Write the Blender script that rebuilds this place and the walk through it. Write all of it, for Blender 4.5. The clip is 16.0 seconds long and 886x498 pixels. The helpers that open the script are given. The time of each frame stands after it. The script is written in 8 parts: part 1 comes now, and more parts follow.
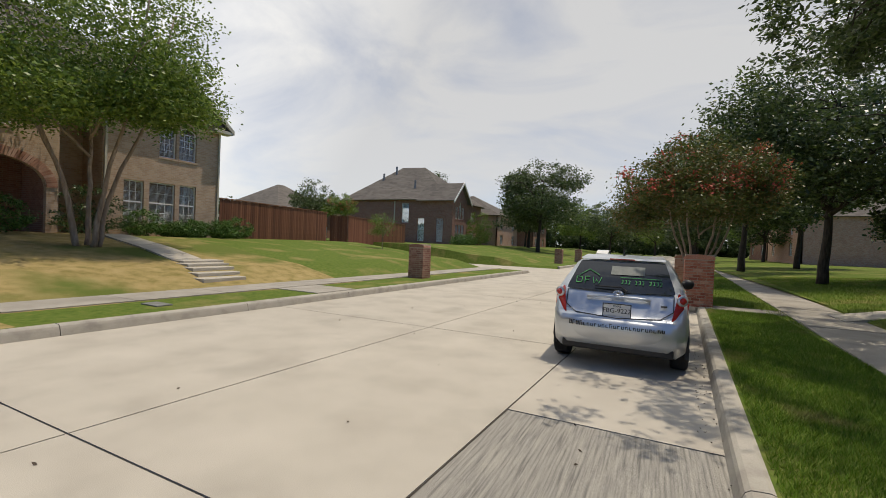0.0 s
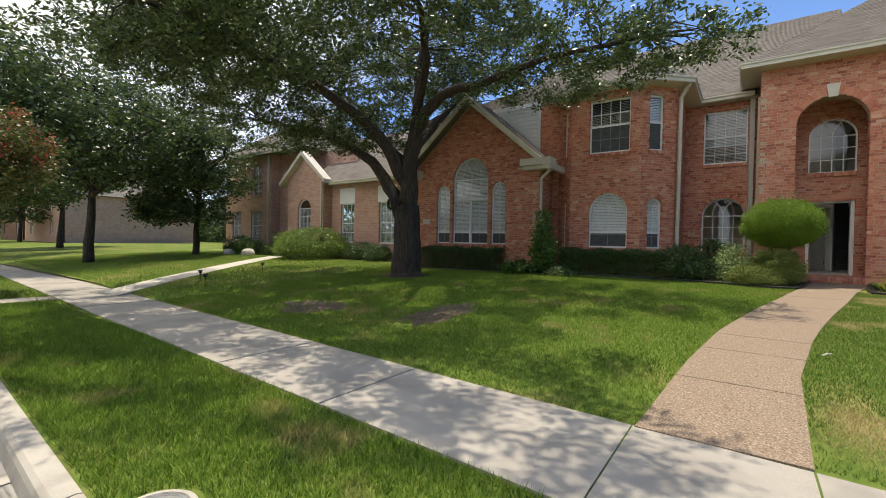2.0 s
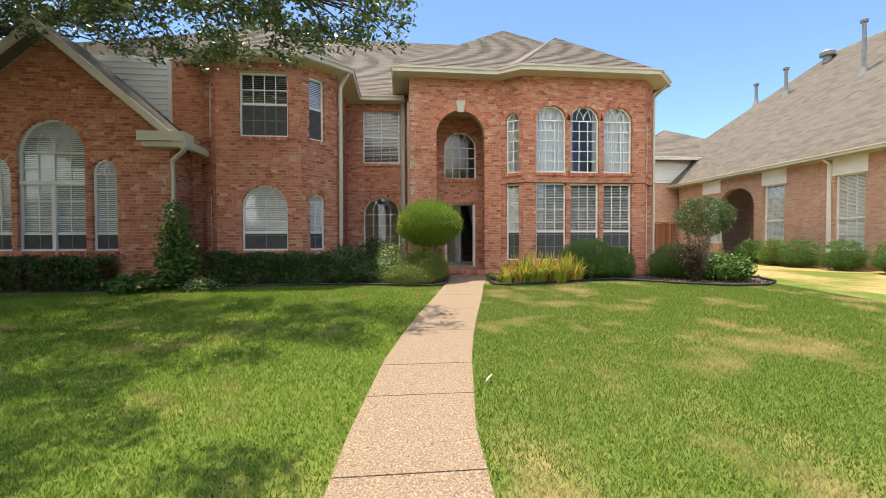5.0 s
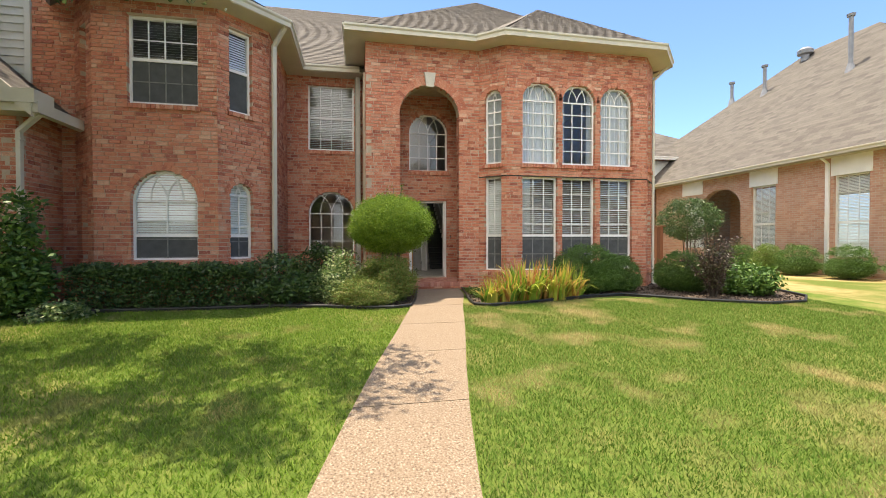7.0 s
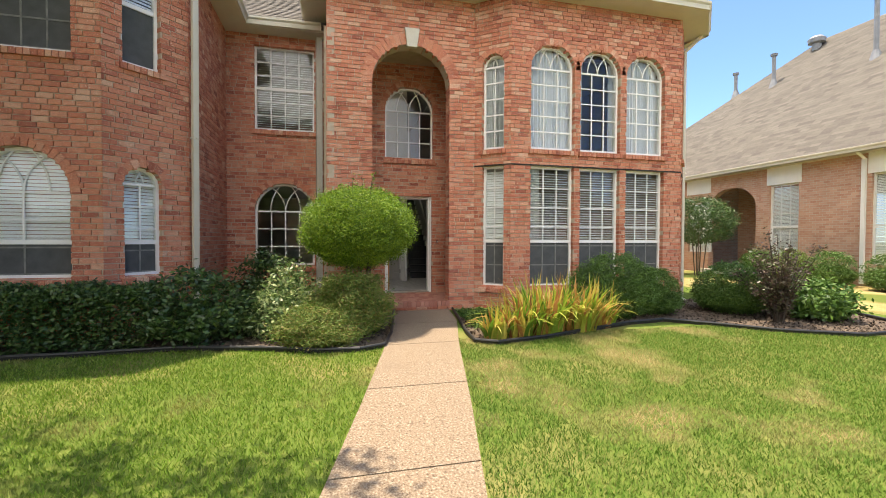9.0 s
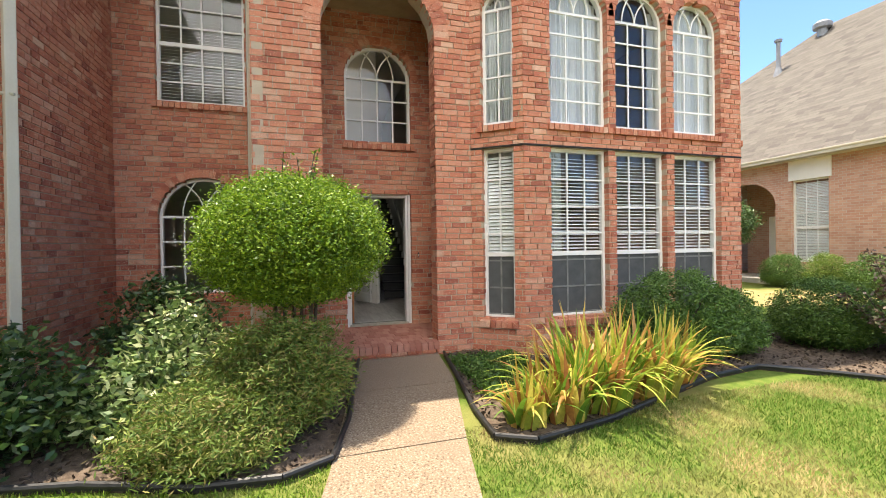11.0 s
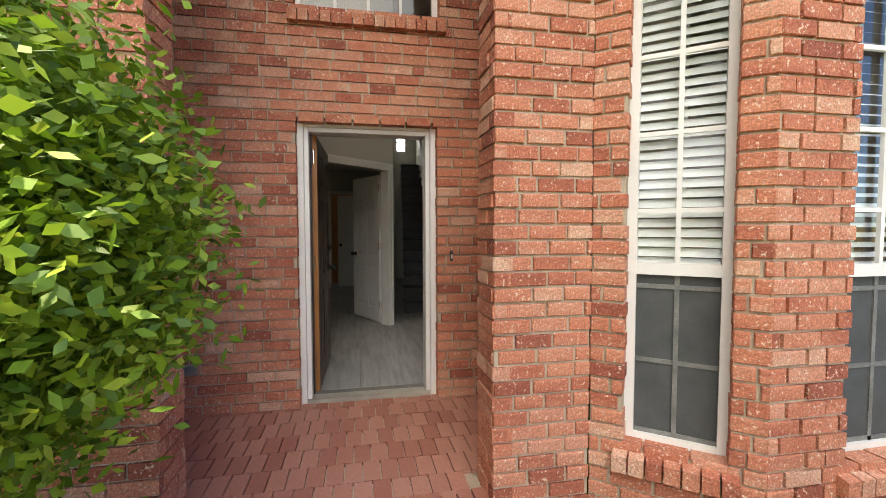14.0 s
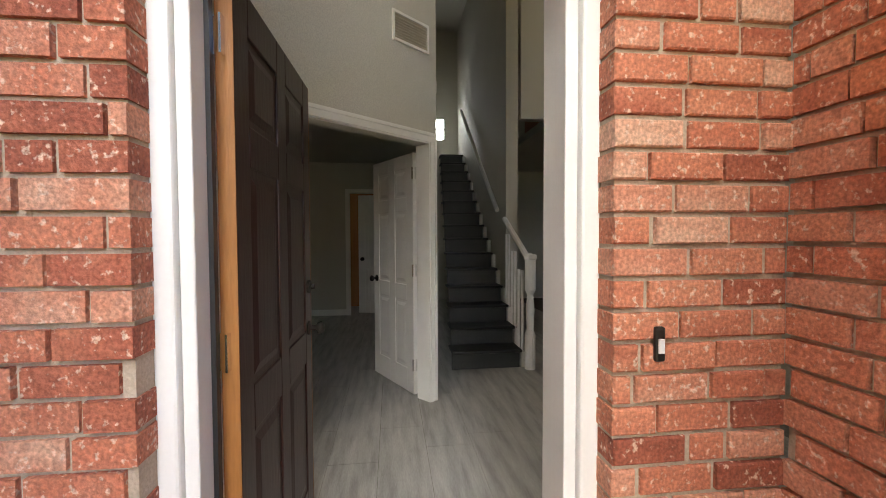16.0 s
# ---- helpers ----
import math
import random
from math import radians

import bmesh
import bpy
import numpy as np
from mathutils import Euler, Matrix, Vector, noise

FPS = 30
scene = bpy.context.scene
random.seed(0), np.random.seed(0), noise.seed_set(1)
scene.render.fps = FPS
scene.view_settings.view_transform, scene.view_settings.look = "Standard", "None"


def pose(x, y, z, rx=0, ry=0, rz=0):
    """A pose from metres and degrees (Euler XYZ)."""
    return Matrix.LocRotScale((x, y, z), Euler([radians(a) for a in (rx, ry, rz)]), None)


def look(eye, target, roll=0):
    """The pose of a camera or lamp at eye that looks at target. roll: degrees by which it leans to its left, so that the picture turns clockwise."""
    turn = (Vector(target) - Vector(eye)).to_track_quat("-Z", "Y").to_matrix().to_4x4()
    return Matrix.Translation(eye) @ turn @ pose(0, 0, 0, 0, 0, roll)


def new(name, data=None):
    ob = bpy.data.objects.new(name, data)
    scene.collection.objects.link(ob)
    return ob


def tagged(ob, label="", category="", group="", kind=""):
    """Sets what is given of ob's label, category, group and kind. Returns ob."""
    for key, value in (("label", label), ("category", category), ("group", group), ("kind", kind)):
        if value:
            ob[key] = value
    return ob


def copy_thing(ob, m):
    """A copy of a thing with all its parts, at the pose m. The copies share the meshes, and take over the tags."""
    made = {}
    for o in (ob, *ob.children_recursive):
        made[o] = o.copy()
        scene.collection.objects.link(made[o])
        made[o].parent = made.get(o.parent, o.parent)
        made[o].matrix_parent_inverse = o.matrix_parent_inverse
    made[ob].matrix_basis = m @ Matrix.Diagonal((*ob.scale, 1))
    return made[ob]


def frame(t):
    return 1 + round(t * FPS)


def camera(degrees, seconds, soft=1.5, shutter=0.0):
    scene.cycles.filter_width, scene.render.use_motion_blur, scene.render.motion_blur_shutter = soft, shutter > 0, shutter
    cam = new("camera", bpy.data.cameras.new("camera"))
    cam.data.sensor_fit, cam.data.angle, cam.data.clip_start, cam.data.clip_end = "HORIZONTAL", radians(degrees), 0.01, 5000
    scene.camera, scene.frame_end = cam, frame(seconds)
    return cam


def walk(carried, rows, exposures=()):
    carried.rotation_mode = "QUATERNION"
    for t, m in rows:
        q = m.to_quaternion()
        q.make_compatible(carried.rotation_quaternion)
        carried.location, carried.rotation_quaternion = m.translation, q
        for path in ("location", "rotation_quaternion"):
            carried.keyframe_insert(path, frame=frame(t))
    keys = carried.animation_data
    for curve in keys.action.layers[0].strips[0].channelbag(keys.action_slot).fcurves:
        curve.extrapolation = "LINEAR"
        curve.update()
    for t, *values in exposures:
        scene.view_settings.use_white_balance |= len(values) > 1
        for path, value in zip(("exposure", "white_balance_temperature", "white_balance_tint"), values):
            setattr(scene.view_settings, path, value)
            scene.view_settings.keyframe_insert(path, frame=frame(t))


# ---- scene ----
cam = camera(91.5, 16.0, soft=0.9)
# seconds, x, y, z, yaw, pitch, roll
ROWS = [
    (0.0, -0.600, 0.290, 1.550, 26.34, -0.89, -2.35),
    (0.5, -0.580, 0.249, 1.562, 5.48, -0.84, -2.25),
    (1.0, -0.720, 0.333, 1.555, -15.48, -0.66, -2.12),
    (1.5, -0.686, 0.382, 1.541, -35.99, -0.43, -1.73),
    (2.0, -0.734, 0.358, 1.614, -54.84, -0.87, -1.16),
    (2.5, -0.660, 0.324, 1.706, -71.02, -1.49, -0.70),
    (3.0, -0.405, 0.437, 1.723, -82.40, -1.65, -0.22),
    (3.5, -0.079, 0.519, 1.815, -89.12, -1.50, 0.10),
    (4.0, 0.386, 0.511, 1.825, -92.33, -1.41, 0.22),
    (6.5, 3.449, 0.413, 1.860, -99.79, -1.01, 0.06),
    (7.0, 4.077, 0.349, 1.906, -101.25, -0.97, 0.06),
    (7.5, 4.682, 0.241, 1.941, -102.22, -1.00, 0.03),
    (8.0, 5.295, 0.187, 1.988, -103.02, -1.19, -0.05),
    (8.5, 5.890, 0.055, 2.041, -103.51, -1.29, -0.20),
    (9.0, 6.467, 0.004, 2.079, -104.10, -1.21, -0.21),
    (11.5, 9.547, -0.700, 2.232, -107.57, -0.47, 0.92),
    (12.0, 10.154, -0.921, 2.258, -106.90, -0.37, 0.96),
    (12.5, 10.797, -1.059, 2.252, -105.97, -0.48, 0.97),
    (13.0, 11.423, -1.197, 2.249, -104.84, -1.10, 0.75),
    (13.5, 12.003, -1.343, 2.249, -103.15, -2.11, 0.26),
    (14.0, 12.536, -1.506, 2.261, -100.95, -2.82, 0.07),
    (14.5, 13.105, -1.614, 2.272, -97.74, -3.26, -0.48),
    (15.0, 13.740, -1.605, 2.286, -95.62, -3.80, -0.81),
    (15.5, 14.350, -1.624, 2.257, -95.13, -3.76, -0.42),
    (16.0, 14.904, -1.585, 2.303, -96.87, -1.98, 0.23),
]
walk(cam, [(t, pose(x, y, z, 90 + pitch, roll, yaw)) for t, x, y, z, yaw, pitch, roll in ROWS],
     exposures=((0.0, 0.3, 7400, 10), (1.0, 0.65, 7300, 10), (1.5, 0.95, 7300, 10), (2.5, 1.35, 7300, 10), (4.0, 1.6, 7500, 10), (7.0, 1.9, 7800, 10), (9.0, 1.95, 7800, 10), (12.0, 2.3, 7500, 10), (13.0, 2.4, 7600, 10), (13.5, 2.5, 7800, 10), (14.5, 2.55, 8000, 10), (15.0, 3.05, 7900, 10), (15.5, 3.6, 7700, 10), (16.0, 3.55, 7600, 10)))

# ---- light ----
world = bpy.data.worlds.new("sky")
scene.world = world
world.use_nodes = True
wt = world.node_tree
for n in list(wt.nodes):
    wt.nodes.remove(n)
sky = wt.nodes.new("ShaderNodeTexSky")
sky.sky_type, sky.sun_disc = "NISHITA", False
SUN_TO = Vector((0.19, 0.12, 1.0)).normalized()
sky.sun_elevation = math.asin(SUN_TO.z)
sky.sun_rotation = math.atan2(SUN_TO.x, SUN_TO.y)
sky.air_density, sky.dust_density, sky.ozone_density = 0.65, 0.1, 3.5
coord = wt.nodes.new("ShaderNodeTexCoord")
stretch = wt.nodes.new("ShaderNodeMapping")
stretch.inputs["Scale"].default_value = (1.0, 1.6, 3.2)
cloud = wt.nodes.new("ShaderNodeTexNoise")
cloud.inputs["Scale"].default_value, cloud.inputs["Detail"].default_value, cloud.inputs["Roughness"].default_value = 1.6, 8.0, 0.55
cloud.inputs["Distortion"].default_value = 0.6
sep = wt.nodes.new("ShaderNodeVectorMath")
sep.operation = "DOT_PRODUCT"
sep.inputs[1].default_value = (-0.45, 0.8, 0.42)
side = wt.nodes.new("ShaderNodeMapRange")
side.inputs["From Min"].default_value, side.inputs["From Max"].default_value = -0.05, 0.6
side.inputs["To Min"].default_value, side.inputs["To Max"].default_value = -0.6, 0.4
addc = wt.nodes.new("ShaderNodeMath")
addc.operation = "ADD"
cramp = wt.nodes.new("ShaderNodeMapRange")
cramp.inputs["From Min"].default_value, cramp.inputs["From Max"].default_value = 0.42, 0.95
cramp.inputs["To Max"].default_value = 0.85
mixc = wt.nodes.new("ShaderNodeMix")
mixc.data_type = "RGBA"
veil_dot = wt.nodes.new("ShaderNodeVectorMath")
veil_dot.operation = "DOT_PRODUCT"
veil_dot.inputs[1].default_value = (-0.75, -0.45, 0.5)
veil = wt.nodes.new("ShaderNodeMapRange")
veil.inputs["From Min"].default_value, veil.inputs["From Max"].default_value = 0.2, 0.9
veil.inputs["To Min"].default_value, veil.inputs["To Max"].default_value = 0.78, 1.6
cloud_colour = wt.nodes.new("ShaderNodeVectorMath")
cloud_colour.operation = "SCALE"
cloud_colour.inputs[0].default_value = (6.0, 6.3, 6.7)
clear = wt.nodes.new("ShaderNodeMix")
clear.data_type, clear.blend_type = "RGBA", "MULTIPLY"
clear.inputs["Factor"].default_value = 1.0
clear.inputs["B"].default_value = (0.68, 0.82, 0.97, 1)
bg = wt.nodes.new("ShaderNodeBackground")
bg.inputs["Strength"].default_value = 0.12
wo = wt.nodes.new("ShaderNodeOutputWorld")
for a, b in ((coord.outputs["Generated"], stretch.inputs["Vector"]), (stretch.outputs["Vector"], cloud.inputs["Vector"]),
             (coord.outputs["Generated"], sep.inputs[0]), (sep.outputs["Value"], side.inputs["Value"]),
             (side.outputs["Result"], addc.inputs[0]), (cloud.outputs["Fac"], addc.inputs[1]), (addc.outputs["Value"], cramp.inputs["Value"]),
             (cramp.outputs["Result"], mixc.inputs["Factor"]), (sky.outputs["Color"], clear.inputs["A"]), (clear.outputs["Result"], mixc.inputs["A"]),
             (coord.outputs["Generated"], veil_dot.inputs[0]), (veil_dot.outputs["Value"], veil.inputs["Value"]), (veil.outputs["Result"], cloud_colour.inputs["Scale"]), (cloud_colour.outputs["Vector"], mixc.inputs["B"]),
             (mixc.outputs["Result"], bg.inputs["Color"]), (bg.outputs["Background"], wo.inputs["Surface"])):
    wt.links.new(a, b)
sun_data = bpy.data.lights.new("sun", "SUN")
sun_data.energy, sun_data.angle, sun_data.color = 2.35, radians(0.6), (1.0, 0.95, 0.88)
sun = new("sun", sun_data)
sun.matrix_world = look(SUN_TO * 60, (0, 0, 0))


# ---- materials ----
def material(name, stops, scale=8.0, fine=60.0, rough=0.7, bump=0.2, metal=0.0, vary="", stretch=(1, 1, 1), blotch=None, blotch_scale=0.6,
             blotch_lo=0.5, blotch_hi=0.7, gloss=0.5, bump_scale=None, spread=0.5, translucent=0.0, grain=(0.86, 1.1)):
    """stops: colours between which noise (or a random number per piece) moves. blotch: a second colour in larger patches."""
    m = bpy.data.materials.new(name)
    m.use_nodes = True
    nt = m.node_tree
    bs = nt.nodes["Principled BSDF"]
    bs.inputs["Roughness"].default_value, bs.inputs["Metallic"].default_value = rough, metal
    bs.inputs["Specular IOR Level"].default_value = gloss
    geo = nt.nodes.new("ShaderNodeNewGeometry")
    mp = nt.nodes.new("ShaderNodeMapping")
    mp.inputs["Scale"].default_value = stretch
    tc = nt.nodes.new("ShaderNodeTexCoord")
    nt.links.new(tc.outputs["Object"], mp.inputs["Vector"])
    n1 = nt.nodes.new("ShaderNodeTexNoise")
    n1.inputs["Scale"].default_value, n1.inputs["Detail"].default_value = scale, 4.0
    n2 = nt.nodes.new("ShaderNodeTexNoise")
    n2.inputs["Scale"].default_value, n2.inputs["Detail"].default_value = fine, 3.0
    for n in (n1, n2):
        nt.links.new(mp.outputs["Vector"], n.inputs["Vector"])
    ramp = nt.nodes.new("ShaderNodeValToRGB")
    el = ramp.color_ramp.elements
    while len(el) < len(stops):
        el.new(0.5)
    for i, c in enumerate(stops):
        lo = 0.0 if vary else 0.5 - spread / 2
        el[i].position = lo + (1 - 2 * lo) * i / max(1, len(stops) - 1)
        el[i].color = (*c, 1)
    mixv = nt.nodes.new("ShaderNodeMath")
    mixv.operation, mixv.use_clamp = "MULTIPLY_ADD", False
    if vary:
        info = nt.nodes.new("ShaderNodeObjectInfo")
        add = nt.nodes.new("ShaderNodeMath")
        add.operation = "ADD"
        frac = nt.nodes.new("ShaderNodeMath")
        frac.operation = "FRACT"
        nt.links.new(geo.outputs["Random Per Island"], add.inputs[0])
        nt.links.new(info.outputs["Random"], add.inputs[1])
        nt.links.new(add.outputs[0], frac.inputs[0])
        base = frac.outputs[0]
        nt.links.new(n1.outputs["Fac"], mixv.inputs[0])
        mixv.inputs[1].default_value = 0.3
        off = nt.nodes.new("ShaderNodeMath")
        off.operation = "SUBTRACT"
        nt.links.new(base, off.inputs[0])
        off.inputs[1].default_value = 0.15
        nt.links.new(off.outputs[0], mixv.inputs[2])
        nt.links.new(mixv.outputs[0], ramp.inputs["Fac"])
    else:
        nt.links.new(n1.outputs["Fac"], ramp.inputs["Fac"])
    col = ramp.outputs["Color"]
    if blotch:
        n3 = nt.nodes.new("ShaderNodeTexNoise")
        n3.inputs["Scale"].default_value, n3.inputs["Detail"].default_value = blotch_scale, 5.0
        nt.links.new(geo.outputs["Position"], n3.inputs["Vector"])
        mr = nt.nodes.new("ShaderNodeMapRange")
        mr.inputs["From Min"].default_value, mr.inputs["From Max"].default_value = blotch_lo, blotch_hi
        nt.links.new(n3.outputs["Fac"], mr.inputs["Value"])
        mx = nt.nodes.new("ShaderNodeMix")
        mx.data_type = "RGBA"
        nt.links.new(mr.outputs["Result"], mx.inputs["Factor"])
        nt.links.new(col, mx.inputs["A"])
        mx.inputs["B"].default_value = (*blotch, 1)
        col = mx.outputs["Result"]
    # fine grain in the colour
    gm = nt.nodes.new("ShaderNodeMapRange")
    gm.inputs["From Min"].default_value, gm.inputs["From Max"].default_value = 0.3, 0.7
    gm.inputs["To Min"].default_value, gm.inputs["To Max"].default_value = grain
    nt.links.new(n2.outputs["Fac"], gm.inputs["Value"])
    mul = nt.nodes.new("ShaderNodeMix")
    mul.data_type, mul.blend_type = "RGBA", "MULTIPLY"
    mul.inputs["Factor"].default_value = 1.0
    nt.links.new(col, mul.inputs["A"])
    nt.links.new(gm.outputs["Result"], mul.inputs["B"])
    nt.links.new(mul.outputs["Result"], bs.inputs["Base Color"])
    if bump:
        bp = nt.nodes.new("ShaderNodeBump")
        bp.inputs["Strength"].default_value, bp.inputs["Distance"].default_value = bump, 0.01
        nb = n2
        if bump_scale:
            nb = nt.nodes.new("ShaderNodeTexNoise")
            nb.inputs["Scale"].default_value, nb.inputs["Detail"].default_value = bump_scale, 4.0
            nt.links.new(mp.outputs["Vector"], nb.inputs["Vector"])
        nt.links.new(nb.outputs["Fac"], bp.inputs["Height"])
        nt.links.new(bp.outputs["Normal"], bs.inputs["Normal"])
    if translucent:
        tr = nt.nodes.new("ShaderNodeBsdfTranslucent")
        nt.links.new(mul.outputs["Result"], tr.inputs["Color"])
        ms = nt.nodes.new("ShaderNodeMixShader")
        ms.inputs["Fac"].default_value = translucent
        nt.links.new(bs.outputs["BSDF"], ms.inputs[1])
        nt.links.new(tr.outputs["BSDF"], ms.inputs[2])
        nt.links.new(ms.outputs["Shader"], nt.nodes["Material Output"].inputs["Surface"])
    return m


def glass_material(name, tint=(0.96, 0.98, 0.98), clear=0.97):
    """A thin pane: part mirror by Fresnel gloss, part clear."""
    m = bpy.data.materials.new(name)
    m.use_nodes = True
    nt = m.node_tree
    nt.nodes.remove(nt.nodes["Principled BSDF"])
    tr = nt.nodes.new("ShaderNodeBsdfTransparent")
    tr.inputs["Color"].default_value = (tint[0] * clear, tint[1] * clear, tint[2] * clear, 1)
    gl = nt.nodes.new("ShaderNodeBsdfGlossy")
    gl.inputs["Roughness"].default_value = 0.01
    lw = nt.nodes.new("ShaderNodeLayerWeight")
    pw = nt.nodes.new("ShaderNodeMath")
    pw.operation = "POWER"
    pw.inputs[1].default_value = 3.5
    fr = nt.nodes.new("ShaderNodeMath")
    fr.operation = "MULTIPLY_ADD"
    fr.inputs[1].default_value, fr.inputs[2].default_value = 0.9, 0.07
    nt.links.new(lw.outputs["Facing"], pw.inputs[0])
    nt.links.new(pw.outputs["Value"], fr.inputs[0])
    ms = nt.nodes.new("ShaderNodeMixShader")
    nt.links.new(fr.outputs["Value"], ms.inputs["Fac"])
    nt.links.new(tr.outputs["BSDF"], ms.inputs[1])
    nt.links.new(gl.outputs["BSDF"], ms.inputs[2])
    nt.links.new(ms.outputs["Shader"], nt.nodes["Material Output"].inputs["Surface"])
    return m


def glow_material(name, colour, strength):
    m = bpy.data.materials.new(name)
    m.use_nodes = True
    bs = m.node_tree.nodes["Principled BSDF"]
    bs.inputs["Base Color"].default_value = (*colour, 1)
    bs.inputs["Emission Color"].default_value = (*colour, 1)
    bs.inputs["Emission Strength"].default_value = strength
    return m


BRICK = material("red_brick", [(0.31, 0.085, 0.05), (0.48, 0.15, 0.085), (0.57, 0.21, 0.122), (0.4, 0.112, 0.064), (0.6, 0.245, 0.145), (0.53, 0.175, 0.1), (0.61, 0.285, 0.185), (0.55, 0.21, 0.125), (0.66, 0.39, 0.27)],
                 scale=9, fine=110, rough=0.85, bump=0.8, vary="piece", bump_scale=55, blotch=(0.72, 0.5, 0.38), blotch_scale=60, blotch_lo=0.59, blotch_hi=0.68, grain=(0.62, 1.25))
MORTAR = material("mortar", [(0.42, 0.33, 0.24), (0.53, 0.44, 0.34)], scale=6, fine=120, rough=0.95, bump=0.4)
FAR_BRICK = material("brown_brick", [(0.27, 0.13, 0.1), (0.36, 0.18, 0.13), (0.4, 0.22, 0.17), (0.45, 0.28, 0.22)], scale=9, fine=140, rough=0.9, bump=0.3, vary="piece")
PINK_BRICK = material("pink_brick", [(0.36, 0.17, 0.11), (0.45, 0.23, 0.16), (0.5, 0.29, 0.21), (0.55, 0.36, 0.28)], scale=9, fine=140, rough=0.9, bump=0.3, vary="piece")
WHITE = material("white_paint", [(0.74, 0.73, 0.7), (0.82, 0.81, 0.78)], scale=3, fine=80, rough=0.45, bump=0.02, grain=(0.98, 1.01))
CREAM = material("cream_paint", [(0.5, 0.46, 0.37), (0.57, 0.53, 0.43)], scale=3, fine=60, rough=0.5, bump=0.03, grain=(0.97, 1.02))
SIDING = material("siding_paint", [(0.6, 0.61, 0.58), (0.68, 0.68, 0.65)], scale=4, fine=70, rough=0.6, bump=0.1)
SHINGLE = material("roof_shingle", [(0.115, 0.1, 0.085), (0.15, 0.132, 0.112), (0.175, 0.155, 0.132), (0.135, 0.118, 0.1)], scale=6, fine=120, rough=0.95, bump=0.6, vary="piece")
CONCRETE = material("pale_concrete", [(0.4, 0.36, 0.3), (0.47, 0.43, 0.36), (0.52, 0.475, 0.4)], scale=1.3, fine=150, rough=0.9, bump=0.25, blotch=(0.33, 0.3, 0.25), blotch_scale=0.9, blotch_lo=0.55, blotch_hi=0.85)
PAVING = material("weathered_paving", [(0.29, 0.265, 0.225), (0.36, 0.33, 0.28), (0.41, 0.375, 0.32)], scale=1.8, fine=150, rough=0.92, bump=0.3, blotch=(0.23, 0.21, 0.18), blotch_scale=1.3, blotch_lo=0.52, blotch_hi=0.8)
TINED = material("tined_concrete", [(0.2, 0.19, 0.17), (0.36, 0.34, 0.3), (0.46, 0.43, 0.37)], scale=5, fine=60, rough=0.95, bump=0.8, stretch=(11, 0.4, 1), spread=0.4)
KERB = material("kerb_concrete", [(0.3, 0.27, 0.23), (0.41, 0.38, 0.32), (0.46, 0.42, 0.36)], scale=4, fine=130, rough=0.95, bump=0.35, blotch=(0.22, 0.2, 0.17), blotch_scale=2.2, blotch_lo=0.58, blotch_hi=0.8)
AGGREGATE = material("exposed_aggregate", [(0.11, 0.07, 0.043), (0.23, 0.162, 0.107), (0.285, 0.215, 0.147), (0.42, 0.345, 0.257)], scale=62, fine=170, rough=0.9, bump=0.9, spread=0.4, bump_scale=70,
                     blotch=(0.22, 0.16, 0.11), blotch_scale=1.1, blotch_lo=0.58, blotch_hi=0.85, grain=(0.75, 1.15))
JOINT = material("joint_tar", [(0.03, 0.025, 0.02), (0.07, 0.06, 0.05)], scale=30, fine=90, rough=1.0, bump=0.2)
LAWN = material("lawn", [(0.07, 0.115, 0.02), (0.11, 0.16, 0.03), (0.16, 0.185, 0.045)], scale=9, fine=90, rough=1.0, bump=0.8, gloss=0.1, blotch=(0.3, 0.24, 0.1), blotch_scale=0.75, blotch_lo=0.52, blotch_hi=0.78)
DRY_LAWN = material("dry_lawn", [(0.2, 0.17, 0.055), (0.34, 0.26, 0.11), (0.42, 0.32, 0.15)], scale=3, fine=70, rough=1.0, bump=0.6, gloss=0.1, blotch=(0.12, 0.15, 0.035), blotch_scale=0.28, blotch_lo=0.5, blotch_hi=0.62)
BLADE = material("grass_blade", [(0.085, 0.165, 0.016), (0.13, 0.235, 0.024), (0.19, 0.3, 0.038), (0.3, 0.35, 0.085)], scale=2, fine=40, rough=0.7, bump=0, vary="piece", gloss=0.2, translucent=0.3,
                 blotch=(0.38, 0.3, 0.13), blotch_scale=1.1, blotch_lo=0.57, blotch_hi=0.72)
DRY_BLADE = material("dry_grass_blade", [(0.07, 0.15, 0.018), (0.105, 0.2, 0.028), (0.16, 0.25, 0.045), (0.3, 0.3, 0.1)], scale=2, fine=40, rough=0.8, bump=0, vary="piece", gloss=0.2, translucent=0.3,
                     blotch=(0.5, 0.385, 0.19), blotch_scale=0.85, blotch_lo=0.53, blotch_hi=0.66)
SOIL = material("soil", [(0.06, 0.04, 0.028), (0.11, 0.078, 0.055), (0.19, 0.14, 0.1)], scale=14, fine=90, rough=1.0, bump=1.0)
MULCH = material("mulch", [(0.03, 0.02, 0.015), (0.07, 0.05, 0.035), (0.13, 0.1, 0.075)], scale=25, fine=110, rough=1.0, bump=0.8, vary="piece")
BARK = material("oak_bark", [(0.022, 0.016, 0.012), (0.05, 0.039, 0.03), (0.085, 0.07, 0.055)], scale=7, fine=30, rough=1.0, bump=1.0, stretch=(3, 3, 0.5), bump_scale=14)
STEM_BARK = material("shrub_bark", [(0.07, 0.045, 0.03), (0.12, 0.085, 0.06), (0.17, 0.13, 0.1)], scale=8, fine=60, rough=0.9, bump=0.4, stretch=(3, 3, 0.6))
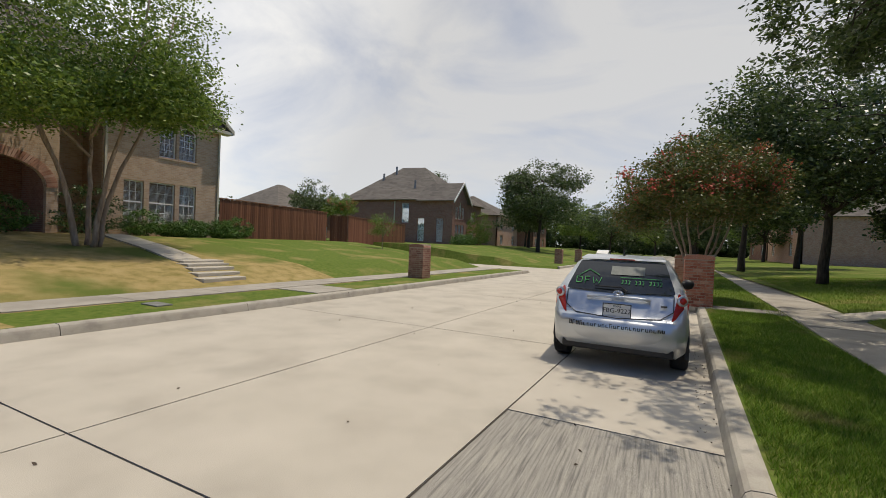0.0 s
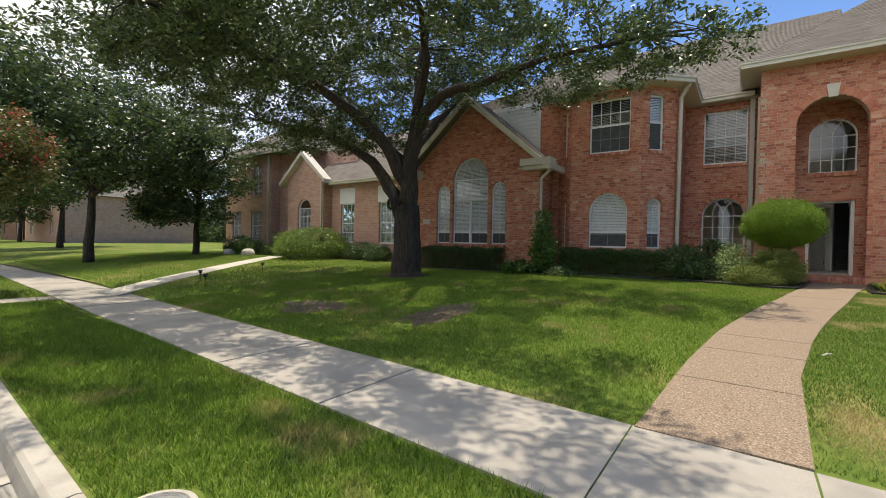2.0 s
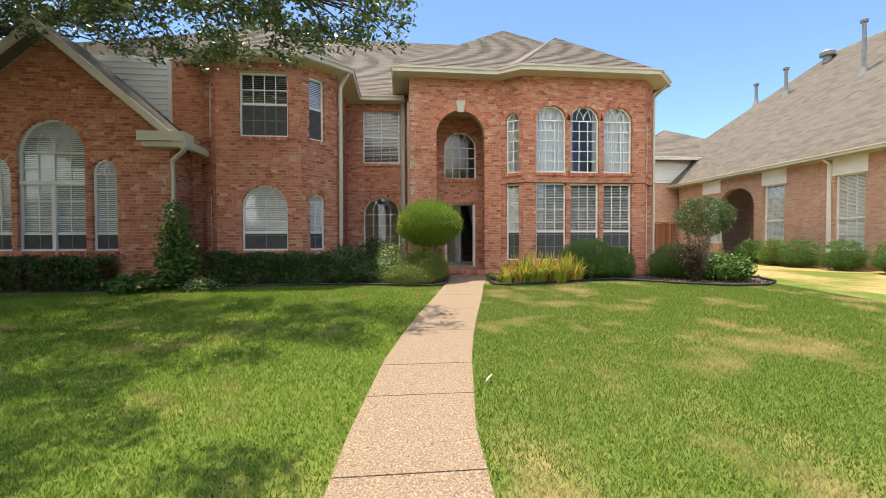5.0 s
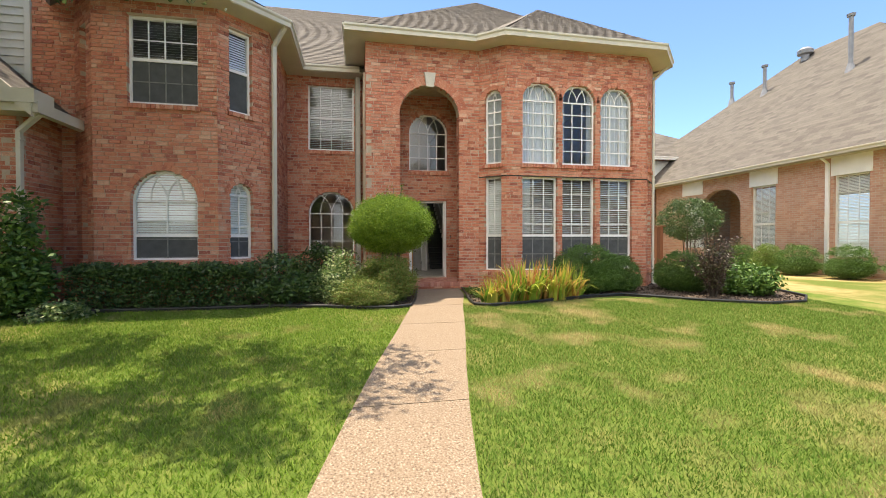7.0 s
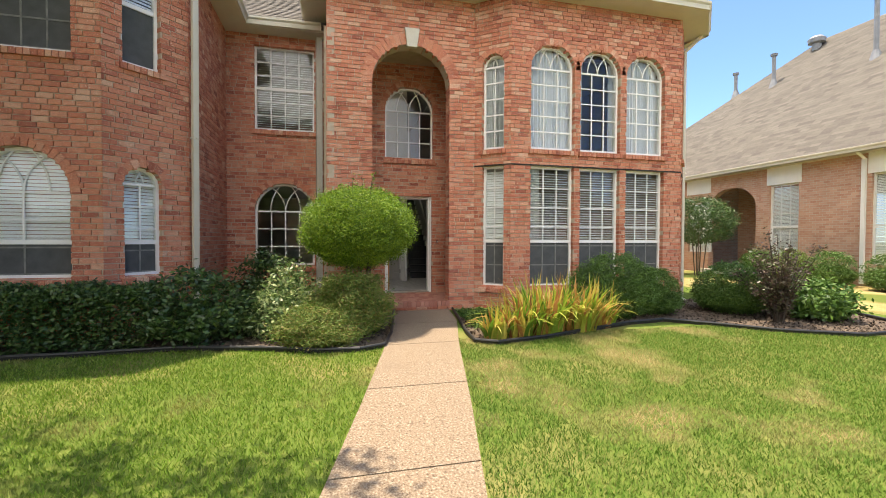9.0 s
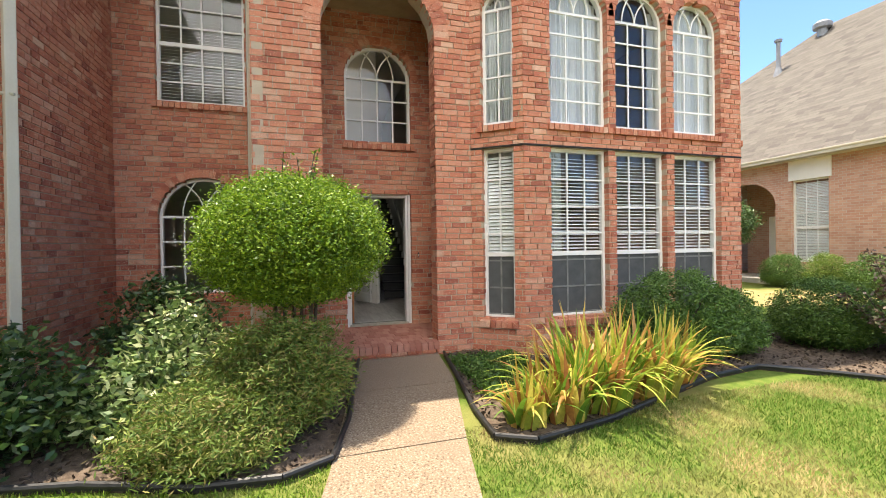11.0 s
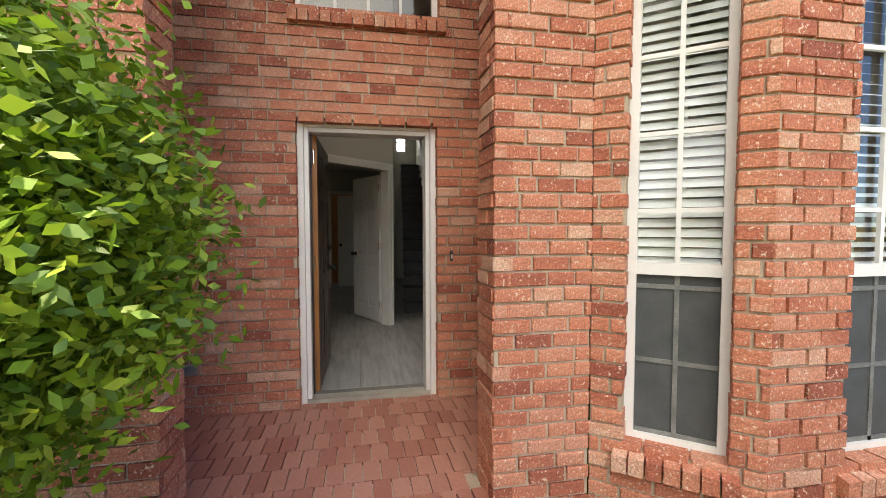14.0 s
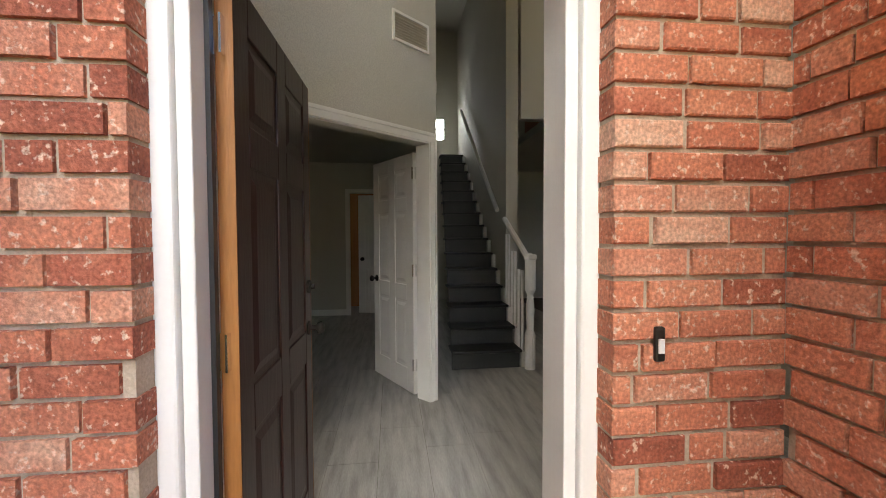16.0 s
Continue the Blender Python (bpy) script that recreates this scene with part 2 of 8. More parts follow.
PALE_BARK = material("smooth_bark", [(0.2, 0.14, 0.1), (0.32, 0.24, 0.18), (0.42, 0.34, 0.27)], scale=6, fine=50, rough=0.8, bump=0.3, stretch=(2, 2, 0.5))
OAK_LEAF = material("oak_leaf", [(0.033, 0.058, 0.018), (0.055, 0.092, 0.026), (0.09, 0.135, 0.04), (0.14, 0.18, 0.068)], scale=3, fine=40, rough=0.35, bump=0, vary="piece", translucent=0.38)
LIGHT_LEAF = material("light_leaf", [(0.07, 0.13, 0.018), (0.12, 0.2, 0.03), (0.18, 0.27, 0.045), (0.26, 0.33, 0.07)], scale=3, fine=40, rough=0.45, bump=0, vary="piece", translucent=0.35)
LIME_LEAF = material("lime_leaf", [(0.06, 0.13, 0.01), (0.12, 0.23, 0.016), (0.21, 0.35, 0.026), (0.35, 0.46, 0.055)], scale=3, fine=40, rough=0.5, bump=0, vary="piece", translucent=0.3)
HEDGE_LEAF = material("hedge_leaf", [(0.022, 0.055, 0.016), (0.042, 0.095, 0.024), (0.07, 0.135, 0.034), (0.12, 0.18, 0.05)], scale=3, fine=40, rough=0.35, bump=0, vary="piece", translucent=0.2)
YEW_LEAF = material("box_leaf", [(0.03, 0.085, 0.015), (0.06, 0.14, 0.022), (0.1, 0.2, 0.032), (0.15, 0.25, 0.05)], scale=3, fine=40, rough=0.5, bump=0, vary="piece", translucent=0.2)
JUNIPER_LEAF = material("juniper_leaf", [(0.07, 0.13, 0.02), (0.12, 0.2, 0.03), (0.2, 0.25, 0.045), (0.25, 0.19, 0.07)], scale=3, fine=40, rough=0.7, bump=0, vary="piece", translucent=0.2)
VARIEGATED = material("variegated_leaf", [(0.05, 0.1, 0.03), (0.09, 0.16, 0.045), (0.16, 0.25, 0.075), (0.26, 0.34, 0.12), (0.52, 0.54, 0.3)], scale=3, fine=40, rough=0.45, bump=0, vary="piece", translucent=0.25)
MYRTLE_LEAF = material("myrtle_leaf", [(0.05, 0.085, 0.018), (0.085, 0.12, 0.026), (0.13, 0.15, 0.035), (0.2, 0.12, 0.045)], scale=3, fine=40, rough=0.45, bump=0, vary="piece", translucent=0.3)
IRIS_LEAF = material("iris_leaf", [(0.1, 0.22, 0.025), (0.2, 0.33, 0.04), (0.4, 0.46, 0.07), (0.55, 0.48, 0.1), (0.55, 0.32, 0.09), (0.34, 0.13, 0.05)], scale=2, fine=40, rough=0.45, bump=0, vary="piece", translucent=0.35)
PLUM_LEAF = material("plum_leaf", [(0.03, 0.02, 0.018), (0.07, 0.035, 0.028), (0.1, 0.07, 0.04), (0.07, 0.1, 0.035)], scale=3, fine=40, rough=0.45, bump=0, vary="piece", translucent=0.2)
RED_BLOOM = material("red_bloom", [(0.5, 0.05, 0.05), (0.6, 0.12, 0.1), (0.55, 0.2, 0.08)], scale=3, fine=40, rough=0.6, bump=0, vary="piece", translucent=0.3)
FENCE_WOOD = material("stained_cedar", [(0.13, 0.045, 0.022), (0.19, 0.07, 0.033), (0.25, 0.1, 0.05)], scale=3, fine=60, rough=0.8, bump=0.4, vary="piece", stretch=(1, 1, 0.2))
CAR_PAINT = material("silver_paint", [(0.58, 0.61, 0.64), (0.62, 0.65, 0.68)], scale=2, fine=400, rough=0.28, bump=0.0, metal=0.6)
BLACK = material("black_plastic", [(0.012, 0.012, 0.013), (0.022, 0.022, 0.024)], scale=6, fine=80, rough=0.5, bump=0.1)
RUBBER = material("tyre_rubber", [(0.012, 0.012, 0.012), (0.025, 0.025, 0.024)], scale=8, fine=90, rough=0.85, bump=0.2)
CAR_GLASS = material("dark_glass", [(0.008, 0.011, 0.012), (0.012, 0.016, 0.017)], scale=2, fine=20, rough=0.04, bump=0, gloss=0.9)
CHROME = material("chrome", [(0.7, 0.7, 0.7), (0.8, 0.8, 0.8)], scale=3, fine=50, rough=0.12, bump=0, metal=1.0)
RED_LENS = material("red_lens", [(0.42, 0.02, 0.015), (0.5, 0.035, 0.025)], scale=6, fine=60, rough=0.15, bump=0)
CLEAR_LENS = material("pale_lens", [(0.5, 0.5, 0.52), (0.6, 0.6, 0.62)], scale=9, fine=60, rough=0.12, bump=0, metal=0.4)
GLARE_GREY = material("dull_glare", [(0.1, 0.12, 0.11), (0.16, 0.18, 0.165)], scale=12, fine=60, rough=0.6, bump=0)
GREEN_PEN = material("green_marker", [(0.1, 0.5, 0.14), (0.14, 0.6, 0.18)], scale=20, fine=60, rough=0.7, bump=0)
IRON = material("dark_iron", [(0.02, 0.018, 0.016), (0.04, 0.036, 0.03)], scale=10, fine=90, rough=0.5, bump=0.15, metal=0.6)
CAST = material("cast_cover", [(0.12, 0.125, 0.115), (0.24, 0.24, 0.23)], scale=10, fine=80, rough=0.7, bump=0.3)
DOOR_WOOD = material("mahogany_paint", [(0.03, 0.012, 0.009), (0.05, 0.019, 0.014)], scale=5, fine=60, rough=0.35, bump=0.1, stretch=(1, 1, 0.15))
RAW_EDGE = material("orange_wood_edge", [(0.3, 0.12, 0.03), (0.4, 0.17, 0.05)], scale=9, fine=90, rough=0.5, bump=0.2, stretch=(1, 1, 0.1))
WALL_PAINT = material("interior_paint", [(0.5, 0.48, 0.42), (0.54, 0.52, 0.46)], scale=2, fine=120, rough=0.8, bump=0.1)
TILE = material("wood_look_tile", [(0.24, 0.23, 0.215), (0.36, 0.35, 0.33), (0.45, 0.44, 0.415)], scale=4, fine=60, rough=0.35, bump=0.08, stretch=(0.6, 5, 1), spread=0.45, vary="")
GROUT = material("grout", [(0.16, 0.15, 0.13), (0.2, 0.19, 0.17)], scale=9, fine=90, rough=0.9, bump=0.1)
TREAD = material("dark_stair", [(0.006, 0.006, 0.006), (0.012, 0.012, 0.011)], scale=5, fine=60, rough=0.4, bump=0.08)
RISER = material("grey_riser", [(0.03, 0.031, 0.03), (0.045, 0.046, 0.044)], scale=5, fine=60, rough=0.5, bump=0.05)
BLIND = material("blind_slat", [(0.82, 0.83, 0.8), (0.88, 0.89, 0.86)], scale=3, fine=40, rough=0.6, bump=0.0, grain=(0.98, 1.01))
CURTAIN = material("sheer_curtain", [(0.74, 0.76, 0.76), (0.84, 0.86, 0.86)], scale=4, fine=60, rough=0.9, bump=0.05, stretch=(4, 4, 0.3), translucent=0.15)
SCREEN = material("insect_screen", [(0.06, 0.065, 0.065), (0.09, 0.095, 0.095)], scale=8, fine=300, rough=0.9, bump=0.05)
DARK_ROOM = material("dim_room", [(0.1, 0.095, 0.085), (0.14, 0.13, 0.12)], scale=2, fine=20, rough=0.95, bump=0)
STONE = material("pale_stone", [(0.5, 0.46, 0.38), (0.6, 0.56, 0.48)], scale=7, fine=90, rough=0.9, bump=0.3)
VENT_PIPE = material("vent_pipe", [(0.16, 0.17, 0.19), (0.24, 0.25, 0.27)], scale=6, fine=60, rough=0.6, bump=0.1)
AMBER = glow_material("amber_lamp", (1.0, 0.62, 0.22), 5.0)
BULB = glow_material("bulb", (1.0, 0.8, 0.5), 2.2)
PAVER = material("porch_paver", [(0.36, 0.13, 0.09), (0.44, 0.19, 0.135), (0.5, 0.24, 0.175)], scale=7, fine=120, rough=0.8, bump=0.35, vary="piece", bump_scale=60)
SPOT = glow_material("ceiling_spot", (1.0, 0.85, 0.65), 10.0)
GLASS = glass_material("window_glass")
LAMP_GLASS = glass_material("amber_glass", (0.95, 0.72, 0.4), 0.9)


# ---- mesh building ----
class Shape:
    """Collects vertices and faces of one mesh."""

    def __init__(self):
        self.v, self.f = [], []

    def add(self, verts, faces):
        n = len(self.v)
        self.v.extend(tuple(p) for p in verts)
        self.f.extend(tuple(n + i for i in f) for f in faces)
        return self

    def box(self, x0, y0, z0, x1, y1, z1, m=None):
        p = [Vector((x, y, z)) for x in (x0, x1) for y in (y0, y1) for z in (z0, z1)]
        if m:
            p = [m @ q for q in p]
        return self.add(p, [(0, 1, 3, 2), (4, 6, 7, 5), (0, 4, 5, 1), (2, 3, 7, 6), (0, 2, 6, 4), (1, 5, 7, 3)])

    def tube(self, pts, radii, n=10, cap=True):
        """A round bar along points."""
        pts = [Vector(p) for p in pts]
        rings = []
        side = None
        for i, p in enumerate(pts):
            d = (pts[min(i + 1, len(pts) - 1)] - pts[max(i - 1, 0)]).normalized()
            if side is None:
                side = d.orthogonal().normalized()
            side = (side - d * side.dot(d))
            side = side.normalized() if side.length > 1e-5 else d.orthogonal().normalized()
            up = d.cross(side)
            r = radii[i] if hasattr(radii, "__len__") else radii
            rings.append([p + (side * math.cos(2 * math.pi * k / n) + up * math.sin(2 * math.pi * k / n)) * r for k in range(n)])
        verts = [q for ring in rings for q in ring]
        faces = [(i * n + k, i * n + (k + 1) % n, (i + 1) * n + (k + 1) % n, (i + 1) * n + k) for i in range(len(pts) - 1) for k in range(n)]
        if cap:
            faces += [tuple(range(n))[::-1], tuple((len(pts) - 1) * n + k for k in range(n))]
        return self.add(verts, faces)

    def prism(self, poly, off):
        """A flat polygon of 3D points pushed along the vector off."""
        n = len(poly)
        a = [Vector(p) for p in poly]
        off = Vector(off)
        faces = [tuple(range(n)), tuple(range(2 * n - 1, n - 1, -1))] + [(i, n + i, n + (i + 1) % n, (i + 1) % n) for i in range(n)]
        return self.add(a + [p + off for p in a], faces)

    def lathe(self, profile, centre, n=16):
        """profile: (radius, height) pairs round the upright axis at centre."""
        c = Vector(centre)
        verts = [c + Vector((r * math.cos(2 * math.pi * k / n), r * math.sin(2 * math.pi * k / n), h)) for r, h in profile for k in range(n)]
        faces = [(i * n + k, i * n + (k + 1) % n, (i + 1) * n + (k + 1) % n, (i + 1) * n + k) for i in range(len(profile) - 1) for k in range(n)]
        faces += [tuple(range(n))[::-1], tuple((len(profile) - 1) * n + k for k in range(n))]
        return self.add(verts, faces)

    def mesh(self, name, mat, smooth=False):
        me = bpy.data.meshes.new(name)
        me.from_pydata(self.v, [], self.f)
        me.materials.append(mat)
        if smooth:
            me.shade_smooth()
        me.update()
        return me


def thing(name, label, category, group="", at=(0, 0, 0), rz=0, kind=""):
    ob = new(name)
    ob.matrix_world = pose(*at, 0, 0, rz)
    return tagged(ob, label, category, group, kind)


def part(name, shape, mat, parent, label="", smooth=False, bevel=0.0, at=None, solid=False):
    """Links a shape as one mesh under a thing or a part; its points are in the parent's space, or in the world's where solid."""
    ob = new(name, shape if isinstance(shape, bpy.types.Mesh) else shape.mesh(name, mat, smooth))
    if parent is not None:
        ob.parent = parent
    if at is not None:
        ob.matrix_basis = at
    if label:
        ob["label"] = label
    if bevel:
        b = ob.modifiers.new("bevel", "BEVEL")
        b.width, b.segments, b.limit_method, b.angle_limit = bevel, 2, "ANGLE", radians(40)
    return ob


def structure(name, shape, mat, label, category, smooth=False, bevel=0.0):
    return tagged(part(name, shape, mat, None, "", smooth, bevel), label, category, "", "structure")


def array_mesh(name, verts, loops_per_face, mat, smooth=False):
    """Quick mesh from an array of faces: verts (n, k, 3), every face with its own k points."""
    n, k = verts.shape[0], loops_per_face
    me = bpy.data.meshes.new(name)
    me.vertices.add(n * k)
    me.vertices.foreach_set("co", verts.reshape(-1).astype(np.float32))
    me.loops.add(n * k)
    me.loops.foreach_set("vertex_index", np.arange(n * k, dtype=np.int32))
    me.polygons.add(n)
    me.polygons.foreach_set("loop_start", np.arange(0, n * k, k, dtype=np.int32))
    me.update(calc_edges=True)
    me.materials.append(mat)
    if smooth:
        me.shade_smooth()
    return me


# ---- the lie of the land ----
def skew(y):
    """The street runs a little askew to the houses."""
    return 0.05 * (y - 3.0)


def near_z(x):
    return float(np.interp(x, [0.1, 1.7, 3.15, 4.6, 6.4, 8.5, 11.5, 13.0, 40], [0.15, 0.15, 0.165, 0.29, 0.42, 0.54, 0.68, 0.72, 0.85]))


def far_z(x):
    return float(np.interp(-x, [8.3, 9.7, 10.95, 12.6, 15.5, 19.0, 60], [0.15, 0.15, 0.165, 0.55, 0.95, 1.3, 1.5]))


KERB_X, FAR_KERB = -0.1, -8.15
WALK_IN, WALK_OUT = 1.72, 3.1
PATH_X = [2.95, 4.9, 6.5, 7.5, 8.65, 10.2, 11.8, 13.4, 14.6]
PATH_L = [1.06, 0.88, 0.66, 0.45, 0.19, -0.2, -0.58, -0.87, -1.06]
PATH_R = [-0.04, -0.12, -0.36, -0.56, -0.82, -1.2, -1.56, -1.98, -2.14]


def path_edges(x):
    return float(np.interp(x, PATH_X, PATH_L)), float(np.interp(x, PATH_X, PATH_R))


def ground_sheet():
    """One sheet of earth and lawn to the horizon; the street lies in a trough of it."""
    xs = [-900, -300, -120, -60, -40, -30, -24, -20, -19, -17.2, -15.5, -14, -12.6, -11.8, -10.95, -9.7, -8.4, -8.27, -8.22, -0.04, 0.02, 0.05, 0.9, 1.73, 2.5, 3.13, 3.8, 4.6, 5.5, 6.4,
          7.4, 8.5, 10, 11.5, 13, 16, 20, 26, 40, 70, 140, 300, 900]
    ys = [-900, -300, -120, -60, -40, -28, -20, -14, -10, -6, -3, 0, 3, 6, 9, 12, 16, 20, 24.2, 24.6, 27, 31, 31.4, 36, 44, 56, 75, 110, 200, 400, 900]
    s = Shape()
    verts, faces = [], []
    for y in ys:
        for x in xs:
            if -8.25 < x < 0:
                z = -0.08
            elif x <= -8.25:
                z = far_z(x) if x < -8.3 else 0.13
                if 24.4 < y < 31.2:
                    z = -0.06
            else:
                z = near_z(x) if x > 0.03 else 0.1
            verts.append((x + (skew(max(-60, min(80, y))) if -12.7 < x < 3.4 else 0), y, z))
    w = len(xs)
    lawn_faces = [(j * w + i, j * w + i + 1, (j + 1) * w + i + 1, (j + 1) * w + i) for j in range(len(ys) - 1) for i in range(w - 1)]
    s.add(verts, lawn_faces)
    ob = structure("ground", s, LAWN, "lawn and earth sloping up gently from the street to the houses", "ground", smooth=False)
    ob.data.materials.append(DRY_LAWN)
    for p in ob.data.polygons:
        c = p.center
        if (c.x < -9 and -300 < c.y < 13) or (c.x > 3.5 and -60 < c.y < -9.5):
            p.material_index = 1
    return ob


def strip(x0, x1, y0, y1, z0, z1, zf=None, step=2.0):
    """A slab along the street, askew with it."""
    s = Shape()
    n = max(1, int(abs(y1 - y0) / step))
    for i in range(n):
        a, b = y0 + (y1 - y0) * i / n, y0 + (y1 - y0) * (i + 1) / n
        s.add([(x0 + skew(a), a, z0), (x1 + skew(a), a, z0), (x1 + skew(b), b, z0), (x0 + skew(b), b, z0),
               (x0 + skew(a), a, z1), (x1 + skew(a), a, z1), (x1 + skew(b), b, z1), (x0 + skew(b), b, z1)],
              [(4, 5, 6, 7), (0, 1, 5, 4), (2, 3, 7, 6), (1, 2, 6, 5), (3, 0, 4, 7)])
    return s


ground_sheet()
# street of big concrete slabs with dark joints
road = structure("road", strip(-8.2, -0.02, -60, 160, -0.09, -0.012, step=8), JOINT, "dark joint filler under a pale concrete street", "road")
road_x = [FAR_KERB, -4.45, KERB_X]
road_y = [-60, -45, -30, -18, -9, -3.4, 1.95, 7.2, 12.6, 18, 25, 33, 42, 52, 64, 80, 100, 130, 160]


def slab(x0, x1, y0, y1, z, gap=0.009, thick=0.1, wob=0.0):
    s = Shape()
    n = 6
    a = [(x0 + gap + skew(y0) + wob * random.uniform(-1, 1), y0 + gap + (y1 - y0 - 2 * gap) * i / n) for i in range(n + 1)]
    low = [(x0 + gap + skew(y), y) for _, y in a]
    high = [(x1 - gap + skew(y), y) for _, y in reversed(a)]
    poly = [(x, y, z) for x, y in low + high]
    return s.prism(poly, (0, 0, -thick))


for i in range(2):
    for j in range(len(road_y) - 1):
        lab = ""
        if i == 1 and j == 6:
            # a newer patch of grooved concrete cut into the corner of this slab
            s = slab(road_x[1], -1.86, road_y[j], road_y[j + 1], 0.0)
            part("slab", s, CONCRETE, road)
            part("slab", slab(-1.86, KERB_X, 4.22, road_y[j + 1], 0.0), CONCRETE, road)
            part("slab", slab(-1.86, KERB_X, road_y[j], 4.22, 0.0, gap=0.014), TINED, road, "grooved grey concrete patch")
            continue
        part("slab", slab(road_x[i], road_x[i + 1], road_y[j], road_y[j + 1], 0.0), CONCRETE, road)
part("slab", Shape().prism([(FAR_KERB + skew(25), 25, -0.002), (-70, 25.5, -0.002), (-70, 30.5, -0.002), (FAR_KERB + skew(31), 31, -0.002)], (0, 0, -0.1)), CONCRETE, road)


def kerb(name, x, y0, y1, sign):
    """A rounded concrete kerb in lengths, with open joints."""
    n = max(1, round((y1 - y0) / 3.0))
    k = tagged(new(name), "weathered concrete kerb with rounded edge along the street", "kerb", "", "structure")
    for i in range(n):
        a, b = y0 + (y1 - y0) * i / n + 0.006, y0 + (y1 - y0) * (i + 1) / n - 0.006
        s = Shape()
        prof = [(-0.03, -0.1), (-0.02, 0.01), (0.0, 0.1), (0.015, 0.135), (0.045, 0.155), (0.14, 0.163), (0.17, 0.155), (0.17, -0.1)]
        s.add([(x + sign * px + skew(a), a, pz) for px, pz in prof] + [(x + sign * px + skew(b), b, pz) for px, pz in prof],
              [tuple(range(8)), tuple(range(15, 7, -1))] + [(q, q + 8, (q + 1) % 8 + 8, (q + 1) % 8) for q in range(8)])
        part("kerb_stone", s, KERB, k)


kerb("kerb_near", KERB_X, -60, 100, 1)
kerb("kerb_far", FAR_KERB, -60, 24.5, -1)
kerb("kerb_far_beyond", FAR_KERB, 31.5, 100, -1)

# pavements, slab by slab
pav = structure("pavement_near", strip(WALK_IN, WALK_OUT, -40, 80, 0.0, 0.14, step=4), JOINT, "earth-filled joints of the near pavement", "pavement")
walk_y = [-40, -30, -20, -12, -6.4, -4.6, -2.4, -0.04, 1.08, 3.42, 5.33, 7.3, 9.3, 11.3, 12.7, 14.7, 17, 20, 24, 29, 35, 42, 50, 60, 80]
for a, b in zip(walk_y[:-1], walk_y[1:]):
    part("paving_slab", slab(WALK_IN, WALK_OUT, a, b, 0.172 + random.uniform(-0.004, 0.004), gap=0.007), PAVING, pav)
part("paving_slab", slab(0.08, WALK_IN - 0.01, 12.9, 13.75, 0.168, gap=0.006), PAVING, pav)
pav2 = structure("pavement_far", strip(-10.9, -9.75, -40, 24.4, 0.0, 0.14, step=4), JOINT, "earth-filled joints of the far pavement", "pavement")
for i in range(20):
    part("paving_slab", slab(-10.9, -9.75, -14 + i * 1.92, -14 + (i + 1) * 1.92, 0.172, gap=0.007), PAVING, pav2)
part("paving_slab", slab(-9.73, FAR_KERB - 0.18, 8.5, 9.9, 0.168), PAVING, pav2)
# neighbour's entrance walk
nw = Shape()
nwx = [3.15, 5, 7.5, 10, 12.5]
for i in range(4):
    a, b = nwx[i], nwx[i + 1]
    ya, yb = 12.6 + (a - 3.15) * 0.75, 12.6 + (b - 3.15) * 0.75
    nw.prism([(a, ya, near_z(a) + 0.02), (b, yb, near_z(b) + 0.02), (b, yb + 1.1, near_z(b) + 0.02), (a, ya + 1.1, near_z(a) + 0.02)], (0, 0, -0.1))
structure("pavement_neighbour", nw, CONCRETE, "pale concrete walk leading to the neighbouring house", "pavement")

# curved front walk of exposed aggregate, in pours
walk_thing = structure("path", Shape().box(3.2, 0.1, -0.2, 3.3, 0.2, -0.1), JOINT, "hidden base of the curved front walk", "path")
pours = [2.96, 4.35, 5.55, 6.35, 7.75, 9.2, 10.6, 12.05, 13.3, 14.57]
for a, b in zip(pours[:-1], pours[1:]):
    s = Shape()
    xs = np.linspace(a + 0.007, b - 0.007, 8)
    top = [(x, path_edges(x)[0], near_z(x) + 0.018) for x in xs] + [(x, path_edges(x)[1], near_z(x) + 0.018) for x in xs[::-1]]
    n = len(top)
    vs = top + [(x, y, z - 0.14) for x, y, z in top]
    fs = [(i, i + 1, 14 - i, 15 - i) for i in range(7)] + [(i, i + n, (i + 1) % n + n, (i + 1) % n) for i in range(n)]
    s.add(vs, fs)
    part("paving_slab", s, AGGREGATE, walk_thing)

# ---- brickwork ----
COURSE, BRICK_L, GAP = 0.0762, 0.2, 0.013


class Opening:
    """A hole in a wall from u0 to u1 and z0 to z1; arch: how high the round head rises above z1."""

    def __init__(self, u0, u1, z0, z1, arch=0.0):
        self.u0, self.u1, self.z0, self.z1, self.arch = u0, u1, z0, z1, arch

    def top(self, u):
        if not self.arch:
            return self.z1
        c, h = (self.u0 + self.u1) / 2, (self.u1 - self.u0) / 2
        q = max(0.0, 1 - ((u - c) / h) ** 2)
        return self.z1 + self.arch * math.sqrt(q)

    def span(self, z):
        if z < self.z0 or z > self.z1 + self.arch:
            return None
        if z <= self.z1 or not self.arch:
            return self.u0, self.u1
        c, h = (self.u0 + self.u1) / 2, (self.u1 - self.u0) / 2
        w = h * math.sqrt(max(0.0, 1 - ((z - self.z1) / self.arch) ** 2))
        return c - w, c + w


def frame_of(p0, p1):
    d = Vector((p1[0] - p0[0], p1[1] - p0[1], 0))
    length = d.length
    d.normalize()
    return Vector((p0[0], p0[1], 0)), d, Vector((d.y, -d.x, 0)), length


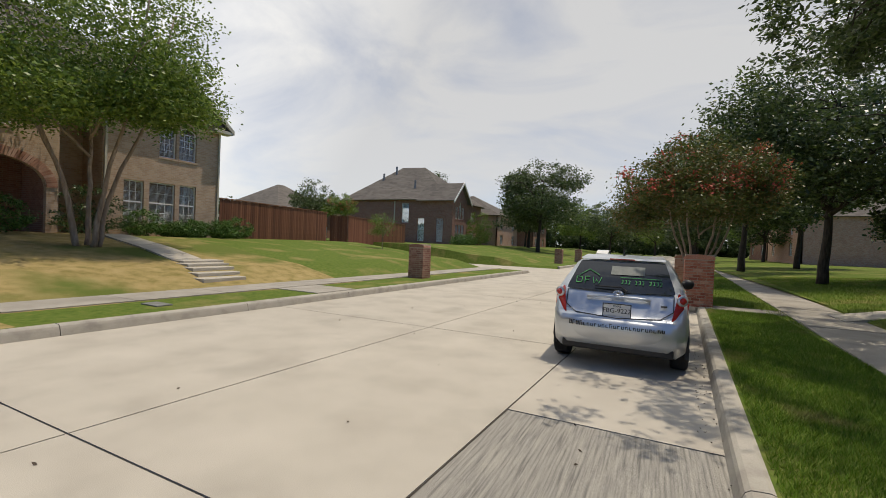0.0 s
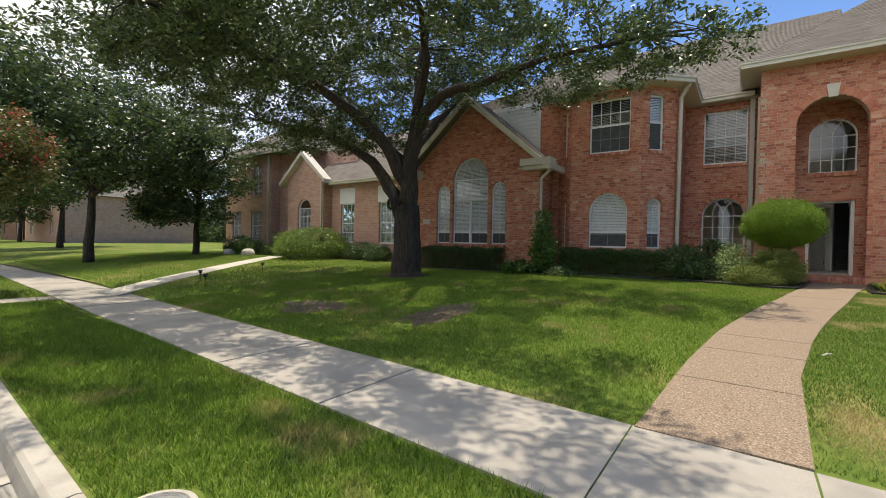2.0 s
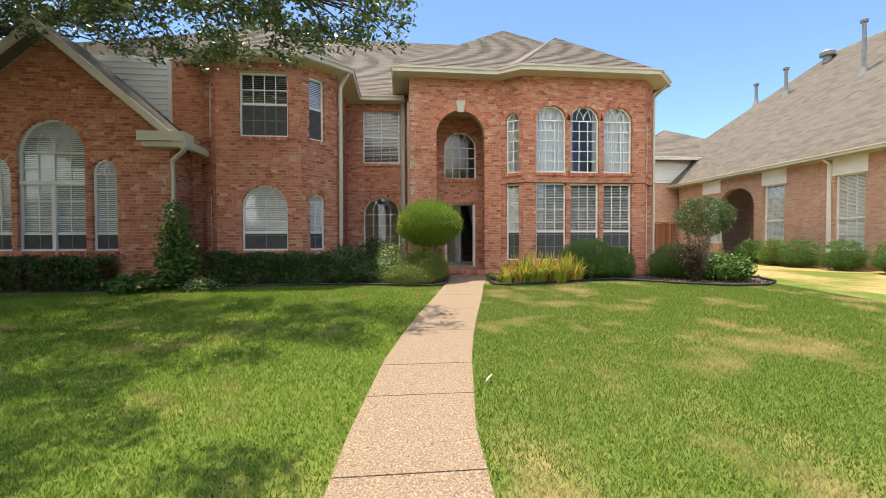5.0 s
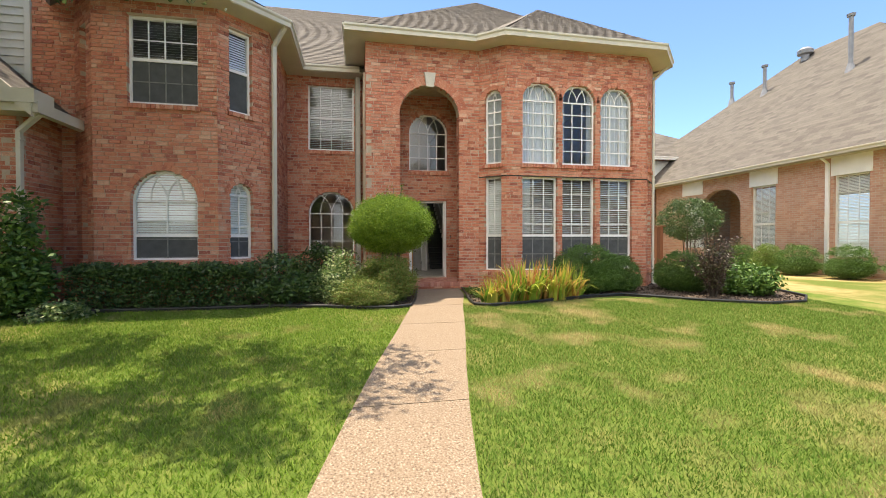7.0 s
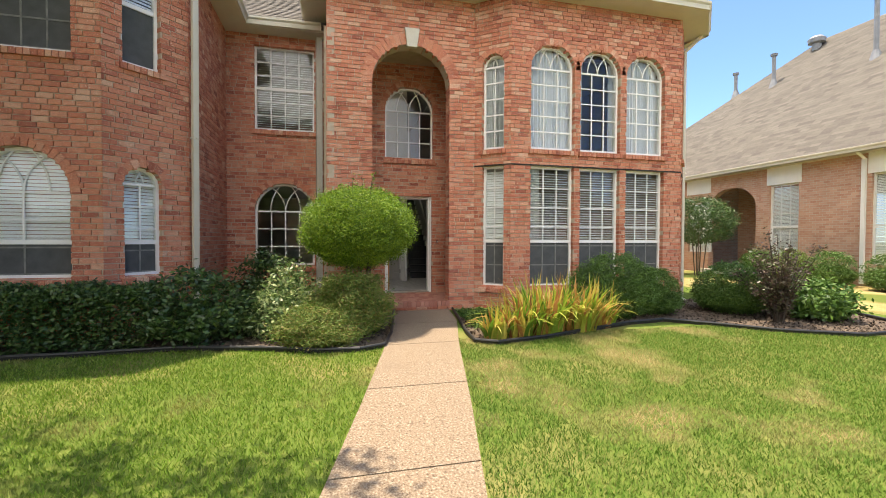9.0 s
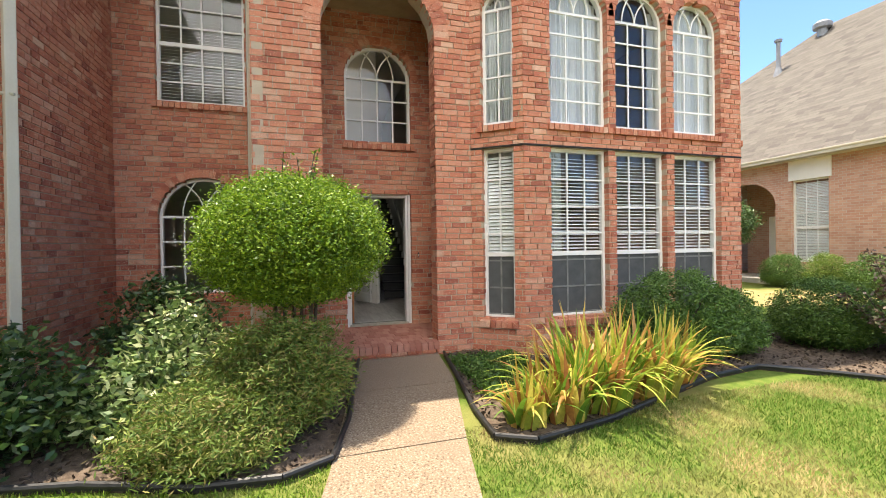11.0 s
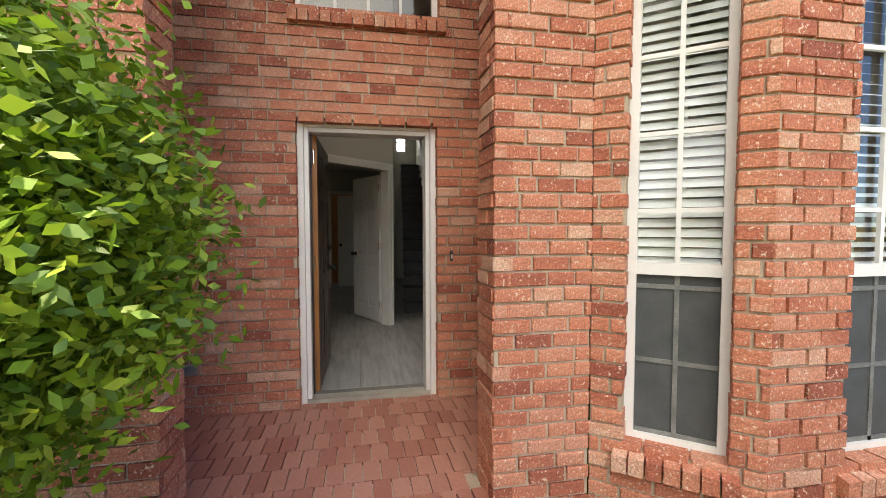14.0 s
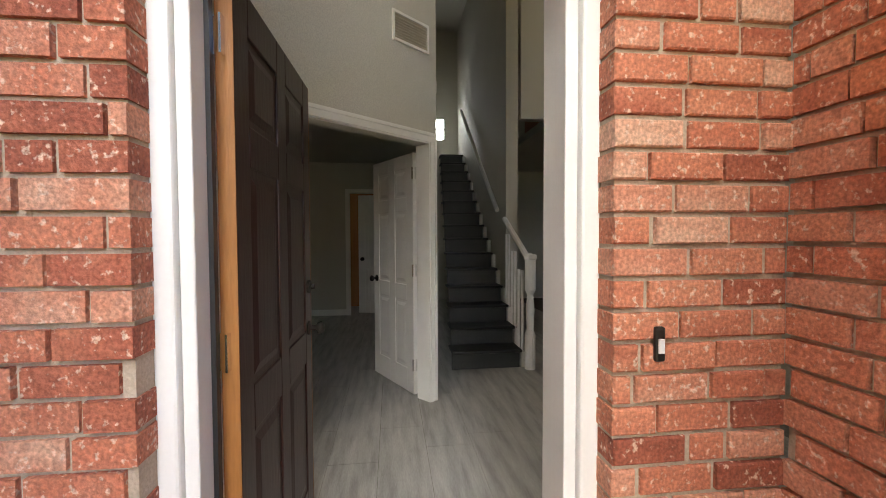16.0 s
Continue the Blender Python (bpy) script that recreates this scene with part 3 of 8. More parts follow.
def backing(shape, p0, p1, z0, z1, openings, thick=0.2, set_back=0.013, top=None):
    """The mortar-coloured wall body behind the brick faces, with the openings cut through."""
    o, d, nrm, length = frame_of(p0, p1)
    cuts = {0.0, length}
    for q in openings:
        n = 10 if q.arch else 1
        for i in range(n + 1):
            a = math.pi * i / n
            c, h = (q.u0 + q.u1) / 2, (q.u1 - q.u0) / 2
            cuts.add(min(length, max(0.0, c - h * math.cos(a) if q.arch else (q.u0 if i == 0 else q.u1))))
    if top:
        cuts |= {length * i / 12 for i in range(13)}
    cuts = sorted(cuts)
    for a, b in zip(cuts[:-1], cuts[1:]):
        if b - a < 1e-5:
            continue
        mid = (a + b) / 2
        holes = sorted([q for q in openings if q.u0 - 1e-6 < mid < q.u1 + 1e-6], key=lambda q: q.z0)
        low = (z0, z0)
        pieces = []
        for q in holes:
            pieces.append((low, (q.z0, q.z0)))
            low = (q.top(a), q.top(b))
        pieces.append((low, (top(a), top(b)) if top else (z1, z1)))
        for (la, lb), (ha, hb) in pieces:
            if max(ha - la, hb - lb) < 1e-4:
                continue
            f = -set_back * nrm
            pts = [o + d * a + f + Vector((0, 0, la)), o + d * b + f + Vector((0, 0, lb)), o + d * b + f + Vector((0, 0, hb)), o + d * a + f + Vector((0, 0, ha))]
            shape.prism(pts, -nrm * thick)
    return shape


def brick_field(shape, p0, p1, z0, z1, openings, top=None, near=None, start=0.0):
    """Bricks in running bond on a wall; near: a list that takes (matrix, length) of bricks inside the stretch to be built singly."""
    o, d, nrm, length = frame_of(p0, p1)
    rows = int((z1 - z0) / COURSE + 0.5)
    for r in range(rows):
        za = z0 + r * COURSE + GAP / 2
        zb = za + COURSE - GAP
        zm = (za + zb) / 2
        lo, hi = 0.0, length
        if top:
            us = [u for u in np.linspace(0, length, 121) if top(u) > zb]
            if not us:
                continue
            lo, hi = us[0], us[-1]
        spans = [(lo, hi)]
        for q in openings:
            sp = q.span(zm)
            if not sp:
                continue
            nxt = []
            for a, b in spans:
                if sp[1] <= a or sp[0] >= b:
                    nxt.append((a, b))
                    continue
                if sp[0] > a:
                    nxt.append((a, sp[0]))
                if sp[1] < b:
                    nxt.append((sp[1], b))
            spans = nxt
        for a, b in spans:
            u = math.floor((a - start) / BRICK_L) * BRICK_L + start - (BRICK_L / 2 if r % 2 else 0) - random.uniform(0, 0.06)
            while u < b:
                bl = BRICK_L * (random.choice((0.5, 0.75, 0.8)) if random.random() < 0.16 else random.uniform(0.97, 1.03))
                ua, ub = max(u + GAP / 2, a - 0.006), min(u + bl - GAP / 2, b + 0.006)
                if u < a:
                    ua = a - 0.006 if a > 0 else a
                if u + bl > b:
                    ub = b + 0.006 if b < length else b
                u += bl
                if ub - ua < 0.02:
                    continue
                out = random.uniform(-0.003, 0.006)
                if near is not None and near(o + d * ((ua + ub) / 2) + Vector((0, 0, zm))):
                    NEAR_BRICKS.append((o + d * ((ua + ub) / 2) + nrm * out + Vector((0, 0, zm)), d.copy(), ub - ua))
                    continue
                w = Vector((0, 0, 1))
                base = o + nrm * out
                j = [random.uniform(-0.0015, 0.0015) for _ in range(4)]
                fr = [base + d * (ua + j[0]) + w * za, base + d * (ub + j[1]) + w * (za + j[2]), base + d * (ub + j[1]) + w * (zb + j[3]), base + d * (ua + j[0]) + w * (zb + j[3])]
                bk = [p - nrm * 0.1 for p in fr]
                shape.add(fr + bk, [(0, 1, 2, 3), (1, 0, 4, 5), (2, 1, 5, 6), (3, 2, 6, 7), (0, 3, 7, 4)])
    return shape


def arch_ring(shape, p0, p1, q, depth=0.1, proud=0.004, width=0.11):
    """Bricks on edge round an arched head, or standing in a row over a flat one."""
    o, d, nrm, _ = frame_of(p0, p1)
    c, h = (q.u0 + q.u1) / 2, (q.u1 - q.u0) / 2
    n = max(9, int(math.pi * (h + q.arch) / 2 / 0.078))
    for i in range(n):
        a0, a1 = math.pi * (i + 0.06) / n, math.pi * (i + 0.94) / n
        pts = []
        for a, k in ((a0, 0), (a1, 0), (a1, width), (a0, width)):
            pts.append(o + d * (c - (h + k) * math.cos(a)) + Vector((0, 0, q.z1 + (q.arch + k) * math.sin(a))) + nrm * (proud + 0.002))
        shape.prism(pts, -nrm * depth)


def sill_row(shape, p0, p1, u0, u1, z, proud=0.05):
    """A sill of bricks on edge, tipped a little outward."""
    o, d, nrm, _ = frame_of(p0, p1)
    n = max(3, round((u1 - u0) / 0.078))
    for i in range(n):
        a, b = u0 + (u1 - u0) * (i + 0.06) / n, u0 + (u1 - u0) * (i + 0.94) / n
        out = proud + random.uniform(-0.003, 0.004)
        prof = [(out, z - 0.1), (out, z - 0.02), (-0.1, z + 0.012), (-0.1, z - 0.1)]
        pts = [o + d * a + nrm * k + Vector((0, 0, zz)) for k, zz in prof]
        shape.prism(pts, d * (b - a))
    return shape


NEAR_BRICKS = []


# ---- windows ----
def window(name, parent, p0, p1, q, cols, rows, rail=None, blind="closed", curtain=None, fan=True, set_in=0.1, screen=True, label=""):
    """A white window in opening q of the wall p0-p1: frame, sash bars, glass, blinds behind."""
    o, d, nrm, _ = frame_of(p0, p1)
    rot = Matrix((d, -nrm, Vector((0, 0, 1)))).transposed().to_4x4()
    ob = new(name)
    ob.parent = parent
    ob.matrix_basis = Matrix.Translation(o + d * q.u0 - nrm * set_in) @ rot
    if label:
        ob["label"] = label
    w, h, z0, fw = q.u1 - q.u0, q.z1 - q.z0, q.z0, 0.045
    head = z0 + h
    s = Shape()
    s.box(0, 0, z0, fw, 0.07, head).box(w - fw, 0, z0, w, 0.07, head).box(fw, 0.0, z0, w - fw, 0.075, z0 + 0.05)
    if q.arch:
        n = 16
        outer = [(w / 2 - w / 2 * math.cos(math.pi * i / n), head + q.arch * math.sin(math.pi * i / n)) for i in range(n + 1)]
        inner = [(w / 2 - (w / 2 - fw) * math.cos(math.pi * i / n), head + (q.arch - fw) * math.sin(math.pi * i / n)) for i in range(n + 1)]
        for i in range(n):
            s.prism([(outer[i][0], 0, outer[i][1]), (outer[i + 1][0], 0, outer[i + 1][1]), (inner[i + 1][0], 0, inner[i + 1][1]), (inner[i][0], 0, inner[i][1])], (0, 0.07, 0))
    else:
        s.box(fw, 0, head - fw, w - fw, 0.07, head)
    part("frame", s, WHITE, ob, "white window frame")
    bars, low_bars = Shape(), Shape()
    bw = 0.011
    covered = rail if (rail and screen) else None
    zt = head if q.arch else head - fw
    for i in range(1, cols):
        x = fw + (w - 2 * fw) * i / cols
        bars.box(x - bw, 0.01, (covered or z0 + 0.05), x + bw, 0.03, zt)
        if covered:
            low_bars.box(x - bw, 0.024, z0 + 0.05, x + bw, 0.034, covered - 0.03)
    for i in range(1, rows):
        z = z0 + 0.05 + (zt - z0 - 0.05) * i / rows
        if covered and z < covered + 0.02:
            if z < covered - 0.06:
                low_bars.box(fw, 0.025, z - bw, w - fw, 0.033, z + bw)
            continue
        bars.box(fw, 0.011, z - bw, w - fw, 0.029, z + bw)
    if rail:
        bars.box(fw, 0.008, rail - 0.03, w - fw, 0.055, rail + 0.03)
    if q.arch:
        bars.box(fw, 0.015, head - 0.016, w - fw, 0.045, head + 0.016)
        if fan:
            # interlaced tracery of the round head
            for c in (0.0, w):
                for rad in ((w * 0.5, w * 0.75) if w > 0.8 else (w * 0.6,)):
                    pts = []
                    for i in range(13):
                        a = math.pi / 2 * i / 12
                        x, z = abs(c - rad * math.cos(a)), head + q.arch / (w / 2) * rad * math.sin(a)
                        lim = q.arch * math.sqrt(max(0, 1 - ((x - w / 2) / (w / 2)) ** 2)) + head
                        if z < lim:
                            pts.append((x, 0.03, z))
                    if len(pts) > 1:
                        bars.tube(pts, 0.012, n=5)
    part("sash_grid", bars, WHITE, ob)
    g = Shape()
    poly = [(fw * 0.5, 0.045, z0 + 0.02), (w - fw * 0.5, 0.045, z0 + 0.02), (w - fw * 0.5, 0.045, head)]
    if q.arch:
        poly += [(w / 2 + (w / 2 - fw * 0.5) * math.cos(math.pi * i / 12), 0.045, head + (q.arch - fw * 0.5) * math.sin(math.pi * i / 12)) for i in range(1, 12)]
    poly.append((fw * 0.5, 0.045, head))
    g.add(poly, [tuple(range(len(poly)))])
    pane = part("pane", g, GLASS, ob, "reflecting window glass")
    pane.visible_shadow = False
    if screen and rail:
        if low_bars.v:
            low_bars.box(fw, 0.024, z0 + 0.05, w - fw, 0.034, z0 + 0.07)
            part("lower_grid", low_bars, CAST, ob, "sash bars dimmed by the screen")
        part("screen", Shape().box(fw, 0.032, z0 + 0.05, w - fw, 0.036, rail - 0.03), SCREEN, ob, "grey insect screen")
    zb = z0 + 0.05
    if blind:
        b = Shape()
        low = rail if (rail and screen) else zb
        z = low
        rise, deep = (0.041, 0.026) if blind == "closed" else (0.022, 0.045)
        hi_z = head + q.arch if q.arch and blind == "closed" else zt
        while z < hi_z - 0.06:
            sp = q.span(z + 0.06) or (q.u0 + w * 0.4, q.u1 - w * 0.4)
            xa, xb = max(fw, sp[0] - q.u0 + 0.02), min(w - fw, sp[1] - q.u0 - 0.02)
            if xb - xa > 0.05:
                b.add([(xa, 0.06, z + 0.01), (xb, 0.06, z + 0.01), (xb, 0.06 + deep, z + 0.01 + rise), (xa, 0.06 + deep, z + 0.01 + rise)], [(0, 1, 2, 3)])
            z += 0.048
        part("blind", b, BLIND, ob, "white slatted blind")
    if curtain:
        c = Shape()
        n = 28
        for side in curtain:
            vs, fs = [], []
            for i in range(n + 1):
                x = w * (side[0] + (side[1] - side[0]) * i / n)
                y = 0.13 + 0.03 * math.sin(i * 1.3) + 0.015 * math.sin(i * 2.9)
                top = min(q.top(q.u0 + x) - 0.03, head + q.arch)
                vs += [(x, y, zb - 0.1), (x, y, top)]
            fs = [(2 * i, 2 * i + 2, 2 * i + 3, 2 * i + 1) for i in range(n)]
            c.add(vs, fs)
        part("curtain", c, CURTAIN, ob, "pale sheer curtain")
    return ob


# ---- the brick house with the open door ----
BASE, EAVE = 0.6, 6.66
house = thing("house", "two-storey red brick house with arched windows and open door", "house", at=(0, 0, 0))
wall_body, wall_bricks = Shape(), Shape()
PLAN = dict(
    gable=((12.6, 11.05), (12.6, 5.95)), gable_side=((12.6, 5.95), (13.75, 5.95)), link=((13.75, 5.95), (13.75, 5.72)),
    facet_l=((13.75, 5.72), (13.12, 5.1)), wing=((13.12, 5.1), (13.12, 2.98)), facet_r=((13.12, 2.98), (13.92, 2.18)),
    wing_side=((13.92, 2.18), (16.3, 2.18)), centre=((16.3, 2.18), (16.3, 0.14)), entry_side=((16.3, 0.14), (14.5, 0.14)),
    entry=((14.5, 0.14), (14.5, -2.64)), bay_l=((14.5, -2.64), (14.03, -3.2)), bay=((14.03, -3.2), (14.03, -7.0)),
    bay_r=((14.03, -7.0), (14.65, -7.62)), bay_side=((14.65, -7.62), (24.0, -7.62)))
GABLE_TOP = lambda u: 4.5 + max(0.0, 2.2 - abs(u - 2.46) * 0.88)
HOLES = {
    "gable": [Opening(0.97, 1.58, 1.58, 3.42, 0.36), Opening(1.7, 3.2, 1.58, 3.92, 0.78), Opening(3.32, 3.9, 1.58, 3.42, 0.36)],
    "facet_l": [Opening(0.3, 0.6, 1.55, 2.95, 0.15), Opening(0.28, 0.62, 4.5, 6.0)],
    "wing": [Opening(0.6, 1.76, 1.55, 2.68, 0.58), Opening(0.57, 1.79, 4.5, 6.15)],
    "facet_r": [Opening(0.24, 0.74, 1.55, 2.85, 0.24), Opening(0.24, 0.74, 4.5, 6.15)],
    "centre": [Opening(0.53, 1.76, 1.5, 2.68, 0.6), Opening(0.53, 1.76, 4.4, 6.18)],
    "entry": [Opening(0.8, 2.28, BASE, 4.98, 0.74)],
    "bay_l": [Opening(0.15, 0.6, 1.18, 3.5), Opening(0.15, 0.6, 3.82, 5.4, 0.22)],
    "bay": [Opening(0.4, 1.33, 1.18, 3.5), Opening(1.45, 2.35, 1.18, 3.5), Opening(2.48, 3.4, 1.18, 3.5),
            Opening(0.4, 1.33, 3.82, 5.38, 0.44), Opening(1.45, 2.35, 3.82, 5.38, 0.44), Opening(2.48, 3.4, 3.82, 5.38, 0.44)],
    "bay_r": [Opening(0.2, 0.68, 1.18, 3.5), Opening(0.2, 0.68, 3.82, 5.4, 0.22)],
}
NEAR = lambda p: 13.9 < p.x < 14.6 and p.y < -1.9 and p.y > -3.3 and 0.9 < p.z < 3.4
for key, (p0, p1) in PLAN.items():
    holes = HOLES.get(key, [])
    zt = 4.5 if key in ("gable", "gable_side") else EAVE + 0.05
    top = None
    if key == "gable":
        top, zt = GABLE_TOP, 6.75
    wall_body, wall_bricks = Shape(), Shape()
    backing(wall_body, p0, p1, BASE, zt, holes, top=top, thick=0.27 if key == "entry" else 0.12 if key == "entry_side" else 0.2)
    brick_field(wall_bricks, p0, p1, BASE, zt, holes, top=top, near=NEAR if key in ("entry", "bay_l", "bay") else None)
    for q in holes:
        if q.arch and not (key == "entry"):
            arch_ring(wall_bricks, p0, p1, q)
        if q.z0 > 1:
            sill_row(wall_bricks, p0, p1, q.u0 - 0.04, q.u1 + 0.04, q.z0)
    if wall_body.v:
        part("wall", wall_body, MORTAR, house)
        part("brickwork", wall_bricks, BRICK, house, "weathered red bricks in running bond")["kind"] = "stuff"
wall_body, wall_bricks = Shape(), Shape()
arch_ring(wall_bricks, *PLAN["entry"], HOLES["entry"][0], depth=0.27, width=0.2)
# porch recess behind the arch: side walls, back wall with door and round-headed window, vault
NOOK_Y0, NOOK_Y1, NOOK_X = -0.02, -2.56, 15.86
DOOR = Opening(1.03, 2.09, 0.9, 3.07)
TRANSOM = Opening(1.03, 2.11, 3.84, 4.9, 0.52)
NEAR_BACK = lambda p: 0.9 < p.z < 3.3 and -2.6 < p.y < -1.95
back = ((NOOK_X, NOOK_Y0), (NOOK_X, NOOK_Y1))
backing(wall_body, *back, BASE, 6.0, [DOOR, TRANSOM])
brick_field(wall_bricks, *back, BASE + 0.3, 6.0, [DOOR, TRANSOM], near=NEAR_BACK)
arch_ring(wall_bricks, *back, TRANSOM)
sill_row(wall_bricks, *back, TRANSOM.u0 - 0.04, TRANSOM.u1 + 0.04, TRANSOM.z0)
for a, b in (((14.75, NOOK_Y0), (NOOK_X, NOOK_Y0)), ((NOOK_X, NOOK_Y1), (14.75, NOOK_Y1)),
             ((14.5, -0.669), (14.77, -0.669)), ((14.77, -2.131), (14.5, -2.131)), ((14.787, -0.66), (14.787, NOOK_Y0)), ((14.787, NOOK_Y1), (14.787, -2.14))):
    if abs(a[1] - b[1]) < 0.01 and (a[1] > -0.1 or a[1] < -2.5):
        backing(wall_body, a, b, BASE, 6.0, [])
    brick_field(wall_bricks, a, b, BASE, 6.0, [])
part("wall", wall_body, MORTAR, house, "mortar and wall body")
part("brickwork", wall_bricks, BRICK, house, "weathered red bricks in running bond")["kind"] = "stuff"


# ---- roofs ----
def clip(poly, p, n):
    """The part of a convex polygon on the side of plane (p, n) to which n points."""
    out = []
    for i, a in enumerate(poly):
        b = poly[(i + 1) % len(poly)]
        da, db = (a - p).dot(n), (b - p).dot(n)
        if da >= 0:
            out.append(a)
        if (da > 0) != (db > 0) and abs(da - db) > 1e-9:
            out.append(a + (b - a) * (da / (da - db)))
    return out


def roof_face(deck, tabs, pts, course=0.145, tab=0.33):
    """A roof plane: deck below, overlapping shingle tabs above."""
    pts = [Vector(p) for p in pts]
    nrm = Vector((0, 0, 0))
    for i in range(1, len(pts) - 1):
        nrm += (pts[i] - pts[0]).cross(pts[i + 1] - pts[0])
    nrm.normalize()
    if nrm.z < 0:
        nrm, pts = -nrm, pts[::-1]
    deck.prism(pts, -nrm * 0.1)
    up = (Vector((0, 0, 1)) - nrm * nrm.z).normalized()
    across = up.cross(nrm).normalized()
    o = min(pts, key=lambda p: p.dot(up))
    top = max((p - o).dot(up) for p in pts)
    a0, a1 = min((p - o).dot(across) for p in pts), max((p - o).dot(across) for p in pts)
    k = 0
    while k * course < top:
        band = clip(clip(pts, o + up * (k * course - 0.01), up), o + up * ((k + 1) * course), -up)
        if len(band) >= 3:
            u = a0 - random.uniform(0, tab)
            while u < a1:
                w = tab * random.uniform(0.7, 1.3)
                piece = clip(clip(band, o + across * u, across), o + across * (u + w - 0.006), -across)
                u += w
                if len(piece) >= 3:
                    lift = random.uniform(0.0, 0.004)
                    tabs.add([p + nrm * (0.018 + lift - 0.012 * ((p - o).dot(up) - k * course) / course) for p in piece], [tuple(range(len(piece)))])
        k += 1


def eave_trim(shape, pts, drop=0.13, out=0.05):
    """A gutter and fascia along eave points."""
    for a, b in zip(pts[:-1], pts[1:]):
        a, b = Vector(a), Vector(b)
        d = (b - a).normalized()
        nrm = Vector((d.y, -d.x, 0))
        prof = [(-0.12, 0.015), (out + 0.03, 0.02), (out + 0.03, -0.02), (out, -0.05), (out - 0.01, -drop), (-0.12, -drop)]
        shape.prism([a - d * 0.03 + nrm * k + Vector((0, 0, z)) for k, z in prof], (b - a) + d * 0.06)


deck, tabs, trim = Shape(), Shape(), Shape()
ZE = 6.78
E0, E1, E2, E3, E4, E5 = [Vector(p) for p in ((14.06, 0.58, ZE), (14.06, -2.46, ZE), (13.6, -3.02, ZE), (13.6, -7.18, ZE), (14.48, -8.06, ZE), (25.5, -8.06, ZE))]
AP1, AP2, RV = Vector((18.7, -3.75, 10.2)), Vector((16.6, -5.1, 9.0)), Vector((17.1, -5.1, 9.0))
BACK = Vector((25.5, -3.75, 10.2))
for f in ((E0, E1, RV, AP1), (E1, E2, AP2, RV), (E2, E3, AP2), (E3, E4, AP2), (E4, E5, BACK, AP1, RV, AP2), (E0, AP1, BACK, Vector((25.5, 0.58, ZE)))):
    roof_face(deck, tabs, f)
ZC = 6.52
roof_face(deck, tabs, [(15.86, 9.5, ZC), (15.86, -2.0, ZC), (21.9, -2.4, 11.0), (21.9, 9.5, 11.0)])
roof_face(deck, tabs, [(28.0, 9.5, ZC), (28.0, -2.0, ZC), (21.9, -2.4, 11.0), (21.9, 9.5, 11.0)])
W = [Vector(p) for p in ((14.1, 6.4, ZC), (13.3, 5.9, ZC), (12.68, 5.28, ZC), (12.68, 2.8, ZC), (13.66, 1.74, ZC), (16.2, 1.74, ZC))]
WA, WB = Vector((15.4, 4.15, 8.5)), Vector((18.6, 4.15, 8.5))
for f in ((W[0], W[1], W[2], WA), (W[2], W[3], WA), (W[3], W[4], WA), (W[4], W[5], WB, WA)):
    roof_face(deck, tabs, f)
roof_face(deck, tabs, [(14.1, 6.4, ZC), (13.3, 11.4, ZC), (18.6, 11.4, 8.5), (18.6, 4.15, 8.5), (15.4, 4.15, 8.5)])
GX0, GX1, GR, GL = 12.2, 16.0, 6.83, 4.4
GC = 8.59
roof_face(deck, tabs, [(GX0, 5.5, GL - 0.3), (GX1, 5.5, GL - 0.3), (GX1, GC, GR), (GX0, GC, GR)])
roof_face(deck, tabs, [(GX0, 11.68, GL - 0.3), (GX1, 11.68, GL - 0.3), (GX1, GC, GR), (GX0, GC, GR)])
roof = part("roof", deck, SHINGLE, house, "shingled hip and gable roof")
part("shingles", tabs, SHINGLE, roof, "weathered grey-brown shingles")["kind"] = "stuff"
eave_trim(trim, [E0 + Vector((2.5, 0, 0)), E0, E1, E2, E3, E4, E5])
eave_trim(trim, [W[1], W[2], W[3], W[4], Vector((15.9, 1.74, ZC)), Vector((15.86, 0.3, ZC))])
for poly in ([(14.0, 0.62, ZE - 0.137), (14.0, -2.42, ZE - 0.137), (13.55, -3.0, ZE - 0.137), (13.55, -7.2, ZE - 0.137), (14.5, -8.05, ZE - 0.137), (15.2, -7.5, ZE - 0.137), (14.6, -6.9, ZE - 0.137), (14.2, -6.9, ZE - 0.137), (14.2, -3.2, ZE - 0.137), (14.7, -2.7, ZE - 0.137), (14.7, 0.62, ZE - 0.137)],
             [(12.65, 5.3, ZC - 0.137), (12.65, 2.8, ZC - 0.137), (13.66, 1.74, ZC - 0.137), (15.9, 1.74, ZC - 0.137), (15.9, 0.2, ZC - 0.137), (16.5, 0.2, ZC - 0.137), (16.5, 2.4, ZC - 0.137), (14.0, 2.4, ZC - 0.137), (13.3, 3.1, ZC - 0.137), (13.3, 5.0, ZC - 0.137)]):
    trim.prism(poly, (0, 0, 0.03))
trim.prism([(14.7, 0.62, ZE - 0.137), (16.6, 0.62, ZE - 0.137), (16.6, 0.1, ZE - 0.137), (14.7, 0.1, ZE - 0.137)], (0, 0, 0.03))
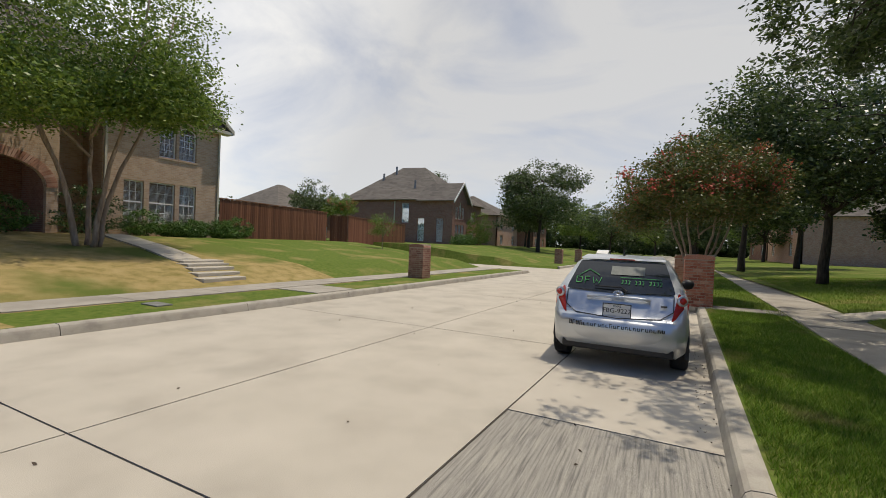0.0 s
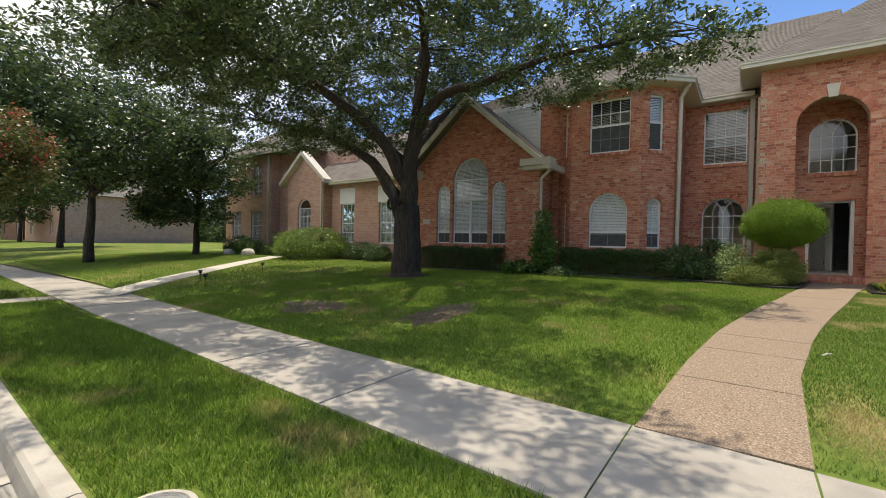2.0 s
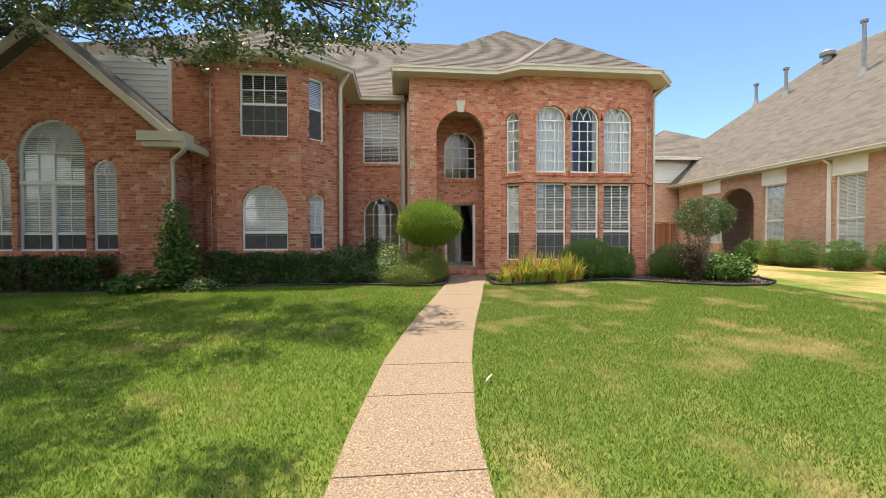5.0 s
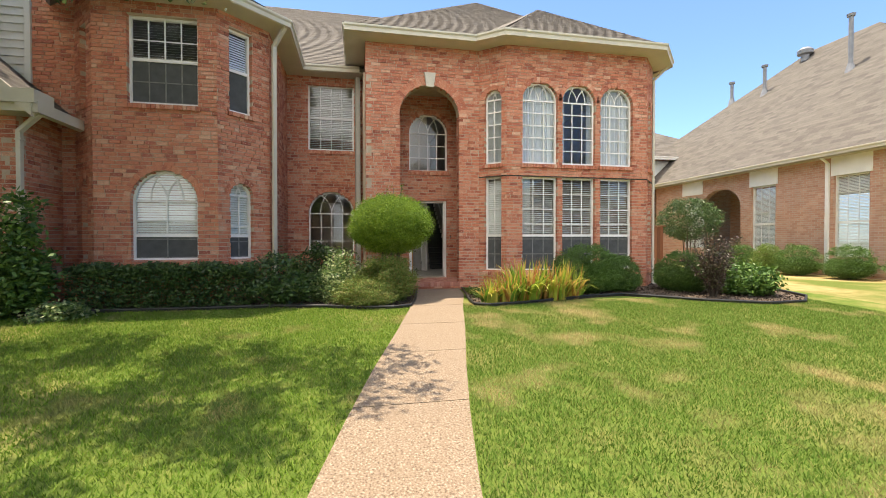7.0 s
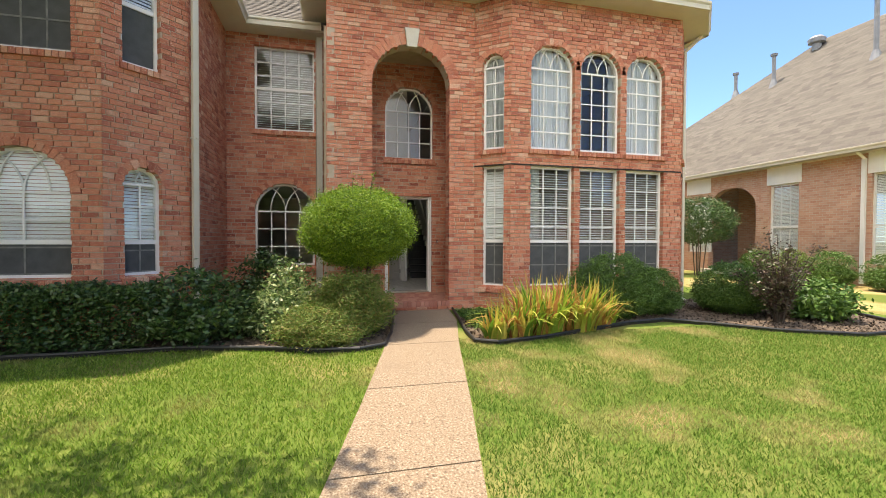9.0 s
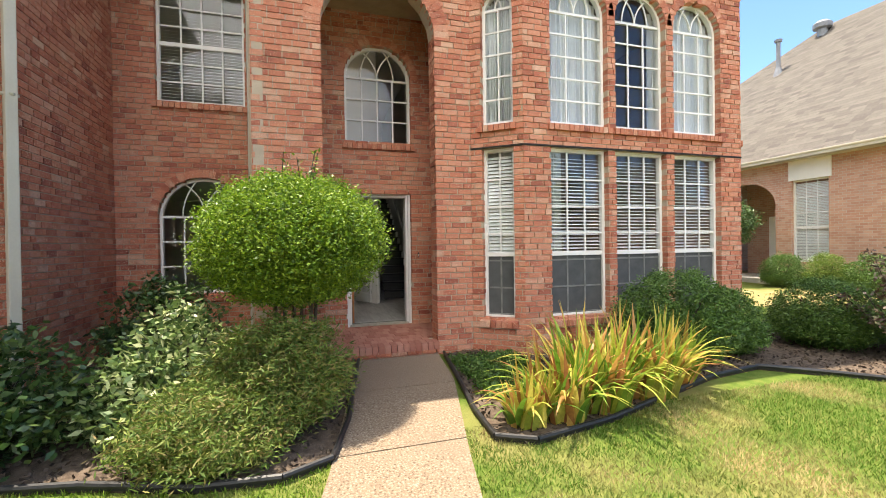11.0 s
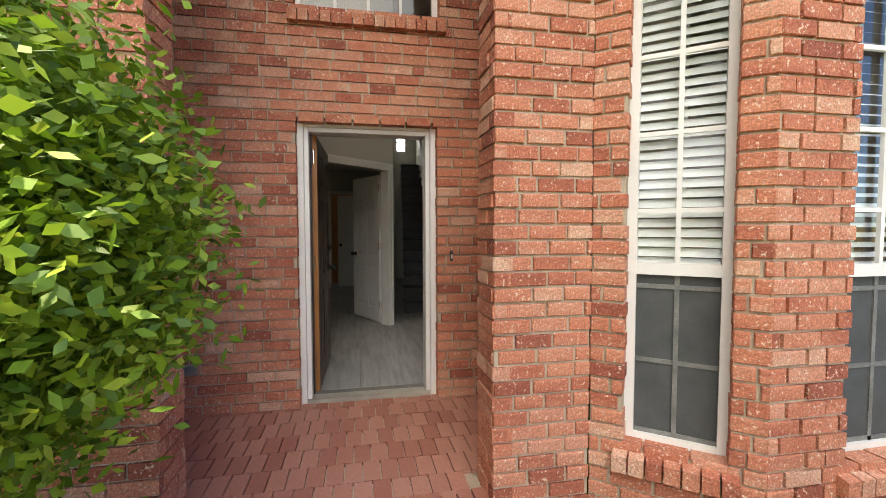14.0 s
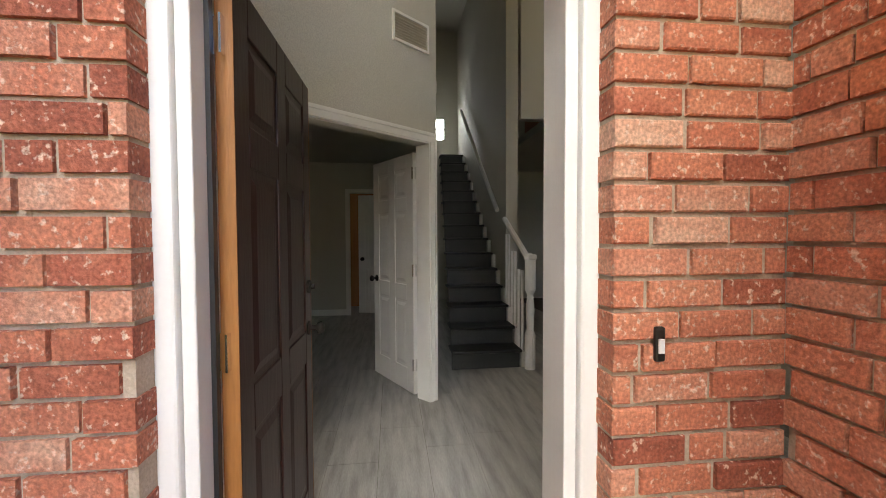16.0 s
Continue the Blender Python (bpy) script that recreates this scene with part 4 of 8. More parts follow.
# rake boards and eave returns of the gable
for sgn, y_end in ((1, 11.72), (-1, 5.46)):
    a, b = Vector((GX0 - 0.03, GC, GR + 0.03)), Vector((GX0 - 0.03, y_end, GL - 0.27))
    trim.prism([a, b, b + Vector((0, 0, -0.2)), a + Vector((0, 0, -0.24))], (0.07, 0, 0))
    trim.prism([a + Vector((0.07, 0, -0.1)), b + Vector((0.07, 0, -0.12)), b + Vector((0.07, 0, -0.15)), a + Vector((0.07, 0, -0.14))], (0.35, 0, 0))
    ya, yb = (10.75, 11.75) if sgn > 0 else (5.4, 6.45)
    trim.box(GX0 - 0.05, ya, 4.14, 12.62, yb, 4.36).box(GX0 + 0.05, ya + 0.05, 4.02, 12.62, yb - 0.05, 4.14)
trim.box(GX0, 5.38, 4.0, GX1 - 2.3, 5.52, 4.18)
part("eave_trim", trim, CREAM, house, "cream painted gutter, fascia and rake boards")
# lap siding of the upper storey beside the gable
lap = Shape()
for i in range(14):
    z = 4.5 + i * 0.155
    lap.prism([(13.72, 11.4, z), (13.755, 11.4, z + 0.16), (13.8, 11.4, z + 0.16), (13.8, 11.4, z)], (0, -4.95, 0))
lap.box(13.7, 6.42, 4.5, 13.8, 6.52, 6.6)
part("siding", lap, SIDING, house, "pale horizontal lap siding")
# upper brickwork between siding and wing
ub, ubb = Shape(), Shape()
backing(ub, (13.75, 6.42), (13.75, 5.95), 4.5, EAVE, [])
brick_field(ubb, (13.75, 6.42), (13.75, 5.95), 4.5, EAVE, [])
part("wall", ub, MORTAR, house)
part("brickwork", ubb, BRICK, house)["kind"] = "stuff"
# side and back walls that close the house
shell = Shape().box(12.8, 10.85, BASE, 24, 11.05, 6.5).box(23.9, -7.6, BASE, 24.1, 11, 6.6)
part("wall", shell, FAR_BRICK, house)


def downspout(pts):
    s = Shape()
    for a, b in zip(pts[:-1], pts[1:]):
        a, b = Vector(a), Vector(b)
        m = Matrix.Translation(a) @ (b - a).to_track_quat("Z", "X").to_matrix().to_4x4()
        s.box(-0.035, -0.045, -0.02, 0.035, 0.045, (b - a).length + 0.02, m)
    for z in (1.4, 3.6):
        p = pts[-2] if len(pts) > 2 else pts[0]
        s.box(p[0] - 0.05, p[1] - 0.055, z, p[0] + 0.05, p[1] + 0.055, z + 0.03)
    return s


for pts in ([(13.68, 1.82, 6.4), (13.82, 2.06, 6.05), (13.84, 2.08, 0.75), (13.7, 1.98, 0.68)],
            [(12.4, 5.48, 4.02), (12.52, 5.85, 3.75), (12.52, 5.85, 0.8), (12.35, 5.8, 0.72)],
            [(14.5, -7.95, 6.65), (14.72, -7.7, 6.35), (14.72, -7.7, 0.75), (14.6, -7.72, 0.7)]):
    part("downspout", downspout(pts), CREAM, house, "cream painted metal downspout", bevel=0.01)
# keystone, plinth course, house number plate, window lintel boards
part("keystone", Shape().prism([(14.44, -1.31, 5.66), (14.44, -1.49, 5.66), (14.44, -1.54, 6.0), (14.44, -1.26, 6.0)], (0.1, 0, 0)), STONE, house, "pale stone keystone")
for key in ("gable", "wing", "facet_r", "facet_l", "centre"):
    part("plinth_course", sill_row(Shape(), *PLAN[key], 0.0, frame_of(*PLAN[key])[3], 1.5, proud=0.022), BRICK, house, "projecting course of bricks")
band = Shape()
for key in ("bay_l", "bay", "bay_r"):
    o, d, nrm, L = frame_of(*PLAN[key])
    band.prism([o + nrm * k + Vector((0, 0, z)) for k, z in ((-0.02, 3.5), (0.012, 3.5), (0.012, 3.52), (-0.02, 3.52))], d * L)
part("lintel", band, IRON, house, "thin steel window lintel")
plate = part("number_plate", Shape().box(12.57, 10.36, 2.3, 12.6, 10.7, 2.5), STONE, house, "pale house number plate")


def lettering(name, text, size, m, mat, parent, depth=0.002):
    cu = bpy.data.curves.new(name, "FONT")
    cu.body, cu.size, cu.extrude, cu.align_x, cu.align_y = text, size, depth, "CENTER", "CENTER"
    tmp = bpy.data.objects.new("tmp", cu)
    scene.collection.objects.link(tmp)
    bpy.context.view_layer.update()
    me = bpy.data.meshes.new_from_object(tmp.evaluated_get(bpy.context.evaluated_depsgraph_get()))
    bpy.data.objects.remove(tmp)
    me.materials.clear()
    me.materials.append(mat)
    ob = new(name, me)
    ob.parent = parent
    ob.matrix_basis = m
    return ob


FACE_STREET = Matrix(((0, 0, -1), (-1, 0, 0), (0, 1, 0))).to_4x4()

# windows of the house
G = HOLES["gable"]
for q, c, r in ((G[0], 2, 5), (G[1], 4, 6), (G[2], 2, 5)):
    window("window", house, *PLAN["gable"], q, c, r, rail=2.0 if c == 2 else 2.0, label="arched white window with closed blinds")
mull = Shape().box(12.66, 8.56, 1.6, 12.74, 8.64, 3.2).box(12.66, 7.87, 3.16, 12.74, 9.33, 3.24)
part("mullion", mull, WHITE, house)
window("window", house, *PLAN["wing"], HOLES["wing"][0], 2, 3, rail=2.03, label="round-headed white window with closed blinds")
window("window", house, *PLAN["wing"], HOLES["wing"][1], 4, 4, rail=5.35, blind="open", label="white sash window with blinds", screen=True)
for key in ("facet_l", "facet_r"):
    window("window", house, *PLAN[key], HOLES[key][0], 2, 4, rail=2.03, label="narrow round-headed white window")
    window("window", house, *PLAN[key], HOLES[key][1], 1, 2, rail=5.35, label="narrow white sash window")
window("window", house, *PLAN["centre"], HOLES["centre"][0], 4, 3, rail=None, blind=False, label="round-headed white window with many panes")
window("window", house, *PLAN["centre"], HOLES["centre"][1], 4, 6, rail=5.3, screen=False, blind="open", label="white sash window with many panes")
for key in ("bay_l", "bay", "bay_r"):
    hs = HOLES[key]
    n = len(hs) // 2
    for i, q in enumerate(hs[:n]):
        window("window", house, *PLAN[key], q, 3 if key == "bay" else 2, 6, rail=2.06, blind="open" if key == "bay" else "closed", curtain=((0.0, 0.3),) if key == "bay" and i == 0 else None, label="tall white bay window with blinds")
    for i, q in enumerate(hs[n:]):
        window("window", house, *PLAN[key], q, 3 if key == "bay" else 2, 5, blind=False, curtain=((0.0, 0.16), (0.86, 1.0)) if (key == "bay" and i == 1) else ((0.0, 0.53), (0.5, 1.0)), screen=False, label="round-headed bay window with sheer curtains")
window("window", house, *back, TRANSOM, 4, 3, blind=False, screen=False, label="round-headed window over the front door")

# ---- porch ----
porch = structure("porch", Shape().box(14.62, NOOK_Y1 + 0.02, 0.5, NOOK_X + 0.2, NOOK_Y0 - 0.02, 0.885), MORTAR, "brick-paved porch floor with a step", "porch")
pave = Shape().box(-0.046, -0.098, -0.03, 0.046, 0.098, 0.03).mesh("brick", PAVER)
x = 14.62
r = 0
while x < NOOK_X:
    y = NOOK_Y1 + 0.05 + (0.05 if r % 2 else 0)
    lo, hi = (-2.1, -0.7) if x < 14.75 else (NOOK_Y1 + 0.04, NOOK_Y0 - 0.04)
    while y < NOOK_Y0:
        if lo < y < hi:
            part("brick", pave, BRICK, porch, at=pose(x + 0.1, y, 0.875 + random.uniform(-0.002, 0.003), 0, 0, 90 + random.uniform(-0.6, 0.6)))
        y += 0.1
    x += 0.2
    r += 1
edge = Shape().box(-0.036, -0.1, -0.05, 0.036, 0.1, 0.05).mesh("brick", PAVER)
y = -2.1
while y < -0.66:
    part("brick", edge, BRICK, porch, at=pose(14.55, y, 0.857, 0, 0, 90 + random.uniform(-0.8, 0.8)))
    y += 0.082
part("step_face", brick_field(Shape(), (14.48, -0.66), (14.48, -2.14), 0.6, 0.83, []), BRICK, porch, "brick face of the porch step")
part("vault", Shape().box(14.6, NOOK_Y1, 5.9, NOOK_X + 0.1, NOOK_Y0, 6.0), MORTAR, porch)

# front door: frame, threshold, open leaf
FRAME_X = 15.95
DY0, DY1, DZ0, DZ1 = -1.05, -2.11, 0.9, 3.07
door_frame = tagged(new("door_frame"), "white painted door frame with worn threshold", "door frame", "", "structure")
fs = Shape()
for y0, y1 in ((DY0 - 0.05, DY0), (DY1, DY1 + 0.05)):
    fs.box(FRAME_X - 0.012, y0, DZ0, FRAME_X + 0.05, y1, DZ1)
fs.box(FRAME_X - 0.012, DY1 + 0.05, DZ1 - 0.05, FRAME_X + 0.05, DY0 - 0.05, DZ1)
part("brick_mould", fs, WHITE, door_frame, bevel=0.008)
js = Shape()
for y0, y1 in ((DY0 - 0.085, DY0 - 0.051), (DY1 + 0.051, DY1 + 0.085)):
    js.box(FRAME_X + 0.01, y0, DZ0, FRAME_X + 0.17, y1, DZ1 - 0.05)
js.box(FRAME_X + 0.01, DY1 + 0.085, DZ1 - 0.085, FRAME_X + 0.17, DY0 - 0.085, DZ1 - 0.051)
part("jamb", js, WHITE, door_frame, bevel=0.004)
part("threshold", Shape().box(FRAME_X - 0.02, DY1 + 0.05, DZ0, FRAME_X + 0.17, DY0 - 0.05, DZ0 + 0.035), KERB, door_frame, "worn grey threshold", bevel=0.008)
part("weather_strip", Shape().box(FRAME_X + 0.085, DY0 - 0.098, DZ0 + 0.04, FRAME_X + 0.11, DY0 - 0.086, DZ1 - 0.09), BLACK, door_frame)


def panel_door(name, label, w, h, mat, edge_mat, knob_mat, at, thick=0.045, hinge_mat=None, lever=False):
    """A six-panel door hinged at its local origin, lying along +x; panels on both faces."""
    d = thing(name, label, "door", at=at[:3], rz=at[3])
    st, cols = 0.11, 2
    part("slab", Shape().box(0.0, -thick / 2 + 0.008, 0, w, thick / 2 - 0.008, h), mat, d)
    rows = [(0.2, 0.78), (0.92, 1.55), (1.67, h - 0.12)]
    s = Shape()
    pw = (w - 3 * st) / 2
    for sg in (-1, 1):
        y0, y1 = sorted((sg * thick / 2, sg * (thick / 2 - 0.009)))
        for x0, x1 in ((0, st), (st + pw, 2 * st + pw), (w - st, w)):
            s.box(x0, y0, 0, x1, y1, h)
        zs = [0, rows[0][0], rows[0][1], rows[1][0], rows[1][1], rows[2][0], rows[2][1], h]
        for z0, z1 in zip(zs[0::2], zs[1::2]):
            for x0 in (st, 2 * st + pw):
                s.box(x0, y0, z0, x0 + pw, y1, z1)
    part("rails", s, mat, d, bevel=0.006)
    for sg in (-1, 1):
        for z0, z1 in rows:
            for x0 in (st, 2 * st + pw):
                p = Shape()
                a, b = 0.022, 0.05
                ya, yb = sg * (thick / 2 - 0.008), sg * (thick / 2 - 0.001)
                v = [(x0 + a, ya, z0 + a), (x0 + pw - a, ya, z0 + a), (x0 + pw - a, ya, z1 - a), (x0 + a, ya, z1 - a),
                     (x0 + b, yb, z0 + b), (x0 + pw - b, yb, z0 + b), (x0 + pw - b, yb, z1 - b), (x0 + b, yb, z1 - b)]
                p.add(v, [(4, 5, 6, 7)] + [(i, (i + 1) % 4, (i + 1) % 4 + 4, i + 4) for i in range(4)])
                part("panel", p, mat, d)
    part("edge", Shape().box(-0.004, -thick / 2, 0, 0.0, thick / 2, h).box(w, -thick / 2, 0, w + 0.004, thick / 2, h), edge_mat, d, "bare orange wood edge" if edge_mat is RAW_EDGE else "")
    for sg in (-1, 1):
        k = Shape()
        m = Matrix.Translation((w - 0.065, sg * thick / 2, 0.93)) @ Matrix.Rotation(-sg * math.pi / 2, 4, "X")
        prof = [(0.0, 0.0), (0.032, 0.0), (0.03, 0.008), (0.011, 0.012), (0.011, 0.035), (0.024, 0.042), (0.03, 0.058), (0.022, 0.07), (0.0, 0.073)]
        t = Shape().lathe(prof, (0, 0, 0), 14)
        k.add([m @ Vector(v) for v in t.v], t.f)
        part("knob", k, knob_mat, d, "metal door knob", smooth=True)
        if lever:
            b = Shape()
            m2 = Matrix.Translation((w - 0.065, sg * thick / 2, 1.12)) @ Matrix.Rotation(-sg * math.pi / 2, 4, "X")
            t = Shape().lathe([(0, 0), (0.03, 0), (0.03, 0.012), (0.012, 0.016), (0.012, 0.03), (0, 0.03)], (0, 0, 0), 14)
            b.add([m2 @ Vector(v) for v in t.v], t.f)
            part("deadbolt", b, IRON, d)
    for z in (0.2, 1.0, h - 0.22):
        part("hinge", Shape().box(-0.03, -0.003, z, 0.0, 0.003, z + 0.1).tube([(-0.004, thick / 2 + 0.006, z), (-0.004, thick / 2 + 0.006, z + 0.1)], 0.007, 8), hinge_mat or CHROME, d)
    return d


panel_door("front_door", "dark mahogany six-panel front door standing open inwards", 0.9, 2.04, DOOR_WOOD, RAW_EDGE, IRON, (FRAME_X + 0.15, DY0 - 0.11, 0.945, -1.5), lever=True)

# ---- entrance hall ----
FL = 0.94
tile_base = structure("floor", Shape().box(FRAME_X + 0.1, -7.4, FL - 0.12, 23.9, 4.5, FL - 0.004), GROUT, "grout bed of the tiled hall floor", "floor")
yy, row = -4.2, 0
while yy < 2.2:
    xx = 16.12 - (0.3 if row % 2 else 0.0) - (0.15 if row % 3 == 0 else 0)
    while xx < 23.8:
        xa, xb = max(xx, 16.12) + 0.0015, min(xx + 0.9, 23.85) - 0.0015
        if xb - xa > 0.05:
            ob = part("tile", Shape().box(xa, yy + 0.0015, FL - 0.02, xb, yy + 0.2985, FL), TILE, tile_base)
        xx += 0.9
    yy += 0.3
    row += 1
CX, CY = 18.42, -1.955
A2 = Vector((CX, CY, 0))
ang = Vector((-0.66, 0.75, 0)).normalized()
nin = Vector((-ang.y, ang.x, 0))
hall = Shape()
# slanted wall with its wide opening, header above
P0 = A2 + ang * 3.2


def wall_between(shape, a, b, z0, z1, thick=0.12):
    a, b = Vector((a[0], a[1], 0)), Vector((b[0], b[1], 0))
    d = (b - a).normalized()
    nn = Vector((d.y, -d.x, 0))
    shape.prism([a + Vector((0, 0, z0)), b + Vector((0, 0, z0)), b + Vector((0, 0, z1)), a + Vector((0, 0, z1))], -nn * thick)


HC = 6.45
WY0, WY1, WZ0, WZ1 = -2.7, -2.45, 4.24, 4.66
wall_between(hall, A2 + ang * 3.0, A2, FL + 2.08, HC)
wall_between(hall, A2 + ang * 3.0, A2 + ang * 1.72, FL, FL + 2.08)
wall_between(hall, A2, A2 + Vector((5.3, -0.45, 0)), FL, HC)
wall_between(hall, (16.12, 0.25), A2 + ang * 3.0, FL, HC)
structure("wall_hall", hall, WALL_PAINT, "cream painted hall wall with a slanted opening", "wall")
structure("wall_hall_east", Shape().box(16.2, -4.6, FL, 19.4, -4.48, HC), WALL_PAINT, "plain painted hall wall", "wall")
sw = Shape()
sw.box(19.9, -4.6, FL + 2.72, 20.02, -3.12, HC)
wall_between(sw, (24.0, -2.97), (19.9, -2.94), FL, HC, thick=0.14)
structure("wall_stair", sw, WALL_PAINT, "painted wall beside the staircase", "wall")
structure("wall_back", Shape().box(23.8, -4.4, WZ1, 23.9, -1.2, HC).box(23.8, WY1, FL, 23.9, -1.2, WZ1).box(23.8, -4.4, FL, 23.9, WY0, WZ1).box(23.8, WY0, FL, 23.9, WY1, WZ0), WALL_PAINT, "painted end wall above the stairs", "wall")
structure("ceiling", Shape().box(16.0, -7.5, HC, 23.9, 4.5, HC + 0.1), WALL_PAINT, "painted ceiling of the tall hall", "ceiling")
structure("ceiling_back", Shape().box(20.03, -7.4, 3.6, 23.9, -3.45, 3.7), WALL_PAINT, "painted ceiling of the rear room", "ceiling")
# casing round the slanted opening
cas = Shape()
for k, (w0, w1, out) in enumerate(((0.0, 0.09, 0.018), (0.012, 0.03, 0.026), (0.062, 0.082, 0.026))):
    cas.prism([A2 + ang * (0.1 - w0) + nin * 0 + Vector((0, 0, FL)), A2 + ang * (0.1 - w1) + Vector((0, 0, FL)), A2 + ang * (0.1 - w1) + Vector((0, 0, FL + 2.08 + w1)), A2 + ang * (0.1 - w0) + Vector((0, 0, FL + 2.08 + w0))], nin * out)
    cas.prism([A2 + ang * (0.1 - w0) + Vector((0, 0, FL + 2.08 + w0)), A2 + ang * (1.72 + w0) + Vector((0, 0, FL + 2.08 + w0)), A2 + ang * (1.72 + w1) + Vector((0, 0, FL + 2.08 + w1)), A2 + ang * (0.1 - w1) + Vector((0, 0, FL + 2.08 + w1))], nin * out)
cas.prism([A2 + ang * 0.1 + Vector((0, 0, FL)), A2 + Vector((0, 0, FL)), A2 + Vector((0, 0, FL + 2.08)), A2 + ang * 0.1 + Vector((0, 0, FL + 2.08))], -nin * 0.13)
structure("trim_opening", cas, WHITE, "white moulded casing round the opening", "trim")
panel_door("inner_door", "white six-panel inner door standing open", 0.76, 2.03, WHITE, WHITE, IRON, (CX + 0.1, CY + 0.17, FL + 0.01, 27))
room = Shape()
room.box(22.3, -0.9, FL, 22.4, 3.6, 3.6).box(22.3, -2.2, FL, 22.4, -1.55, 3.6).box(22.3, -1.55, FL + 2.05, 22.4, -0.9, 3.6).box(16.2, 3.5, FL, 22.4, 3.6, 3.6)
structure("wall_study", room, WALL_PAINT, "painted walls of the side room", "wall")
structure("ceiling_study", Shape().prism([(22.3, 3.6, 3.5), (22.3, -2.1, 3.5), (18.6, -1.98, 3.5), (16.4, 0.5, 3.5), (16.4, 3.6, 3.5)], (0, 0, 0.1)), WALL_PAINT, "painted ceiling of the side room", "ceiling")
tr = Shape().box(22.27, -0.9, FL, 22.3, -0.83, FL + 2.12).box(22.27, -1.62, FL, 22.3, -1.55, FL + 2.12).box(22.27, -1.55, FL + 2.05, 22.3, -0.9, FL + 2.12).box(22.285, -0.83, FL, 22.3, 3.5, FL + 0.1)
structure("trim_study", tr, WHITE, "white casing and skirting of the side room", "trim")
structure("wall_closet", Shape().box(23.2, -2.2, FL, 23.3, -0.5, 3.2), RAW_EDGE, "warm orange-brown wall in a further room", "wall")
panel_door("inner_door", "white panel door ajar in the side room", 0.5, 2.02, WHITE, WHITE, IRON, (22.38, -1.53, FL + 0.01, 80))
# staircase
stair = thing("staircase", "steep staircase with dark treads and white balustrade", "staircase", at=(0, 0, 0))
SX, SY0, SY1, RISE, RUN = 19.15, -2.12, -2.88, 0.187, 0.255
for i in range(15):
    x0, z0 = SX + i * RUN, FL + i * RISE
    yl = SY0 - 0.085 * (x0 - CX)
    part("riser", Shape().box(x0, SY1, z0, x0 + 0.02, yl, z0 + RISE - 0.03), RISER, stair)
    part("tread", Shape().box(x0 - 0.03, SY1 - 0.02, z0 + RISE - 0.03, x0 + RUN + 0.02, yl, z0 + RISE), TREAD, stair, bevel=0.008)
    part("stringer", Shape().box(x0, SY1 - 0.06, FL, x0 + RUN, SY1 - 0.021, z0 + RISE - 0.031), WHITE, stair)
    if i < 3:
        for k in (0.06, 0.18):
            part("baluster", Shape().tube([(x0 + k, SY1 - 0.045, z0 + RISE - 0.02), (x0 + k, SY1 - 0.045, z0 + RISE + 0.8)], 0.015, 8), WHITE, stair)
nx, ny = SX - 0.06, SY1 - 0.09
part("newel_post", Shape().lathe([(0.055, 0), (0.055, 0.35), (0.035, 0.4), (0.045, 0.6), (0.03, 0.75), (0.055, 0.8), (0.055, 1.1), (0.065, 1.11), (0.065, 1.15), (0.0, 1.17)], (nx, ny, FL), 12), WHITE, stair, smooth=False)
part("handrail", Shape().tube([(nx, ny, FL + 1.08), (SX + 3 * RUN, SY1 - 0.045, FL + 3 * RISE + 0.98)], 0.03, 8), WHITE, stair)
part("wall_rail", Shape().tube([(SX + 3.4 * RUN, SY1 + 0.02, FL + 4 * RISE + 0.9), (SX + 14 * RUN, SY1 + 0.02, FL + 14 * RISE + 0.98)], 0.028, 8), WHITE, stair)
# return air grille on the slanted wall
gr = A2 + ang * 0.45 + Vector((0, 0, FL + 2.78)) + nin * 0.002
grm = Matrix.Translation(gr) @ Matrix((-ang, nin, Vector((0, 0, 1)))).transposed().to_4x4()
grille = thing("air_grille", "white return air grille set in the hall wall", "vent")
grille.matrix_world = grm
part("frame", Shape().box(-0.02, 0, 0, 0.36, 0.012, 0.02).box(-0.02, 0, 0.2, 0.36, 0.012, 0.22).box(-0.02, 0, 0.02, 0.0, 0.012, 0.2).box(0.34, 0, 0.02, 0.36, 0.012, 0.2), WHITE, grille)
sl = Shape()
for i in range(9):
    sl.prism([(0, 0.002, 0.025 + i * 0.02), (0, 0.01, 0.033 + i * 0.02), (0, 0.011, 0.031 + i * 0.02), (0, 0.003, 0.022 + i * 0.02)], (0.34, 0, 0))
part("slats", sl, CREAM, grille)
# small stair-head window and recessed ceiling lights of the rear room
wn = thing("stair_window", "small bright window at the head of the stairs", "window", kind="structure")
part("frame", Shape().box(23.78, WY0, WZ0, 23.8, WY0 + 0.03, WZ1).box(23.78, WY1 - 0.03, WZ0, 23.8, WY1, WZ1).box(23.78, WY0, (WZ0 + WZ1) / 2 - 0.015, 23.8, WY1, (WZ0 + WZ1) / 2 + 0.015), WHITE, wn)
structure("opening_light", Shape().box(23.87, WY0 + 0.002, WZ0 + 0.002, 23.89, WY1 - 0.002, WZ1 - 0.002), glow_material("daylight_patch", (0.75, 0.85, 1.0), 4.0), "pale daylight outside the stair window", "backdrop")
for x, y in ((21.2, -4.4), (22.6, -5.2)):
    sp = thing("recessed_light", "small recessed ceiling light, switched on", "ceiling light", "recessed lights in rear room", at=(x, y, 3.596))
    part("lens", Shape().lathe([(0.0, -0.004), (0.06, -0.004), (0.06, 0.0), (0, 0)], (0, 0, 0), 14), SPOT, sp)
    part("ring", Shape().lathe([(0.061, -0.008), (0.085, -0.008), (0.085, 0.003), (0.061, 0.003)], (0, 0, 0), 14), WHITE, sp)
